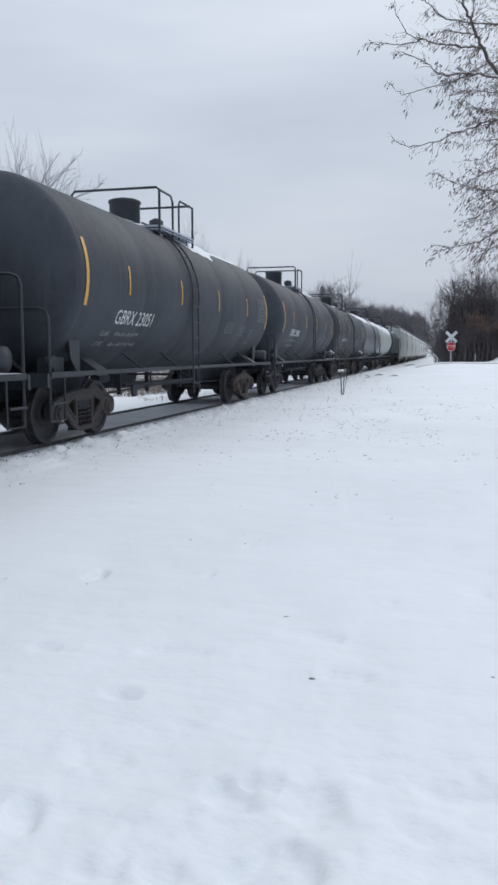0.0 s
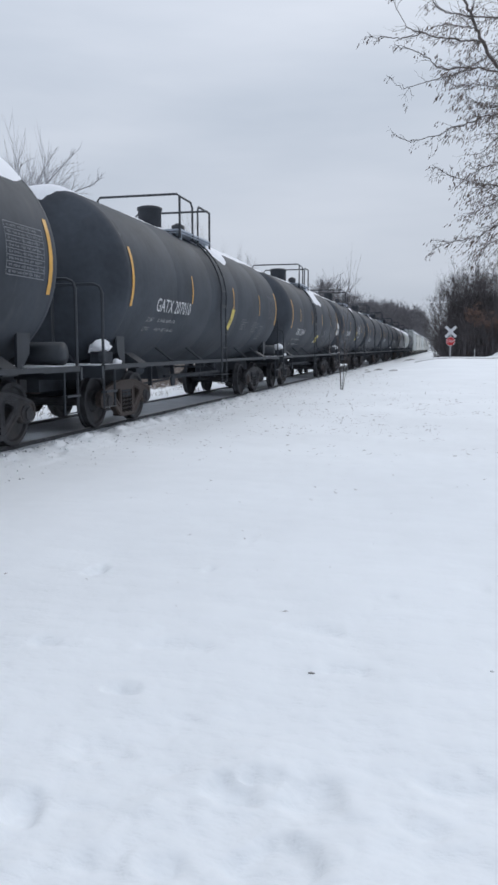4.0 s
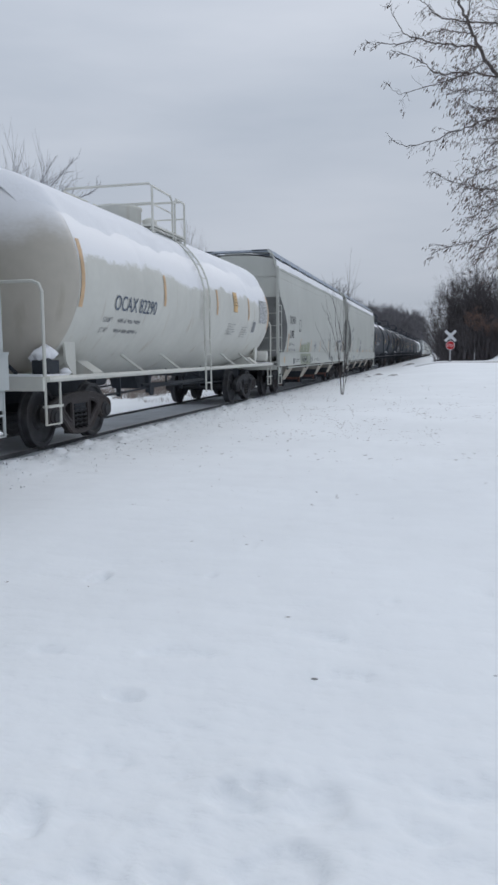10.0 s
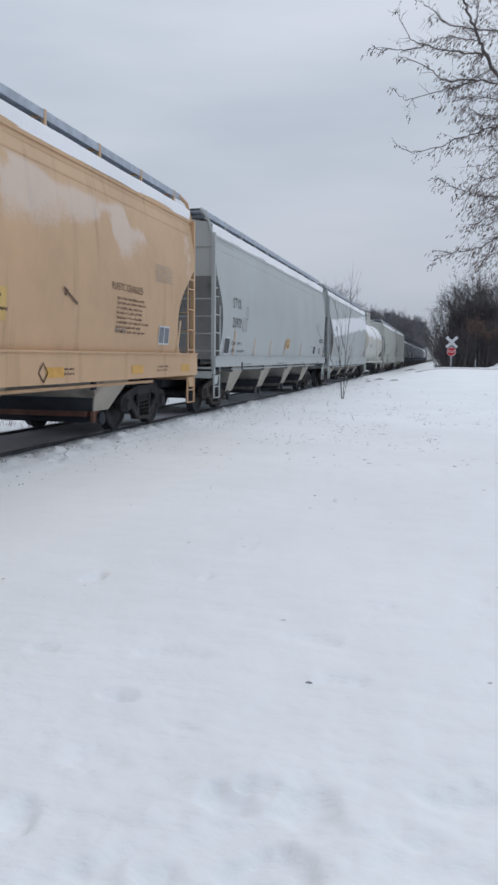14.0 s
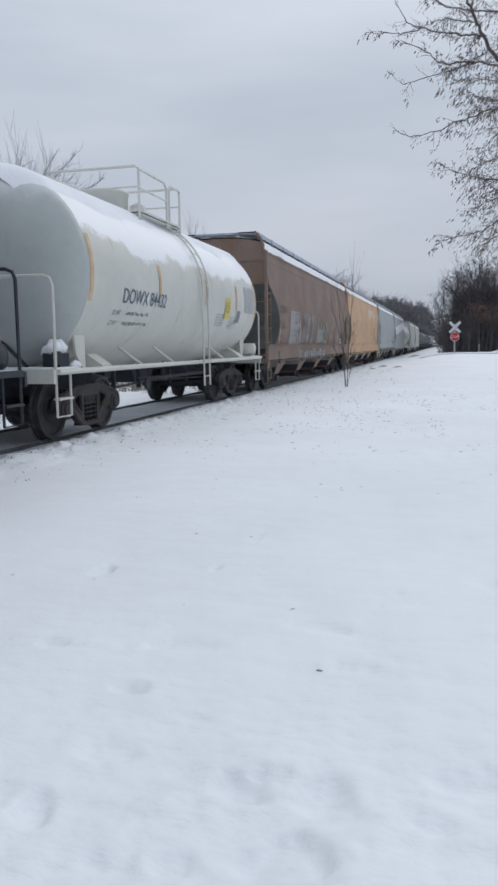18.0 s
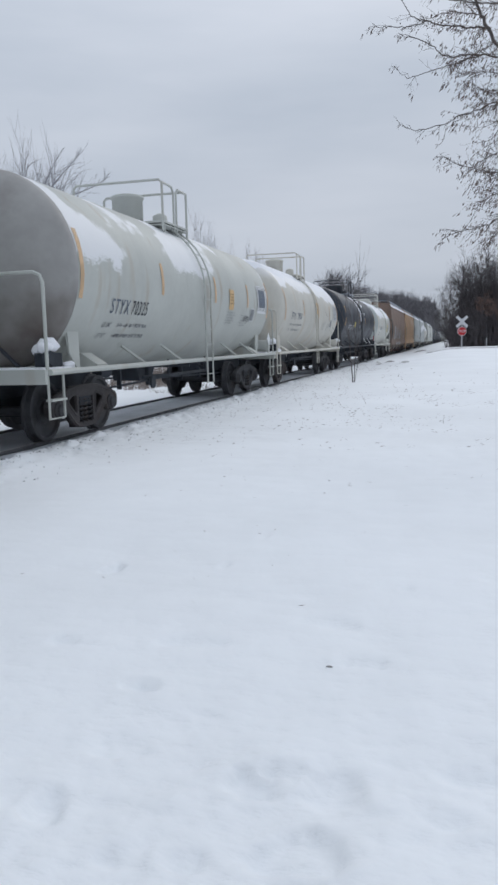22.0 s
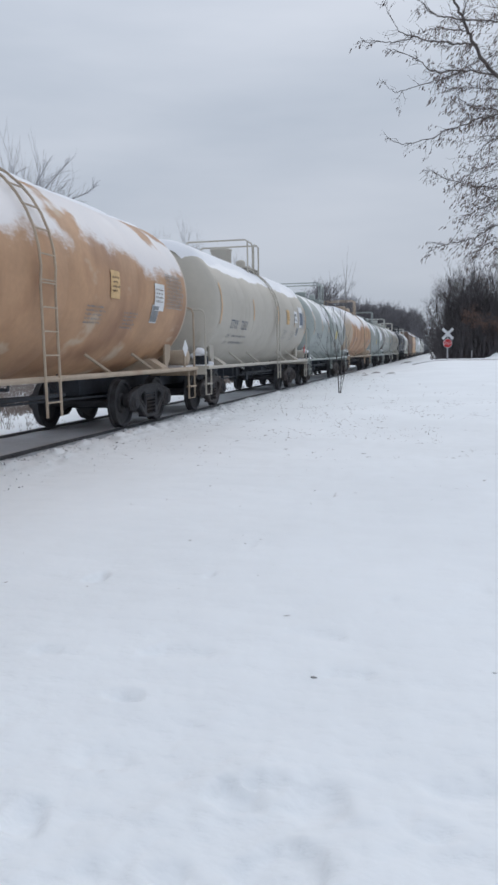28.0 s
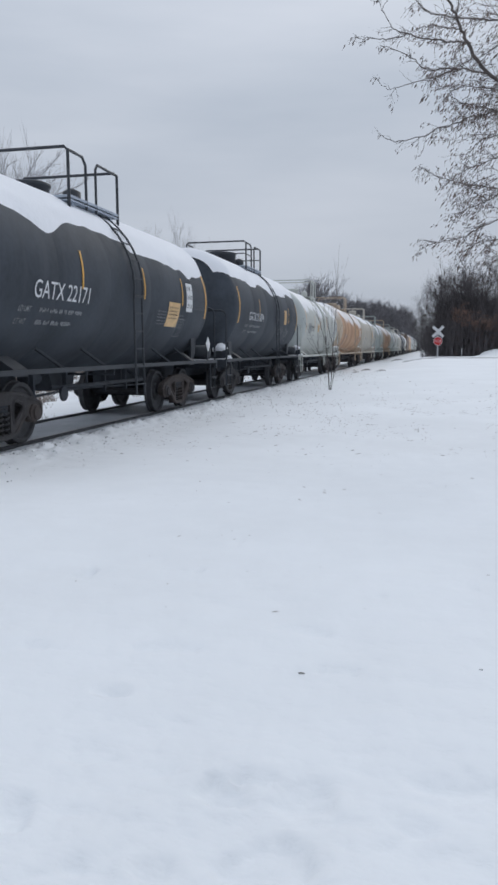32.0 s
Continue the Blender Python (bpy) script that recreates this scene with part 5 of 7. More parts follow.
LOOPS = (((0.9, 0.85), (0.4, 1.0), (0.1, 0.75), (0.5, 0.5), (0.85, 0.25), (0.5, 0.0), (0.05, 0.15)),
         ((0.1, 1.0), (0.15, 0.0), (0.2, 0.45), (0.6, 0.62), (0.75, 0.4), (0.8, 0.0)),
         ((0.15, 0.45), (0.8, 0.55), (0.6, 0.9), (0.2, 0.75), (0.15, 0.2), (0.5, 0.0), (0.9, 0.15)),
         ((0.8, 0.8), (0.3, 0.85), (0.1, 0.4), (0.35, 0.05), (0.75, 0.4), (0.8, 0.8), (0.85, 0.0)),
         ((0.0, 0.9), (0.2, 0.05), (0.5, 0.7), (0.7, 0.0), (1.0, 0.95)))


def scribble(rng, n, w, h):
    """Loose rounded loops side by side."""
    lines = []
    for i in range(n):
        lean = rng.uniform(-0.1, 0.3)
        pts = [(p + lean * q + rng.uniform(-0.08, 0.08), q + rng.uniform(-0.08, 0.08)) for p, q in LOOPS[rng.randrange(len(LOOPS))]]
        for _ in range(2):
            cornered = [pts[0]]
            for (p, q), (u, v) in zip(pts, pts[1:]):
                cornered += [(p * 0.75 + u * 0.25, q * 0.75 + v * 0.25), (p * 0.25 + u * 0.75, q * 0.25 + v * 0.75)]
            pts = cornered + [pts[-1]]
        lines.append([(w * (i + 0.92 * p) / n, h * q) for p, q in pts])
    return lines


def snow_blots(car, r, spots, y0, y1, seed):
    """Ragged patches of snow on a tank's near side: middle along the car, height, half-width, half-height of each."""
    zc = 1.0 + r
    rows = []
    for i in range(34):
        ang = radians(20 + 2.4 * i)
        z = zc + r * math.cos(ang)
        row = []
        for k in range(int((y1 - y0) / 0.05) + 1):
            y = y0 + 0.05 * k
            e = min(math.hypot((y - p) / w, (z - q) / h) for p, q, w, h in spots)
            if e < 2.2:
                e += 0.38 * noise.noise((y * 2.8, z * 2.8, seed)) + 0.24 * noise.noise((y * 8, z * 8, seed + 3))
            row.append(((r * math.sin(ang), y, z), (math.sin(ang), 0, math.cos(ang)), 0.055 * (1.0 - e) if e > 0.6 else 0.022))
        rows.append(row)
    snow_sheet(car, rows, "ragged patches of clinging snow")


def tag_on_tank(car, a, surface, rng):
    part("sprayed_tag", strokes(surface, scribble(rng, 6, 1.35, 0.6), 0.24 * a, 2.2, 0.032), WHITE_INK, car, "white sprayed tag")
    part("sprayed_tag", strokes(surface, [[(0.2, -0.1), (0.7, -0.18), (0.85, -0.05)]], 0.26 * a, 2.2, 0.035), WHITE_INK, car)
    rows = []
    for i in range(25):
        ang = 2 * math.pi * i / 24
        row = []
        for k in (0.0, 0.5, 1.0):
            x, z = 1.24 + 0.12 * k * math.cos(ang), -0.16 + 0.34 * k * math.sin(ang)
            rho = math.hypot(x, z) / 1.56
            row.append((x, -a - 0.72 * math.sqrt(max(0.0, 1 - rho * rho)) - 0.014, 2.56 + z))
        rows.append(row)
    part("white_disc", Geo().grid(rows), WHITE_CARD, car, "white painted disc on the tank end")


def print_sodium(car, a, surface, rng):
    part("placard", panel(surface, a - 1.6, 2.2, 0.44, 0.62), WHITE_CARD, car)
    for k, word in enumerate(("SODIUM", "HYDROXIDE", "SOLUTION")):
        part("lettering", decal(surface, *text_mesh(word, 0.13, 0.0, 0.5), a - 1.58, 2.66 - 0.19 * k, 0.018), DARK_INK, car)


def print_latex(car, a, surface, rng):
    part("lettering", decal(surface, *text_mesh("LATEX", 0.2, 0.0, 0.9), a - 2.5, 1.95), DARK_INK, car)
    part("placard", panel(surface, a - 1.25, 2.2, 0.95, 0.75), WHITE_CARD, car)
    part("placard_print", panel(surface, a - 1.13, 2.36, 0.7, 0.48, 0.017), BLUE_INK, car)


def print_panel(car, a, surface, rng):
    part("placard", panel(surface, a - 1.5, 2.3, 0.8, 0.78, 0.016), WHITE_CARD, car)
    part("placard_print", panel(surface, a - 1.4, 2.4, 0.6, 0.46, 0.02), BLUE_INK, car)
    part("placard", panel(surface, a - 2.5, 2.45, 0.6, 0.42, 0.014), WHITE_CARD, car)
    part("placard_print", bars(surface, a - 2.45, 2.68, 2, 0.5, 0.1, rng, 0.7, 0.018), GREY_INK, car)


def print_fra(car, a, surface, rng):
    part("lettering", decal(surface, *text_mesh("FRA AIP", 0.17, 0.1, 0.9), 4.35, 2.09), WHITE_INK, car)
    part("sprayed_tag", strokes(surface, scribble(rng, 5, 0.95, 0.35), -0.655 * a, 1.85, 0.03), GREY_INK, car)
    part("placard", panel(surface, 0.9, 2.55, 0.1, 0.12), WHITE_CARD, car)
    part("placard", panel(surface, -0.86, 2.0, 0.12, 0.24), WHITE_CARD, car)
    # snow caught on the ladder, round the manway and on the braces
    snow_blots(car, 1.56, ((-0.62, 2.74, 0.26, 0.26), (-0.38, 2.95, 0.24, 0.24), (-0.85, 3.25, 0.20, 0.25), (-0.42, 2.52, 0.12, 0.14), (-0.35, 3.6, 0.4, 0.2), (-1.1, 3.82, 0.5, 0.14),
                           (0.95, 3.66, 0.5, 0.10), (1.55, 3.42, 0.3, 0.10), (1.35, 2.97, 0.05, 0.10)), -3.0, 2.4, 9.0)
    for y in (2.9, 4.9):
        part("snow_streak", Geo().tube([(1.35, y - 0.45, 1.50), (1.44, y - 0.1, 1.28), (1.46, y + 0.1, 1.22)], 0.02, 5), SNOW, car, "snow on a brace")
    part("snow_cap", lump((1.2, -a - 0.1, 1.95), 0.13, 5.0), SNOW, car, "", True)


def snow_by_platform(car, a, surface, rng):
    snow_blots(car, 1.56, ((0.5, 3.45, 1.0, 0.20), (1.25, 3.32, 0.45, 0.10), (-0.5, 3.45, 0.45, 0.22), (0.4, 3.75, 1.2, 0.15)), -1.6, 2.4, 3.0)
    part("placard", panel(surface, -0.05, 1.62, 0.1, 0.1), WHITE_CARD, car)


def mark_backing(car, a, surface, rng):
    part("repainted_patch", panel(surface, -a + 0.8, 2.05, 0.86, 0.45, 0.006), FAINT_INK, car, "grey panel behind the mark")


def snow_on_green(car, a, surface, rng):
    snow_blots(car, 1.51, ((-3.7, 3.3, 0.85, 0.45), (-3.2, 3.0, 0.5, 0.16), (-3.65, 2.78, 0.22, 0.22), (-4.9, 3.4, 0.5, 0.3), (0.33, 2.62, 0.36, 0.30), (-0.6, 3.45, 0.45, 0.25), (0.4, 3.12, 0.6, 0.07),
                           (2.75, 2.8, 0.85, 0.33), (2.35, 2.4, 0.38, 0.28), (3.7, 2.75, 0.6, 0.36), (2.2, 3.2, 0.6, 0.09), (3.6, 3.3, 0.4, 0.3)), -5.3, 4.7, 17.0)
    part("stencil_print", bars(surface, 1.0, 1.86, 3, 0.6, 0.034, rng, 0.8), MID_INK, car)


def tags_on_hopper(car, b, surface, rng):
    sill = lambda z: 1.585
    for y, w, h in ((3.75, 0.72, 0.30), (4.5, 0.66, 0.34), (5.19, 0.66, 0.40)):
        part("sprayed_patch", panel(surface, -b + y, 1.43, w, h, 0.008), GREEN_SPRAY, car, "faded green sprayed panel")
        part("sprayed_tag", strokes(surface, [[(0.05, 0.02), (0.05, h - 0.02), (w - 0.05, h - 0.02)], [(w * 0.45, 0.0), (w * 0.5, h * 0.8)]], -b + y, 1.43, 0.025, 0.014), PATCH_GREY, car)
    # loose dark loops, thin run marks beside them and a tag in rounded letters
    part("sprayed_tag", strokes(surface, scribble(rng, 3, 0.42, 0.42), b - 10.1, 1.5, 0.02, 0.014), BLUE_INK, car, "thin blue sprayed tag")
    part("sprayed_tag", strokes(surface, scribble(rng, 4, 1.4, 0.36), b - 8.45, 1.66, 0.011, 0.014), GREY_INK, car, "faint thin tag")
    part("sprayed_tag", strokes(surface, [[(0, 0), (0.03, 0.55)], [(0.16, 0.1), (0.15, 0.5)], [(0.8, 0.1), (0.82, 0.6)], [(1.9, 0.05), (1.92, 0.5)]], b - 9.4, 1.5, 0.011, 0.014), GREY_INK, car)
    part("sprayed_tag", strokes(surface, [[(0.15 * math.sin(2.1 * k / 3 + 0.4 * n) * (1 if k % 2 else 0.6) + 0.17 * n + 0.1, 0.16 + 0.15 * math.cos(2.1 * k / 3)) for k in range(10)] for n in range(4)], b - 6.5, 1.95, 0.018, 0.014), DARK_INK, car, "dark tag in rounded letters")
    part("name_plate", panel(surface, b - 2.85, 1.92, 1.0, 0.13, 0.010), GREY_INK, car, "dark name bar")
    part("stencil_print", bars(surface, b - 10.6, 1.66, 1, 0.5, 0.07, rng), MID_INK, car)
    part("stencil_print", bars(surface, b - 4.1, 1.92, 4, 0.45, 0.04, rng), MID_INK, car)
    part("sprayed_tag", strokes(sill, scribble(rng, 6, 1.0, 0.25), b - 5.75, 1.04, 0.026, 0.008), DARK_INK, car, "black sprayed tag")
    part("sprayed_tag", strokes(sill, scribble(rng, 3, 0.5, 0.22), b - 4.65, 1.06, 0.014, 0.008), GREY_INK, car)
    part("placard", panel(sill, b - 6.23, 1.1, 0.34, 0.2, 0.007), MID_INK, car)
    part("sprayed_tag", strokes(sill, scribble(rng, 3, 0.36, 0.26), b - 11.12, 1.03, 0.014, 0.008), DARK_INK, car)
    part("placard", panel(sill, b - 11.4, 1.0, 0.22, 0.28, 0.007), MID_INK, car)
    part("sprayed_patch", panel(sill, -b + 3.6, 0.98, 2.25, 0.40, 0.007), GREEN_SPRAY, car)
    part("sprayed_tag", strokes(sill, [[(0.25 * k, 0.03), (0.25 * k + 0.1, 0.36), (0.25 * k + 0.22, 0.05)] for k in range(8)], -b + 3.7, 0.98, 0.03, 0.010), PATCH_GREY, car)
    part("letter_outline", strokes(sill, scribble(rng, 5, 1.1, 0.26), -b + 3.97, 1.05, 0.035, 0.013), DARK_INK, car)
    part("label_card", panel(sill, -b + 0.5, 1.08, 0.15, 0.2, 0.008), PEACH_CARD, car)
    part("stencil_frame", strokes(surface, [[(0, 0), (0.3, 0), (0.3, 0.4), (0, 0.4), (0, 0)]], -b + 3.3, 2.2, 0.03), DARK_INK, car)
    part("lettering", decal(surface, *text_mesh("C", 0.17, 0.0, 0.9), -b + 3.39, 2.25), DARK_INK, car)


def print_granules(car, b, surface, rng):
    part("lettering", decal(surface, *text_mesh("PLASTIC GRANULES", 0.17, 0.0, 0.85), b - 2.9, 2.62), GREY_INK, car)
    part("torn_sticker", strokes(surface, [[(0.0, 0.38), (0.06, 0.25), (0.1, 0.1), (0.2, 0.0)], [(0.12, 0.1), (0.17, 0.02)]], b - 6.5, 3.04, 0.06, 0.014), TABLE_PAINT, car, "pale torn sticker")
    sill = lambda z: 1.585
    part("sill_badge", strokes(sill, [[(0.09 * math.cos(k * 0.5236), 0.13 * math.sin(k * 0.5236)) for k in range(13)]], b - 5.45, 1.17, 0.016, 0.008), GREY_INK, car, "oval stencilled badge")
    part("stencil_print", bars(sill, b - 4.64, 1.28, 3, 0.75, 0.05, rng, 0.7, 0.007), GREY_INK, car)
    part("sill_badge", panel(sill, b - 2.6, 1.12, 0.22, 0.12, 0.007), GREY_INK, car)
    part("stencil_print", bars(surface, b - 7.9, 1.58, 1, 1.55, 0.085, rng, 0.5, 0.014), FAINT_INK, car)
    part("stencil_print", bars(surface, b - 3.3, 3.62, 4, 1.5, 0.05, rng, 0.9, 0.014), FAINT_INK, car)
    part("placard", panel(surface, -b + 6.05, 1.92, 0.62, 0.3), PATCH_GREY, car)
    part("placard_print", bars(surface, -b + 6.1, 2.12, 3, 0.5, 0.05, rng, 0.5, 0.018), DARK_INK, car)
    part("placard", panel(surface, -b + 6.0, 1.5, 0.62, 0.32), GREY_INK, car)
    part("repainted_patch", panel(surface, -b + 4.3, 1.6, 1.4, 0.75, 0.008, 0.2), PATCH_OLIVE, car)
    part("stencil_frame", strokes(surface, [[(0, 0), (0.26, 0), (0.26, 0.36), (0, 0.36), (0, 0)]], -b + 3.2, 2.2, 0.02), FAINT_INK, car)


def print_polycarb(car, b, surface, rng):
    part("placard_border", panel(surface, b - 3.03, 1.47, 0.50, 0.37, 0.009), WHITE_INK, car)
    part("placard", panel(surface, b - 3.0, 1.5, 0.44, 0.31, 0.014), DARK_INK, car)
    part("placard_print", bars(surface, b - 2.97, 1.73, 3, 0.36, 0.045, rng, 0.8, 0.018), GREY_INK, car)
    part("placard", panel(surface, b - 1.62, 1.98, 0.86, 0.16), DARK_INK, car)
    part("lettering", decal(surface, *text_mesh("POLYCARBONATE", 0.12, 0.0, 0.72), b - 1.59, 2.015, 0.018), WHITE_INK, car)
    part("placard", panel(surface, b - 8.6, 1.64, 0.6, 0.34), PEACH_CARD, car)
    part("placard_print", bars(surface, b - 8.55, 1.90, 3, 0.48, 0.04, rng, 0.9, 0.018), BROWN_INK, car)
    part("placard_print", bars(surface, b - 8.56, 1.67, 1, 0.52, 0.10, rng, 1.0, 0.018), BROWN_INK, car)
    part("placard_border", panel(surface, -b + 0.67, 1.42, 0.48, 0.42, 0.009), WHITE_INK, car)
    part("placard", panel(surface, -b + 0.7, 1.45, 0.42, 0.36, 0.014), DARK_INK, car)
    part("repainted_patch", panel(surface, -b + 2.29, 2.02, 0.46, 0.36, 0.010), PATCH_GREY, car)
    part("stencil_frame", strokes(surface, [[(0, 0), (0.22, 0), (0.22, 0.3), (0, 0.3), (0, 0)]], -b + 2.63, 2.36, 0.022), GREY_INK, car)


def print_yellow(car, b, surface, rng):
    part("placard", panel(surface, b - 8.0, 1.78, 0.66, 0.4), ORANGE_CARD, car)
    part("placard_print", bars(surface, b - 7.95, 2.05, 3, 0.5, 0.05, rng, 0.6, 0.018), BROWN_INK, car)
    part("lettering", decal(surface, *text_mesh("PLASTIC GRANULES", 0.17, 0.0, 0.85), b - 4.3, 2.42), BROWN_INK, car)
    part("stencil_print", bars(surface, b - 4.1, 2.27, 8, 1.25, 0.05, rng, 0.55, 0.014), BROWN_INK, car)
    for k in (-0.75, -0.4, -0.05, 0.3, 0.62, 0.9):
        part("reflective_stripe", panel(lambda z: 1.585, k * b, 1.06, 0.5, 0.14, 0.008), ORANGE_TAPE, car)
    part("rust_spot", strokes(surface, [[(0, 0.1), (0.2, 0.0), (0.42, -0.1)], [(0.05, 0.0), (0.1, 0.08)]], b - 5.9, 2.2, 0.045), BROWN_INK, car)
    part("rust_spot", strokes(surface, [[(0, 0.0), (0.25, 0.06)], [(0.5, -0.3), (0.6, -0.22)]], -b + 7.0, 2.0, 0.04), BROWN_INK, car)
    part("sill_badge", strokes(lambda z: 1.585, [[(0.12, 0), (0.24, 0.13), (0.12, 0.26), (0, 0.13), (0.12, 0)]], b - 6.6, 1.0, 0.03, 0.008), BROWN_INK, car)


def mural(car, b, surface, rng):
    part("repainted_patch", panel(surface, -b + 3.1, 1.42, 1.3, 1.15, 0.008, 0.1), PATCH_DULL, car, "pale grey repainted panel")
    part("stencil_print", bars(surface, -b + 3.8, 1.85, 2, 0.6, 0.09, rng, 0.8, 0.014), BLUE_INK, car)
    part("stencil_frame", strokes(surface, [[(0, 0), (0.26, 0), (0.26, 0.34), (0, 0.34), (0, 0)]], -b + 3.95, 2.15, 0.03, 0.016), DARK_INK, car)
    # first piece: swollen letters with dark outlines under a spiky crown
    u = -b + 4.45
    bones = [[(0.05, 0.05), (0.12, 0.85), (0.5, 0.6), (0.55, 0.2), (0.1, 0.02)], [(0.1, 0.0), (0.35, 0.88), (0.55, 0.05)], [(0.55, 0.8), (0.15, 0.68), (0.5, 0.4), (0.1, 0.08)],
             [(0.1, 0.0), (0.16, 0.8), (0.55, 0.62), (0.18, 0.4), (0.6, 0.02)]]
    for i, bone in enumerate(bones):
        y = u + 0.92 * i
        part("sprayed_letter", strokes(surface, [bone], y, 1.50, 0.30, 0.010), (PINK_WHITE, PATCH_DULL)[i % 2], car, "faded pink and grey graffiti letter")
        part("letter_outline", strokes(surface, [[(p + dx, q + dz) for p, q in bone] for dx, dz in ((-0.12, 0.05), (0.12, -0.03))], y, 1.50, 0.035, 0.016), DARK_INK, car)
        part("sprayed_halo", strokes(surface, [[(0.0, 0.95), (0.12, 1.2), (0.2, 0.98), (0.38, 1.26), (0.46, 1.0), (0.64, 1.18), (0.7, 0.9)]], y, 1.40, 0.035, 0.013), PATCH_GREY, car)
    # second piece, greener and thinner
    u += 4.2
    part("sprayed_patch", panel(surface, u + 0.5, 1.5, 0.95, 0.55, 0.008, 0.1), PATCH_GREY, car)
    for i in range(4):
        y = u + 0.75 * i
        part("sprayed_letter", strokes(surface, [bones[(i + 1) % 4]], y, 1.44, 0.10, 0.012), GREEN_SPRAY if i % 2 else PATCH_GREY, car, "thin green and grey graffiti letter")
        part("letter_outline", strokes(surface, scribble(rng, 2, 0.6, 1.0), y, 1.42, 0.045, 0.016), DARK_INK if i % 3 else GREEN_SPRAY, car)
    for i in range(12):
        part("sprayed_patch", panel(lambda z: 1.585, -b + 4.6 + 0.52 * i, 0.95, rng.uniform(0.25, 0.5), rng.uniform(0.2, 0.34), 0.007, 0.08), (PINK_WHITE, GREEN_SPRAY, PATCH_GREY)[i % 3], car)
    part("letter_outline", strokes(lambda z: 1.585, scribble(rng, 14, 6.2, 0.3), -b + 4.6, 0.96, 0.035, 0.012), DARK_INK, car)
    part("stencil_print", bars(surface, b - 3.0, 1.6, 3, 0.5, 0.1, rng, 0.5, 0.014), WHITE_INK, car)
    part("placard", panel(lambda z: 1.585, -b + 1.2, 1.02, 0.2, 0.22, 0.006), DARK_INK, car)


# ---- the train, from the head of what is seen to its end; positions along the track at the start ----
CARS = []


def join(car, at):
    CARS.append((car, at))
    return car


def add_tank(*args, **kw):
    c = tank_car("tank_car", *args, **kw)
    join(c, c.matrix_basis.translation.y)


def add_hopper(*args, **kw):
    c = hopper_car("hopper_car", *args, **kw)
    join(c, c.matrix_basis.translation.y)


for i in range(9):
    rear_end = 97.0 + 18.85 * i
    add_hopper("pale grey covered hopper car far along the train", rear_end + 17.4, rear_end, HOPPER_GREY if i % 3 else HOPPER_COOL, detail=False, seed=40 + i)
for i, (rear_end, coat, sn) in enumerate([(83.0, TANK_CHARCOAL, 0.3), (68.6, TANK_GREY, 0.95), (54.2, TANK_SLATE, 0.8), (39.8, TANK_CHARCOAL, 0.35), (25.4, TANK_CHARCOAL, 0.3)]):
    add_tank(("pale grey" if coat is TANK_GREY else "dark grey") + " tank car dusted with snow, ahead in the train", rear_end + 11.8, rear_end, coat, "GBRX" if i > 2 else "", "23%03d" % (17 * i) if i > 2 else "", snow=sn, seed=60 + i, detail=i > 1)
add_tank("black tank car with white marks and thin snow on top", 22.77, 10.6, TANK_CHARCOAL, "GBRX", "23051", plat=(-1.4, 0.75), ladder_at=-1.0, mark_z=1.87, snow=0.67, seed=1)
add_tank("black tank car with a sprayed tag and yellow placard", 8.14, -3.39, TANK_BLACK, "GATX", "207023", plat=(-1.7, 0.55), mark_z=2.07, snow=0.66, manway=(0.27, 0.5, 0.2), seed=2, extra=tag_on_tank, ladder_at=-0.4,
         cards=((YELLOW_CARD, 0.09, 1.85, 0.28, 0.5, 0.1),))
add_tank("black tank car with a yellow slanted placard", -5.97, -17.95, TANK_CHARCOAL, "GBRX", "23014", plat=(-1.6, 0.55), ladder_at=-1.25, mark_z=1.87, snow=0.67, seed=3, prints=(0.3, 0.6), extra=snow_by_platform, cards=((YELLOW_CARD, 0.03, 1.63, 0.60, 0.29, -0.12),))
add_tank("black tank car with yellow placard and snow streaks", -20.67, -32.5, TANK_BLACK, "GATX", "207010", plat=(-1.7, 0.55), mark_z=2.07, snow=0.66, manway=(0.27, 0.5, 0.2), seed=4, ladder_at=-0.4, cards=((YELLOW_CARD, 0.08, 1.85, 0.28, 0.5, 0.12),))
add_tank("long dark tank car with a thick snow cap", -35.19, -49.41, TANK_CHARCOAL, "DOWX", "76181", plat=(-1.2, 0.8), mark_z=2.0, snow=0.78, seed=5, dome=0.3, cards=((PEACH_CARD, 0.42, 2.2, 0.35, 0.42, 0.0),))
add_hopper("pale grey covered hopper car with patched side", -51.12, -68.39, HOPPER_GREY, "ACFX", "68662", seed=6, ink=BLUE_INK, lying=True, stripes=(-0.84, -0.45, -0.05, 0.284, 0.537, 0.9), extra=print_granules)
add_hopper("pale grey covered hopper car with green graffiti", -69.85, -87.29, HOPPER_GREY, "DOWX", "21885", seed=7, stripes=(-0.85, -0.57, -0.293, -0.014, 0.274, 0.576, 0.885), extra=tags_on_hopper)
add_tank("white tank car under thick snow", -88.83, -101.47, TANK_WHITE, "OCAX", "82290", plat=(-1.8, 0.2), heads=snowed(TANK_BEIGE, 2.9, 0.6, 0.25, 0.9), mark_z=2.12, style="pipe", snow=0.9, coat=snowed(TANK_WHITE, 2.8, 0.12, 0.25), rails=2, seed=8, ink=BLUE_INK, dome=0.6, ladder_at=-0.2, cards=((PEACH_CARD, 0.36, 2.45, 0.36, 0.5, 0.0),))
add_hopper("pale grey covered hopper car with snow stuck to its side", -103.53, -120.91, HOPPER_COOL, "ACFX", "40991", seed=9, stripes=(-0.84, 0.011, 0.324, 0.6, 0.88), coat=snowed(HOPPER_COOL, 2.7, 0.16, 0.15, 1.0, 0.0, 3.55, 0.06), ink=BLUE_INK)
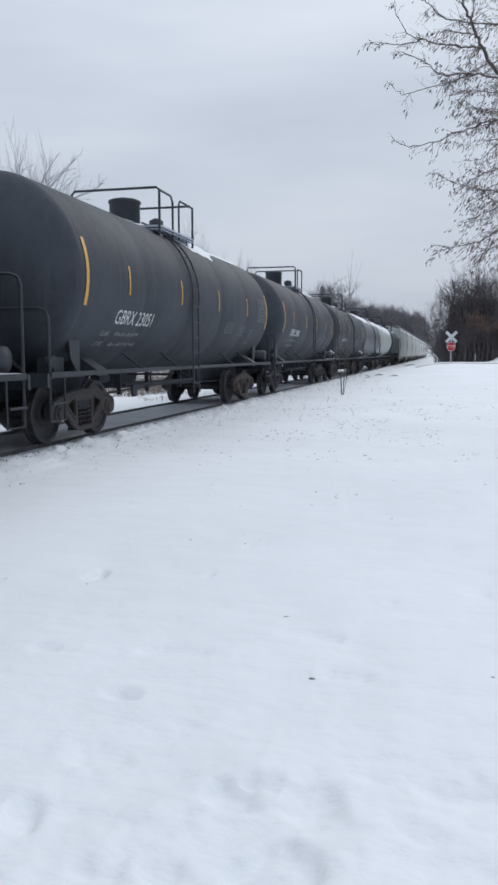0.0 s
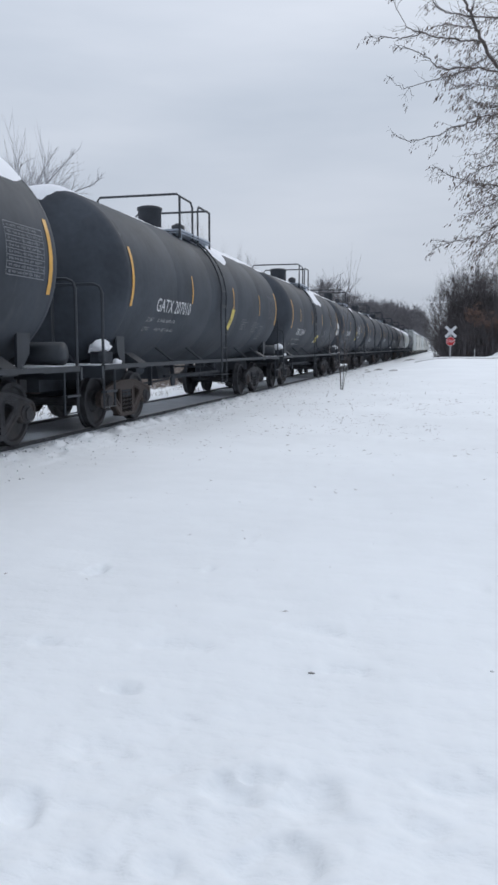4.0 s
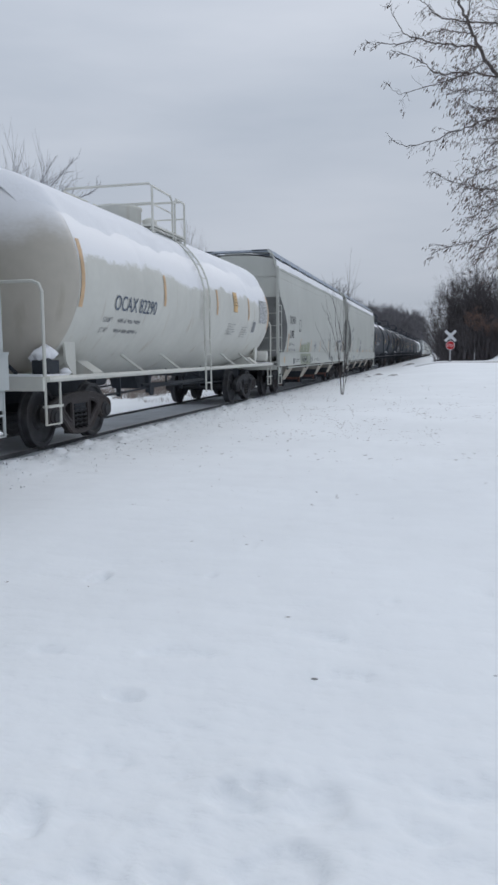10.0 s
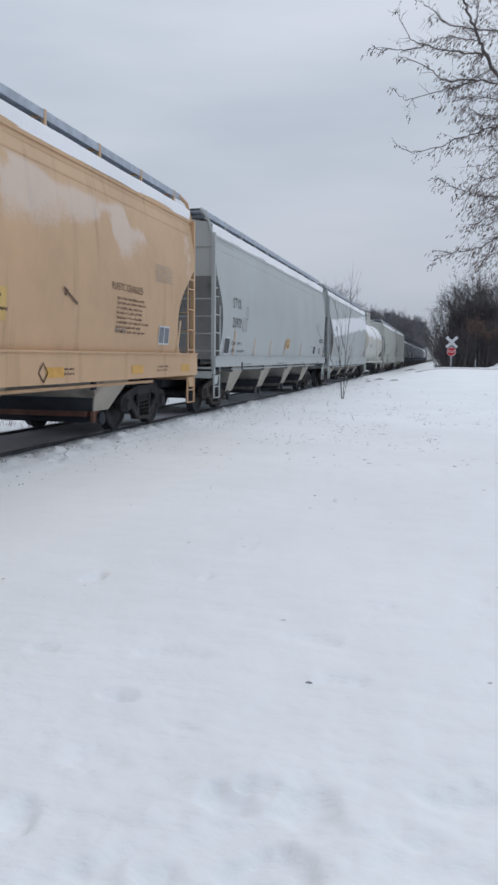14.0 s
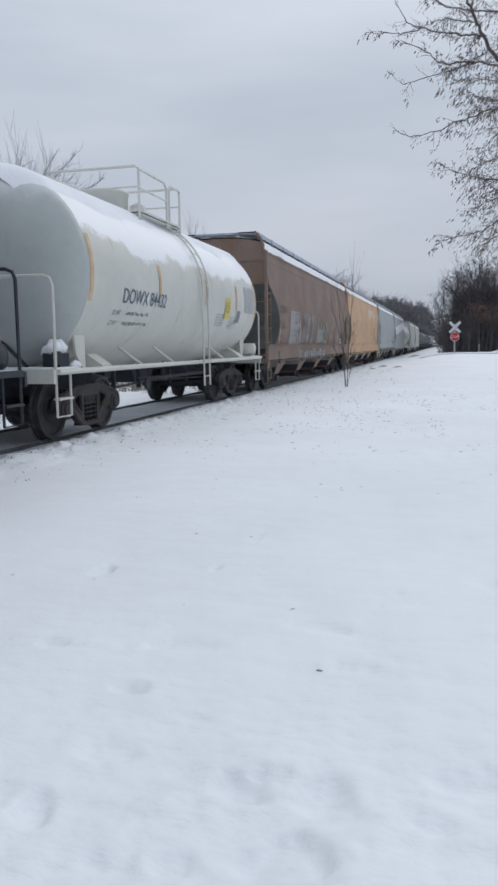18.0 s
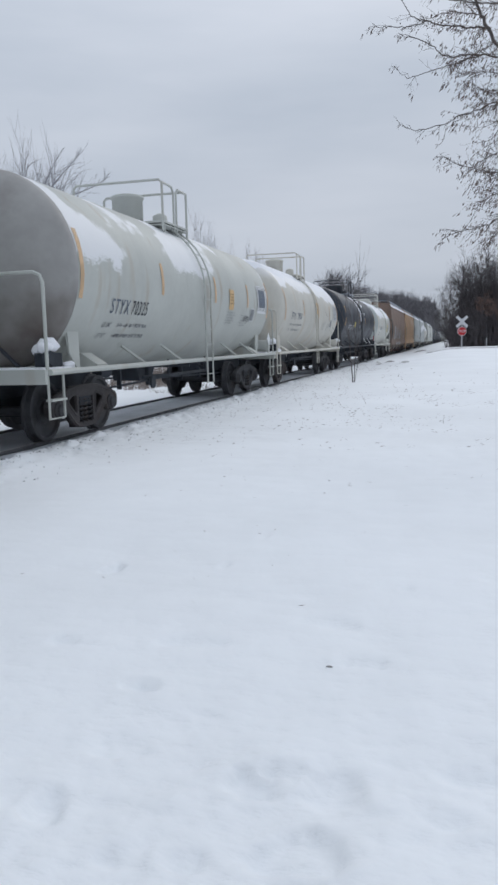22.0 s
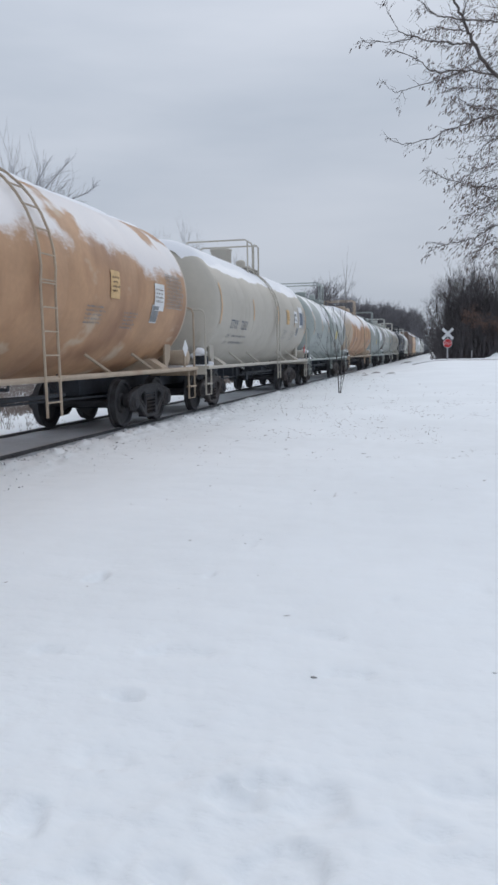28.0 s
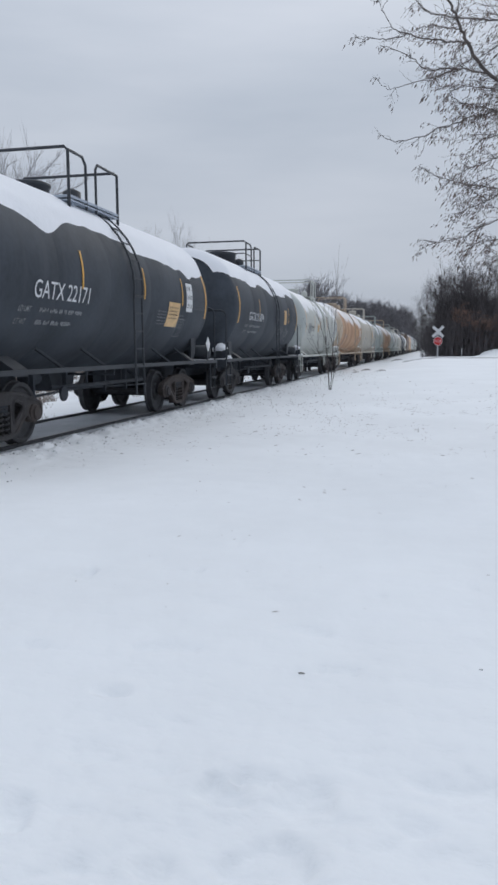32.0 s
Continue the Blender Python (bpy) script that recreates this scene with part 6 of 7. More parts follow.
add_hopper("cool grey smooth-sided covered hopper car", -122.26, -139.31, HOPPER_COOL, "STYX", "20909", seed=10, stripes=(-0.82, -0.56, -0.317, -0.055, 0.3, 0.89), cut=0.45, mark_off=1.3, sill=(1.12, 1.38), stripe_z=1.40, extra=print_polycarb)
add_hopper("faded yellow covered hopper car with rust spots", -140.69, -159.25, HOPPER_YELLOW, "DOWX", "68187", seed=11, coat=snowed(HOPPER_YELLOW, 3.0, 0.4, 0.45, 0.30, 0.56, 3.7), lying=None, ink=BROWN_INK, extra=print_yellow)
add_hopper("rust-brown covered hopper car with graffiti", -159.76, -178.59, HOPPER_BROWN, "DOWX", "22085", ink=OLD_MARK, cut=1.45, seed=12, extra=mural, detail=False)
add_tank("short white tank car with a wide top platform and snow", -180.05, -190.39, TANK_WHITE, "DOWX", "84432", plat=(-1.7, 0.6), heads=snowed(TANK_GREY, 3.5, 0.6, 0.3, 0.6), mark_z=2.13, style="pipe", snow=0.7, coat=snowed(TANK_WHITE, 3.0, 0.15, 0.3), rails=2, seed=13, ink=BLUE_INK, dome=0.72, ladder_at=0.35, cards=((YELLOW_CARD, 0.42, 2.05, 0.42, 0.5, 0.0),))
add_tank("long black tank car with snow on its ladder", -193.09, -207.33, TANK_JET, "GATX", "223983", hazard=RED_PAINT, plat=(-1.7, 0.5), mark_z=1.98, ladder_at=-0.72, stripes=(0.405, 0.607, 0.794), prints=(0.136, 0.38), snow=0.5, manway=(0.48, 0.42, 0.8), seed=14, extra=print_fra, cards=((YELLOW_CARD, -0.48, 2.11, 0.42, 0.26, 0.0),))
add_tank("cream tank car with rusty run marks and snow", -209.95, -221.3, TANK_CREAM, "STYX", "70378", r=1.45, mark_z=2.14, style="pipe", snow=0.7, coat=snowed(TANK_CREAM, 3.15, 0.12, 0.4, 0.85), heads=snowed(TANK_CREAM, 3.3, 0.5, 0.3, 0.6), seed=15, ink=BLUE_INK, cards=((PEACH_CARD, 0.0, 2.45, 0.42, 0.45, 0.0),))
add_tank("pale cream latex tank car with patchy snow", -223.65, -235.35, TANK_PALE, "STYX", "70325", r=1.45, hazard=WHITE_CARD, style="pipe", patchy=0.62, coat=snowed(TANK_PALE, 2.75, 0.14, 0.5, 0.75, 0.49), seed=16, mark_z=1.9, mark_off=1.1, ink=DARK_INK, heads=HEAD_GRIME, extra=print_latex, cards=((PEACH_CARD, 0.32, 2.2, 0.38, 0.48, 0.0),))
add_tank("green-grey tank car with large snow patches", -238.58, -249.97, TANK_GREEN_GREY, "STYX", "70166", r=1.45, style="pipe", patchy=0.42, manway=(0.26, 0.28), ladder_at=-0.65, stripes=(0.23, 0.49), prints=(0.16, -0.35), extra=snow_on_green, seed=17, mark_z=1.88, mark_off=0.8, ink=DARK_INK, cards=((YELLOW_CARD, -0.345, 1.95, 0.56, 0.40, 0.07),))
add_tank("tank car stained orange with rust, grey ends", -252.29, -265.1, TANK_ORANGE, "STYX", "72585", style="pipe", snow=0.62, manway=(0.42, 0.3), coat=snowed(TANK_ORANGE, 2.95, 0.35, 0.5, 0.85, 0.38), seed=18, ink=BLUE_INK, heads=snowed(TANK_TAN, 2.9, 0.9, 0.3, 0.8), ladder_at=0.6, cards=((PEACH_CARD, 0.45, 2.35, 0.38, 0.45, 0.0),))
add_tank("green-grey tank car with a dusting of snow", -268.33, -279.7, TANK_GREEN_GREY, "STYX", "70133", r=1.45, style="pipe", patchy=0.5, manway=(0.26, 0.28), coat=snowed(TANK_GREEN_GREY, 2.65, 0.30, 0.55, 0.80, 0.43), ladder_at=-0.85, stripes=(0.206, 0.379), prints=(0.05, 0.3), seed=19, mark_off=0.85, mark_z=1.95, ink=DARK_INK, cards=((YELLOW_CARD, 0.255, 2.05, 0.45, 0.40, 0.0),))
add_tank("beige tank car under a cap of snow", -282.18, -294.4, TANK_BEIGE, "STYX", "72512", hazard=RED_PAINT, style="pipe", snow=0.72, coat=snowed(TANK_BEIGE, 3.45, 0.06, 0.14), seed=20, ink=BLUE_INK, ladder_at=0.5, extra=print_panel, cards=((PEACH_CARD, 0.36, 2.35, 0.5, 0.5, 0.0),))
add_tank("tank car stained orange with rust and snow on top", -297.03, -310.2, TANK_ORANGE, "STYX", "72600", hazard=WHITE_CARD, style="pipe", snow=0.55, manway=(0.42, 0.3), coat=snowed(TANK_ORANGE, 3.0, 0.35, 0.5, 0.8, 0.4), seed=21, ink=BLUE_INK, heads=snowed(TANK_TAN, 2.9, 0.9, 0.3, 0.8), ladder_at=0.6, cards=((PEACH_CARD, 0.42, 2.3, 0.36, 0.45, 0.0), (WHITE_CARD, 0.72, 2.2, 0.5, 0.5, 0.0)))
add_tank("white tank car with yellow stripes and light snow", -312.8, -324.25, TANK_PALE, "STYX", "70302", r=1.45, style="pipe", snow=0.55, coat=snowed(TANK_PALE, 2.95, 0.2, 0.45, 0.85, 0.39), manway=(0.26, 0.28), mark_z=2.15, mark_off=0.78, ladder_at=-0.4, stripes=(0.222, 0.377, 0.585), prints=(0.25, 0.27), extra=mark_backing, heads=snowed(TANK_GREY, 3.5, 0.5, 0.3, 0.5), seed=22, ink=DARK_INK, cards=((PEACH_CARD, -0.386, 2.15, 0.5, 0.36, 0.0),))
add_tank("short black tank car with a thick white snow cap", -326.92, -336.51, TANK_BLACK, "GATX", "211874", plat=(-1.5, 0.6), rails=2, mark_z=2.22, snow=0.98, seed=23, dome=0.62, ladder_at=0.55, cards=((PEACH_CARD, 0.42, 2.25, 0.46, 0.5, 0.0),))
add_tank("black tank car with snow cap and orange placard", -339.43, -348.9, TANK_BLACK, "GATX", "22171", r=1.43, hazard=WHITE_CARD, plat=(-1.4, 0.6), mark_z=2.1, mark_off=0.88, snow=1.02, seed=24, dome=0.4, manway=(0.34, 0.2), ladder_at=0.1, extra=print_sodium, cards=((PEACH_CARD, 0.42, 1.85, 0.72, 0.5, 0.0),))


# ---- crossing sign ----
SIGN_AT = (0.62, 67.2)
zs = ground_height(*SIGN_AT)
sign = thing("crossing_sign", "white crossbuck above a red stop sign on a grey post", "road sign", at=pose(SIGN_AT[0], SIGN_AT[1], 0, 0, 0, 4))
part("post", Geo().box(-0.05, 0.05, -0.04, 0.04, zs - 0.3, 3.0), GALVANISED, sign)
for k, a in enumerate((45, -45)):
    c, s = math.cos(radians(a)), math.sin(radians(a))
    out = [(u * c - v * s, 2.74 + u * s + v * c) for u, v in ((-0.61, -0.115), (0.61, -0.115), (0.61, 0.115), (-0.61, 0.115))]
    part("crossbuck_blade", Geo().extrude(out, "y", -0.075 - 0.02 * k, -0.06 - 0.02 * k), SIGN_WHITE, sign)
oct_pts = [(0.395 * math.cos(radians(22.5 + 45 * i)), 1.95 + 0.395 * math.sin(radians(22.5 + 45 * i))) for i in range(8)]
plate = part("stop_plate", Geo().extrude(oct_pts, "y", -0.07, -0.05), SIGN_WHITE, sign)
oct_in = [(0.36 * math.cos(radians(22.5 + 45 * i)), 1.95 + 0.36 * math.sin(radians(22.5 + 45 * i))) for i in range(8)]
part("red_face", Geo().extrude(oct_in, "y", -0.078, -0.071), SIGN_RED, plate)
pts, faces = text_mesh("STOP", 0.30, 0.0, 0.85)
w = max(p[0] for p in pts)
part("lettering", Geo().add([(u - w / 2, -0.083, 1.85 + v) for u, v in pts], faces), SIGN_WHITE, plate)
marker = part("marker_post", Geo().box(-0.03, 0.03, -0.03, 0.03, 0, 0.8), GALVANISED, None, at=pose(2.9, 75, ground_height(2.9, 75)))
tagged(marker, "small white marker post by the road", "post")


# ---- trees ----
def grow(geo, rng, start, way, length, radius, level, sides=4, bend=0.35, fork=(3, 5), up=0.15, tips=None, spread=55, shrink=0.62, thin=0.5):
    """A limb with side limbs; tips collects the ends of the finest twigs."""
    p, d = Vector(start), Vector(way).normalized()
    n = 5 if level > 1 else 3
    pts = [p.copy()]
    for i in range(n):
        d = (d + Vector((rng.gauss(0, 1), rng.gauss(0, 1), rng.gauss(0, 1))) * bend * 0.35 + Vector((0, 0, up * 0.4))).normalized()
        p = p + d * length / n
        pts.append(p.copy())
    geo.tube(pts, radius, sides if level > 1 else 3, radius * 0.45)
    if level == 0:
        if tips is not None:
            tips.append((pts[-1], d))
        return
    for i in range(rng.randint(*fork)):
        k = rng.uniform(0.3, 1.0)
        j = min(n - 1, int(k * n))
        q = pts[j].lerp(pts[j + 1], k * n - j) if k < 1 else pts[-1]
        axis = Vector((rng.gauss(0, 1), rng.gauss(0, 1), rng.gauss(0, 1))).normalized()
        turned = (Matrix.Rotation(radians(rng.uniform(0.5, 1.0) * spread), 3, axis) @ d).normalized()
        grow(geo, rng, q, turned, length * rng.uniform(0.45, 0.8) * (shrink / 0.62), radius * rng.uniform(thin - 0.1, thin + 0.1), level - 1, sides, bend, fork, up, tips, spread, shrink, thin)


def bare_tree(seed, height, levels=4, fork=(4, 6), radius=0.14, spread=52, trunk_mat=None, lean=(0, 0, 1), stems=1, up=0.2, twig=None, thin=0.5):
    rng = random.Random(seed)
    tree = thing("bare_tree", "leafless tree with fine dark twigs against the sky", "tree", "bare trees by the railway")
    for k in range(stems):
        trunk = Geo()
        way = Vector(lean) + Vector((rng.uniform(-0.25, 0.25), rng.uniform(-0.25, 0.25), 0)) * (1 if stems > 1 else 0.3)
        pts = [Vector((0, 0, -0.4)), Vector((0, 0, 0.5)) + way * 0.3]
        for i in range(4):
            pts.append(pts[-1] + (way.normalized() + Vector((rng.gauss(0, 0.1), rng.gauss(0, 0.1), 0))) * height * 0.16)
        trunk.tube(pts, radius, 7, radius * 0.5)
        part("trunk", trunk, trunk_mat or BARK, tree)
        crown = Geo()
        for i in range(2, len(pts)):
            for j in range(2):
                a = rng.uniform(0, 6.28)
                d = Vector((math.cos(a), math.sin(a), rng.uniform(0.4, 1.2)))
                grow(crown, rng, pts[i], d, height * rng.uniform(0.26, 0.40), radius * 0.42, levels - 1, 4, 0.35, fork, up, None, spread, 0.62, thin)
        grow(crown, rng, pts[-1], way, height * 0.36, radius * 0.5, levels - 1, 4, 0.3, fork, up, None, spread, 0.62, thin)
        part("crown", crown, twig or trunk_mat or BARK, tree)
    return tree


def place(tree, x, y, scale=1.0, turn=0.0, first=False, squash=1.0):
    m = pose(x, y, ground_height(x, y), 0, 0, turn) @ Matrix.Diagonal((scale * squash, scale * squash, scale, 1))
    if first:
        tree.matrix_basis = m
        return tree
    return copy_thing(tree, m)


def place_top(tree, x, y, top, turn=0.0, first=False, wide=1.0):
    """Stands a tree so that its highest twig reaches a given height."""
    tall = max(v.co.z for c in tree.children for v in c.data.vertices)
    k = (top - ground_height(x, y)) / tall
    return place(tree, x, y, k, turn, first, wide)


# single trees behind the track
t1 = bare_tree(11, 11.0, 4, (3, 4), 0.12, 40, HAZE_PALE_TWIG, lean=(0.5, 0.1, 1), stems=2, up=0.12, thin=0.54)
place_top(t1, -22.3, 31, 12.2, 20, True)
place_top(t1, -20.5, 32, 13.6, 340)
place_top(t1, -20.4, 31, 12.9, 300)
place_top(t1, -22.6, 33, 14.2, 10)
leaner = thing("bare_tree", "leafless tree leaning out over the railway", "tree", "bare trees by the railway")
r5 = random.Random(19)
part("trunk", Geo().tube([(-21.2, 31, -0.5), (-20.6, 31, 2.4), (-19.4, 31.1, 5.2), (-17.9, 31, 7.2)], 0.13, 7, 0.075), HAZE_PALE_TWIG, leaner)
for limb in ([(-17.9, 31, 7.2), (-16.8, 31, 8.4), (-16.0, 31, 9.1), (-15.5, 31.1, 9.6)], [(-17.9, 31, 7.2), (-16.8, 30.9, 7.6), (-15.5, 31, 8.0), (-14.8, 31, 8.2), (-14.3, 31, 8.45)],
             [(-18.9, 31, 6.2), (-18.4, 31.2, 8.2), (-18.0, 31.1, 9.4)], [(-17.9, 31, 7.2), (-17.2, 31.3, 8.8), (-16.6, 31.4, 9.8)]):
    g = Geo()
    g.tube(limb, 0.045, 5, 0.01)
    for p, q in zip(limb, limb[1:]):
        for k in range(7):
            grow(g, r5, Vector(p).lerp(Vector(q), r5.random()), (Vector(q) - Vector(p)).normalized() + Vector((r5.gauss(0.1, 0.4), r5.gauss(0, 0.4), r5.gauss(0.3, 0.35))), r5.uniform(0.25, 0.6), 0.011, 1, 3, 0.4, (2, 4), 0.1, None, 40)
    part("limb", g, HAZE_PALE_TWIG, leaner)
t3 = bare_tree(13, 11.0, 4, (4, 5), 0.11, 46, HAZE_PALE_TWIG, stems=2, up=0.3, thin=0.55)
place_top(t3, -29.2, 80, 16.8, 0, True, wide=0.8)
place_top(t3, -21.6, 86, 12.8, 130, wide=0.8)
place_top(t3, -26.2, 82, 13.4, 60, wide=0.8)
t4 = bare_tree(16, 11.0, 4, (5, 6), 0.16, 46, FAR_HAZE_TWIG, stems=3, up=0.25, thin=0.6)
place_top(t4, -21.8, 150, 15.9, 60, True, wide=1.25)
place_top(t4, -24.0, 158, 13.0, 200)
place_top(t4, -20.4, 170, 14.0, 300)
place_top(t4, -19.0, 178, 13.0, 20)
place_top(t4, -16.5, 188, 13.4, 100)
place_top(t4, -15.0, 196, 13.8, 170)
place_top(t4, -18.0, 205, 13.6, 230)

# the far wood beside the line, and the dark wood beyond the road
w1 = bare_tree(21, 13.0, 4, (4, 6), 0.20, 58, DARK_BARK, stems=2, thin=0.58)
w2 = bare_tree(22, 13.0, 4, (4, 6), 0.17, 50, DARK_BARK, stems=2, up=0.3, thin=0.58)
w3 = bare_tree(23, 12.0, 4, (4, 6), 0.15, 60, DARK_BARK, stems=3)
w4 = bare_tree(24, 12.0, 4, (5, 6), 0.22, 66, FAR_HAZE_TWIG, stems=2, up=0.1, thin=0.72)
rng = random.Random(77)
place_top(w4, -12.5, 300, 18.0, 10, True)
place_top(w1, 4.4, 100, 14.0, 10, True)
place_top(w2, 7.2, 104, 14.0, 70, True)
place_top(w3, 3.4, 96, 12.0, 30, True)
woods = [w1, w2, w3]
w5 = bare_tree(27, 11.0, 4, (4, 6), 0.13, 46, DARK_BARK, lean=(-0.45, 0, 1), stems=2, up=0.12)
place_top(w5, 2.6, 93, 11.2, 0, True, wide=0.9)
place_top(w2, 1.2, 92, 12.4, 200, wide=1.25)
place_top(w1, 2.6, 95, 13.6, 250, wide=1.1)
place_top(w2, 3.9, 93, 13.6, 20, wide=1.2)
place_top(w1, 5.4, 94, 13.4, 140, wide=1.2)
for i in range(44):
    y = 235 + 190 * rng.random()
    x = -11.8 - 0.095 * y * rng.random() ** 1.2
    k = -x / y
    top = 1.38 + y / 1357 * (82 - 26 * smooth(0.055, 0.03, k) - 22 * smooth(0.09, 0.13, k) + rng.uniform(-10, 3))
    place_top(w4, x, y, top, rng.uniform(0, 360), wide=1.15)
for i in range(46):
    y = 92 + 70 * rng.random() ** 1.4
    k = (y - 92) / 70
    x = 1.3 + 1.5 * k + (16 + 14 * k) * rng.random()
    place_top(woods[i % 3], x, y, (rng.uniform(11.5, 15.0) + 0.045 * (y - 92)) * (0.78 if x < 3 else 1.0), rng.uniform(0, 360))

# thicket under the wood
geo = Geo()
for i in range(2000):
    y = 84 + 34 * rng.random() ** 1.5
    x = rng.uniform(-1.0 + 0.03 * (y - 84), 22)
    h = rng.uniform(0.6, 4.2) * (0.6 if x < 0 else 1.0)
    z = ground_height(x, y)
    w = rng.uniform(0.012, 0.03)
    dx, dy = rng.gauss(0, 0.22) * h, rng.gauss(0, 0.2) * h
    geo.add([(x - w, y, z), (x + w, y, z), (x + dx * 0.5 + w * 0.7, y + dy * 0.5, z + h * 0.6), (x + dx * 0.5 - w * 0.7, y + dy * 0.5, z + h * 0.6), (x + dx, y + dy, z + h)], [(0, 1, 2, 3), (3, 2, 4)])
bushes = []
for k in range(4):
    g = Geo()
    for j in range(6):
        grow(g, rng, (rng.gauss(0, 0.3), rng.gauss(0, 0.3), -0.1), (rng.gauss(0, 0.5), rng.gauss(0, 0.5), 1), rng.uniform(1.4, 2.4), 0.035, 2, 3, 0.4, (5, 7), 0.12, None, 62, 0.7)
    bushes.append(g)
for i in range(240):
    y = 86 + 26 * rng.random() ** 1.4
    x = rng.uniform(-0.5 + 0.04 * (y - 84), 19)
    k = rng.uniform(0.7, 1.7) * (0.7 if x < 0.5 else 1.0)
    a = rng.uniform(0, 6.28)
    c, s, z = math.cos(a) * k, math.sin(a) * k, ground_height(x, y)
    g = bushes[i % 4]
    geo.add([(x + p[0] * c - p[1] * s, y + p[0] * s + p[1] * c, z + p[2] * k) for p in g.v], g.f)
tagged(part("thicket", geo, DARK_BARK), "dense dark leafless brush beyond the road", "brush", kind="stuff")
geo = Geo()
for i in range(420):
    y = 225 + 130 * rng.random()
    x = -11.0 - 30 * rng.random()
    k = rng.uniform(2.0, 4.0)
    a = rng.uniform(0, 6.28)
    c, s, z = math.cos(a) * k, math.sin(a) * k, ground_height(x, y)
    g = bushes[i % 4]
    geo.add([(x + p[0] * c - p[1] * s, y + p[0] * s + p[1] * c, z + p[2] * k) for p in g.v], g.f)
tagged(part("far_thicket", geo, FAR_HAZE_TWIG), "dense dark brush along the far railway cutting", "brush", kind="stuff")

# a tree that kept its rust-brown leaves
oak = thing("oak_tree", "tree holding rust-brown withered leaves at the wood's edge", "tree", at=pose(4.3, 86, ground_height(4.3, 86)))
geo = Geo()
tips = []
r2 = random.Random(31)
geo.tube([(0, 0, -0.3), (0.1, 0, 2), (0.0, 0.1, 4.5)], 0.16, 7, 0.1)
part("trunk", geo, DARK_BARK, oak)
crown = Geo()
for i in range(11):
    a = r2.uniform(0, 6.28)
    grow(crown, r2, (0, 0, 1.2 + 0.4 * i), (math.cos(a), math.sin(a), 0.5), 2.7, 0.06, 3, 4, 0.35, (3, 5), 0.1, tips)
part("crown", crown, DARK_BARK, oak)
leaves = Geo()
for p, d in tips:
    for k in range(7):
        q = p + Vector((r2.gauss(0, 0.22), r2.gauss(0, 0.22), r2.gauss(0, 0.22)))
        u = Vector((r2.gauss(0, 1), r2.gauss(0, 1), r2.gauss(0, 1))).normalized() * 0.10
        v = u.orthogonal().normalized() * 0.06
        leaves.add([q - u, q + v, q + u, q - v], [(0, 1, 2, 3)])
part("leaves", leaves, RUST_LEAF, oak, "withered rust-brown leaves")
place(oak, 4.5, 86, 0.60, 0, True)
place(oak, 7.4, 87, 0.78, 120)
place(oak, 9.4, 90, 0.8, 220)
place(oak, 5.9, 86.5, 0.66, 40)

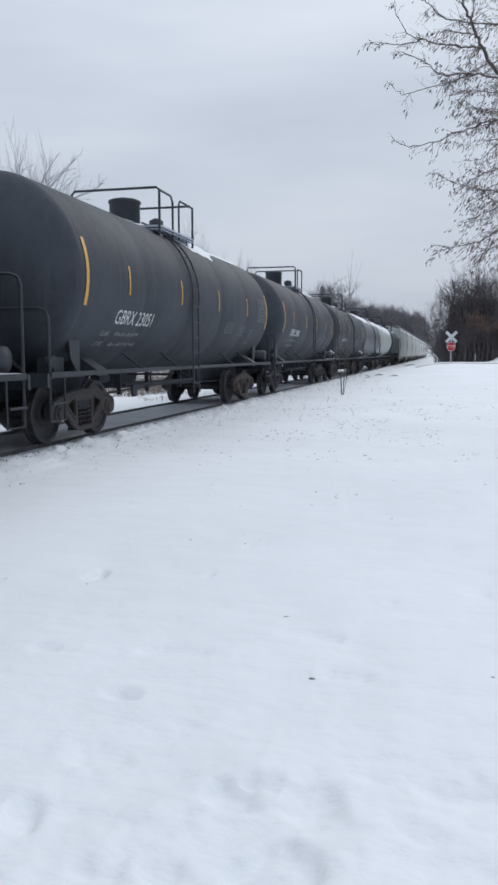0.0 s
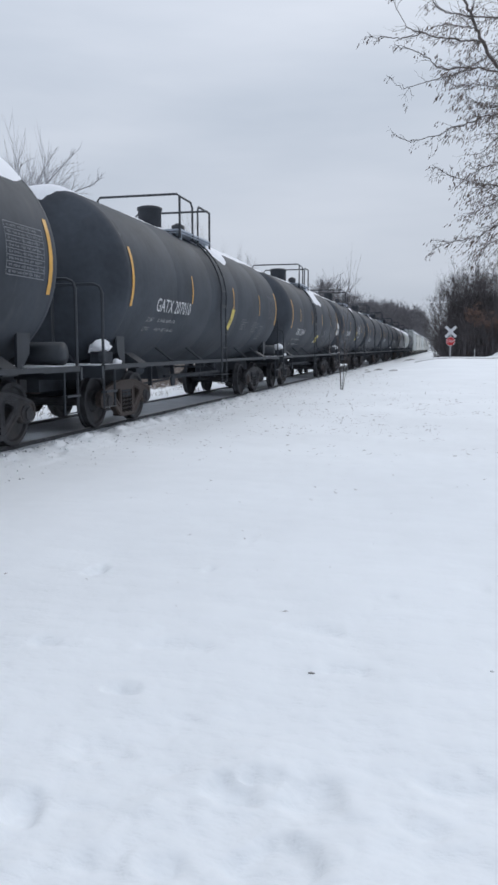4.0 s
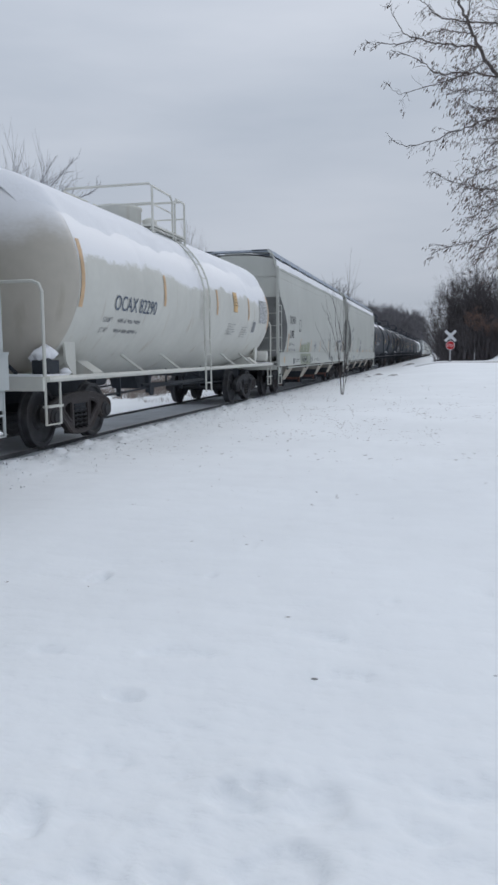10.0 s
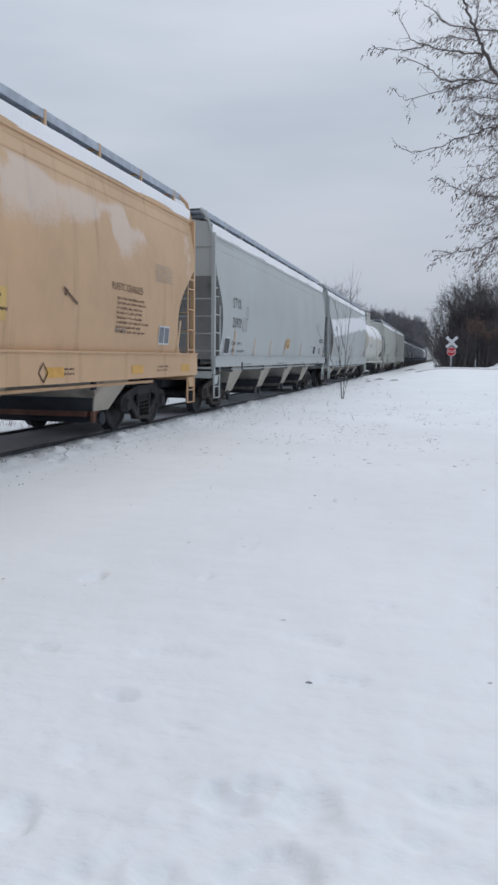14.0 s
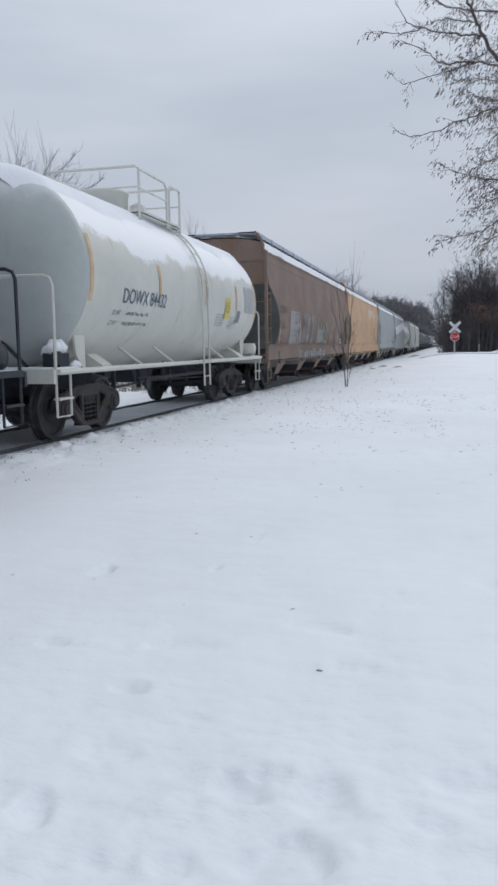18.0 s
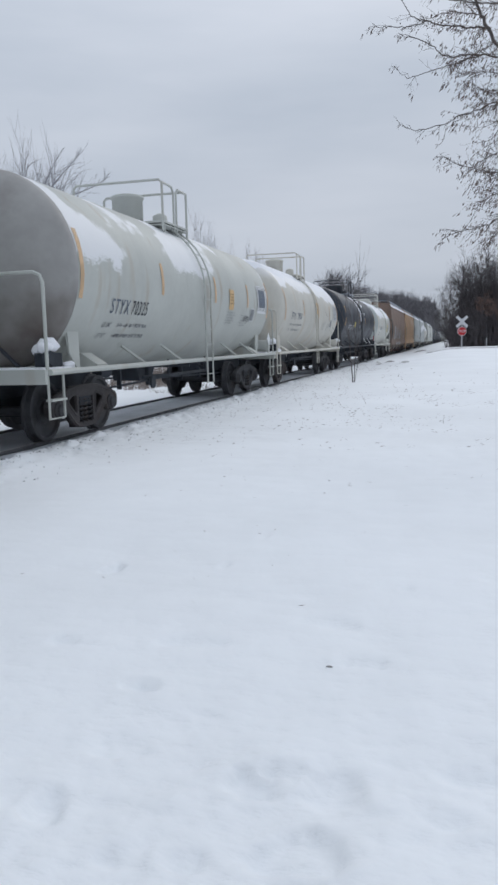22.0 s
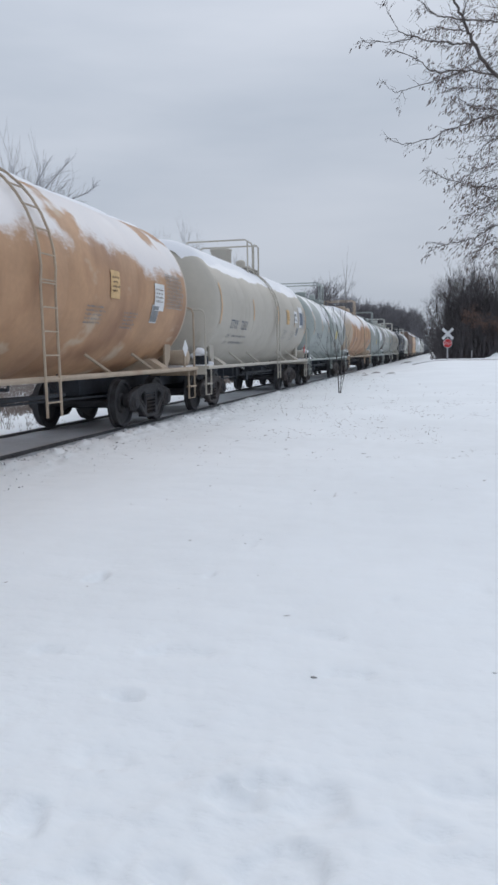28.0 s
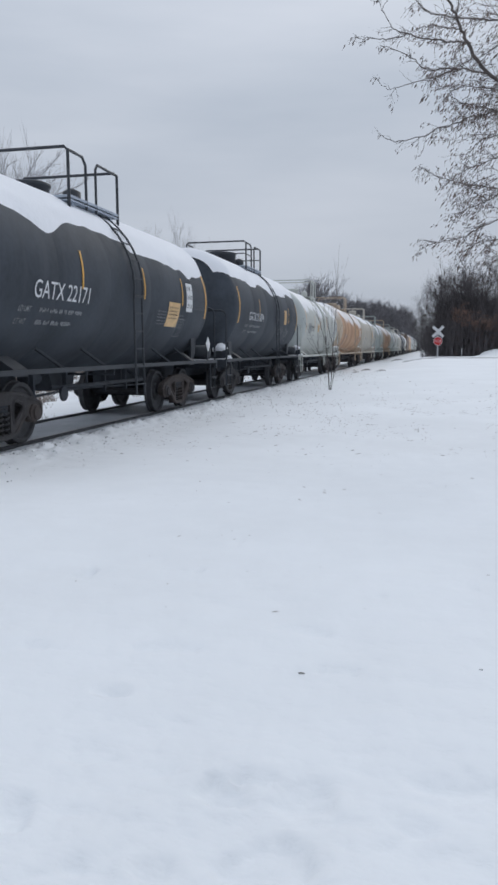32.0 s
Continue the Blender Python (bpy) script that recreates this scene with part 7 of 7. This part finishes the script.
# the near locust tree, its limbs reaching in from beside the field
locust = thing("locust_tree", "locust tree with drooping dry leaves on bare limbs", "tree")
geo = Geo()
zt = ground_height(2.9, 13.9)
locust.matrix_basis = pose(0.21, 0, 0)
geo.tube([(2.9, 13.9, zt - 0.3), (2.85, 13.9, 1.6), (2.5, 13.85, 3.2), (1.6, 13.7, 4.7), (0.81, 13.5, 5.58)], 0.19, 10, 0.075)
part("trunk", geo, BARK, locust)
BOUGHS = [
    [(0.81, 13.5, 5.58), (0.51, 13.78, 5.96), (0.28, 13.86, 6.39), (0.17, 13.94, 6.61), (0.09, 14.02, 6.89), (-0.01, 14.1, 7.13), (-0.1, 14.18, 7.37), (-0.22, 14.26, 7.69)],
    [(0.31, 13.54, 6.26), (0.12, 13.82, 6.41), (-0.11, 13.74, 6.4), (-0.24, 13.66, 6.41), (-0.47, 13.58, 6.42), (-0.67, 13.5, 6.48), (-0.82, 13.42, 6.41), (-1.03, 13.34, 6.36), (-1.22, 13.26, 6.37), (-1.38, 13.18, 6.34), (-1.51, 13.1, 6.39)],
    [(-0.67, 13.5, 6.48), (-0.86, 14.18, 6.79), (-0.99, 14.26, 6.9), (-1.1, 14.34, 7.13), (-1.2, 14.42, 7.36), (-1.26, 14.5, 7.52)],
    [(1.2, 13.6, 5.4), (0.75, 13.5, 6.56), (0.46, 13.42, 6.57), (0.05, 13.34, 6.6), (-0.25, 13.26, 6.64), (-0.38, 13.18, 6.68), (-0.52, 13.1, 6.79), (-0.65, 13.02, 6.87), (-0.82, 12.94, 6.96)],
    [(0.09, 14.02, 6.89), (0.12, 13.88, 7.05), (0.12, 13.96, 7.26), (0.07, 14.04, 7.56)],
    [(0.17, 14.0, 6.63), (0.02, 13.92, 6.67), (-0.25, 13.84, 6.7), (-0.48, 13.76, 6.66), (-0.68, 13.68, 6.55)],
    [(1.5, 13.7, 4.8), (0.84, 13.6, 5.65), (0.51, 13.68, 5.84), (0.22, 13.76, 5.96), (-0.05, 13.84, 6.0), (-0.27, 13.92, 6.01), (-0.46, 14.0, 6.11), (-0.61, 14.08, 6.29), (-0.8, 14.16, 6.43), (-1.0, 14.24, 6.55), (-1.18, 14.32, 6.64)],
    [(0.22, 13.8, 5.97), (0.0, 13.72, 5.91), (-0.22, 13.64, 5.82), (-0.49, 13.56, 5.75), (-0.71, 13.48, 5.68), (-0.94, 13.4, 5.6), (-1.07, 13.32, 5.64), (-1.19, 13.24, 5.77)],
    [(1.5, 13.75, 4.7), (0.86, 14.2, 5.34), (0.56, 14.28, 5.48), (0.36, 14.36, 5.51), (0.17, 14.44, 5.65), (-0.03, 14.52, 5.81)],
    [(1.4, 13.65, 4.9), (0.74, 13.4, 5.47), (0.5, 13.32, 5.5), (0.22, 13.24, 5.52), (-0.09, 13.16, 5.5), (-0.2, 13.08, 5.5)],
    [(1.7, 13.75, 4.5), (0.89, 14.0, 5.31), (0.55, 14.08, 5.28), (0.31, 14.16, 5.28), (0.17, 14.24, 5.23), (-0.15, 14.32, 5.19), (-0.29, 14.4, 5.14), (-0.44, 14.48, 5.1), (-0.68, 14.56, 5.08), (-0.97, 14.64, 5.11), (-1.14, 14.72, 5.22), (-1.22, 14.8, 5.29)],
    [(2.0, 13.8, 4.0), (0.89, 13.6, 4.51), (0.55, 13.52, 4.37), (0.36, 13.44, 4.3), (0.23, 13.36, 4.22), (0.11, 13.28, 4.12)],
    [(2.3, 13.8, 3.6), (0.95, 14.1, 4.05), (0.6, 14.18, 4.14), (0.31, 14.26, 4.2), (0.12, 14.34, 4.28), (-0.17, 14.42, 4.39), (-0.32, 14.5, 4.51), (-0.49, 14.58, 4.64)],
    [(2.4, 13.8, 3.4), (0.88, 13.8, 3.92), (0.59, 13.72, 3.78), (0.41, 13.64, 3.71), (0.3, 13.56, 3.64), (0.14, 13.48, 3.53)],
    [(2.6, 13.85, 3.0), (0.92, 13.5, 3.5), (0.59, 13.58, 3.39), (0.45, 13.66, 3.32), (0.34, 13.74, 3.24), (0.18, 13.82, 3.23), (0.0, 13.9, 3.2), (-0.14, 13.98, 3.18), (-0.31, 14.06, 3.14)],
    [(2.75, 13.9, 2.4), (0.96, 13.9, 3.19), (0.62, 13.82, 3.19), (0.49, 13.74, 3.11), (0.37, 13.66, 2.98)],
    [(1.9, 13.75, 4.2), (0.88, 14.3, 5.0), (0.58, 14.38, 4.97), (0.46, 14.46, 4.87), (0.34, 14.54, 4.76)],
]
r3 = random.Random(9)
leaves = Geo()


def hang_leaves(p, n, wide=0.045):
    """A cluster of curled dry leaflets that hangs from a twig, blown a little to one side."""
    for k in range(n):
        q = Vector(p) + Vector((r3.gauss(0, wide), r3.gauss(0, wide), -abs(r3.gauss(0, wide * 0.8))))
        u = Vector((r3.gauss(-0.55, 0.3), r3.gauss(0, 0.4), -1.0)).normalized() * r3.uniform(0.05, 0.095)
        v = u.orthogonal().normalized() * r3.uniform(0.006, 0.012)
        leaves.add([q, q + u * 0.45 + v, q + u, q + u * 0.45 - v], [(0, 1, 2, 3)])


THICK = {0: (0.032, 0.017), 1: (0.017, 0.004), 3: (0.015, 0.004), 6: (0.017, 0.004), 10: (0.014, 0.004)}
for i, limb in enumerate(BOUGHS):
    g = Geo()
    # a limb wanders a little between its bends
    course = []
    for p, q in zip(limb, limb[1:]):
        p, q = Vector(p), Vector(q)
        for k in range(4):
            course.append(p.lerp(q, k / 4) + Vector((r3.gauss(0, 1), r3.gauss(0, 1), r3.gauss(0, 1))) * (0.012 if k else 0.0))
    course.append(Vector(limb[-1]))
    g.tube(course, *((THICK[i][0], 6, THICK[i][1]) if i in THICK else (0.011, 5, 0.003)))
    tips = []
    for j in range(len(limb) - 1):
        p, q = Vector(limb[j]), Vector(limb[j + 1])
        if p.x > 1.6:
            continue
        dense = 0.35 + 0.65 * smooth(-0.75, 0.35, (p.x + q.x) / 2) if i else 0.25
        for k in range(int(11 * dense * (q - p).length / 0.4 + r3.random())):
            start = p.lerp(q, r3.random())
            d = (q - p).normalized() + Vector((r3.gauss(-0.1, 0.5), r3.gauss(0, 0.6), r3.gauss(-0.05, 0.6)))
            grow(g, r3, start, d, r3.uniform(0.10, 0.34) * (0.6 + 0.4 * dense), 0.0048, 1, 3, 0.5, (1, 3), -0.06, tips, 50, 0.8)
    part("limb", g, BARK, locust)
    for p, d in tips:
        low = 0.75 - 0.25 * smooth(6.0, 6.8, p.z)
        if r3.random() < low * (0.35 + 0.65 * smooth(-1.0, 0.3, p.x)):
            hang_leaves(p, r3.randint(2, 5))
    hang_leaves(limb[-1], 4)
# fuller side branches near the trunk, at the edge of what is seen
g = Geo()
tips = []
for k in range(64):
    z = r3.uniform(2.7, 7.0)
    start = (r3.uniform(0.65, 1.7), r3.uniform(13.4, 14.6), z)
    grow(g, r3, start, (-1.0, r3.gauss(0, 0.5), r3.gauss(0.05, 0.4)), r3.uniform(0.25, 0.5), 0.008, 2, 3, 0.5, (3, 4), -0.03, tips, 55, 0.75)
part("side_branch", g, BARK, locust)
for p, d in tips:
    if r3.random() < 0.6:
        hang_leaves(p, r3.randint(1, 4))
part("leaves", leaves, DRY_LEAF, locust, "drooping dry brown leaves")

# sapling in the field and weeds
bx, by = -3.55, 28.2
sapling = thing("sapling", "thin leafless sapling with several stems in the snow", "bush", at=pose(bx, by, ground_height(bx, by)))
r4 = random.Random(3)


class Limbs:
    """Keeps the course of each limb, so that every twig becomes a part."""
    def __init__(self):
        self.runs = []

    def tube(self, *run):
        self.runs.append(run)


for length, lean, across in ((2.7, 0.02, 0.0), (2.1, -0.06, 0.05), (1.5, 0.07, -0.04), (1.1, -0.12, 0.02)):
    g = Limbs()
    grow(g, r4, (lean * 0.3, r4.gauss(0, 0.04), -0.1), Vector((lean, across, 1)), length, 0.019 if length > 1.6 else 0.012, 2 if length > 1.6 else 1, 4, 0.14, (3, 5), 0.3, None, 36)
    stem = part("stem", Geo().tube(*g.runs[0]), BARK, sapling)
    for run in g.runs[1:]:
        part("twig", Geo().tube(*run), BARK, stem)
geo = Geo()
for i in range(42000):
    y = r4.uniform(5, 75)
    if i < 2600:
        if i % 13 == 0:
            tuft = (TRACK_X - 2.0 - abs(r4.gauss(0, 2.4)), r4.uniform(7, 60), r4.uniform(0.4, 1.2))
        x, y = tuft[0] + r4.gauss(0, 0.16), tuft[1] + r4.gauss(0, 0.3)
    else:
        x = TRACK_X - (5.0 if i % 3 == 0 else 11.0) - (5 if i % 3 == 0 else 16) * r4.random()
    if noise.noise((x * 0.3, y * 0.2, 2.0)) < -0.05:
        continue
    z = ground_height(x, y)
    h = r4.uniform(0.06, 0.24) * tuft[2] if i < 2600 else r4.uniform(0.25, 0.95)
    dx, dy = r4.gauss(0, 0.4) * h, r4.gauss(0, 0.4) * h
    w = 0.005 if i < 2600 else 0.007
    geo.add([(x - w, y - w, z), (x + w, y + w, z), (x + dx, y + dy, z + h)], [(0, 1, 2)])
for i in range(12):
    x, y = -2.3 + r4.gauss(0, 1.6), r4.uniform(11, 34)
    z = ground_height(x, y)
    h = r4.uniform(0.06, 0.3)
    geo.add([(x - 0.004, y, z), (x + 0.004, y, z), (x + r4.gauss(0, 0.06), y, z + h)], [(0, 1, 2)])
tagged(part("dry_weeds", geo, DRY_GRASS), "dry brown grass and weed stalks sticking out of the snow", "weeds", kind="stuff")


# ---- movement ----
def run(t):
    """How far the train has gone after t seconds."""
    k = t / 10
    return 112.41 * k - 0.519 * k ** 2 + 0.0397 * k ** 3 + 0.0159 * k ** 4


def motions():
    times = [2.0 * i for i in range(17)]
    for car, start in CARS:
        walk(car, [(t, pose(TRACK_X, start + run(t), 0)) for t in times])
    # all wheels turn alike, so the wheelsets of one axle place share their keys
    for place_y, wheels in SPINNING.items():
        first = wheels[0]
        walk(first, [(i / FPS, pose(0, place_y, WHEEL_R, -math.degrees(run(i / FPS) / WHEEL_R))) for i in range(32 * FPS + 1)])
        for other in wheels[1:]:
            other.rotation_mode = "QUATERNION"
            other.animation_data_create()
            other.animation_data.action = first.animation_data.action
            other.animation_data.action_slot = first.animation_data.action_slot


motions()
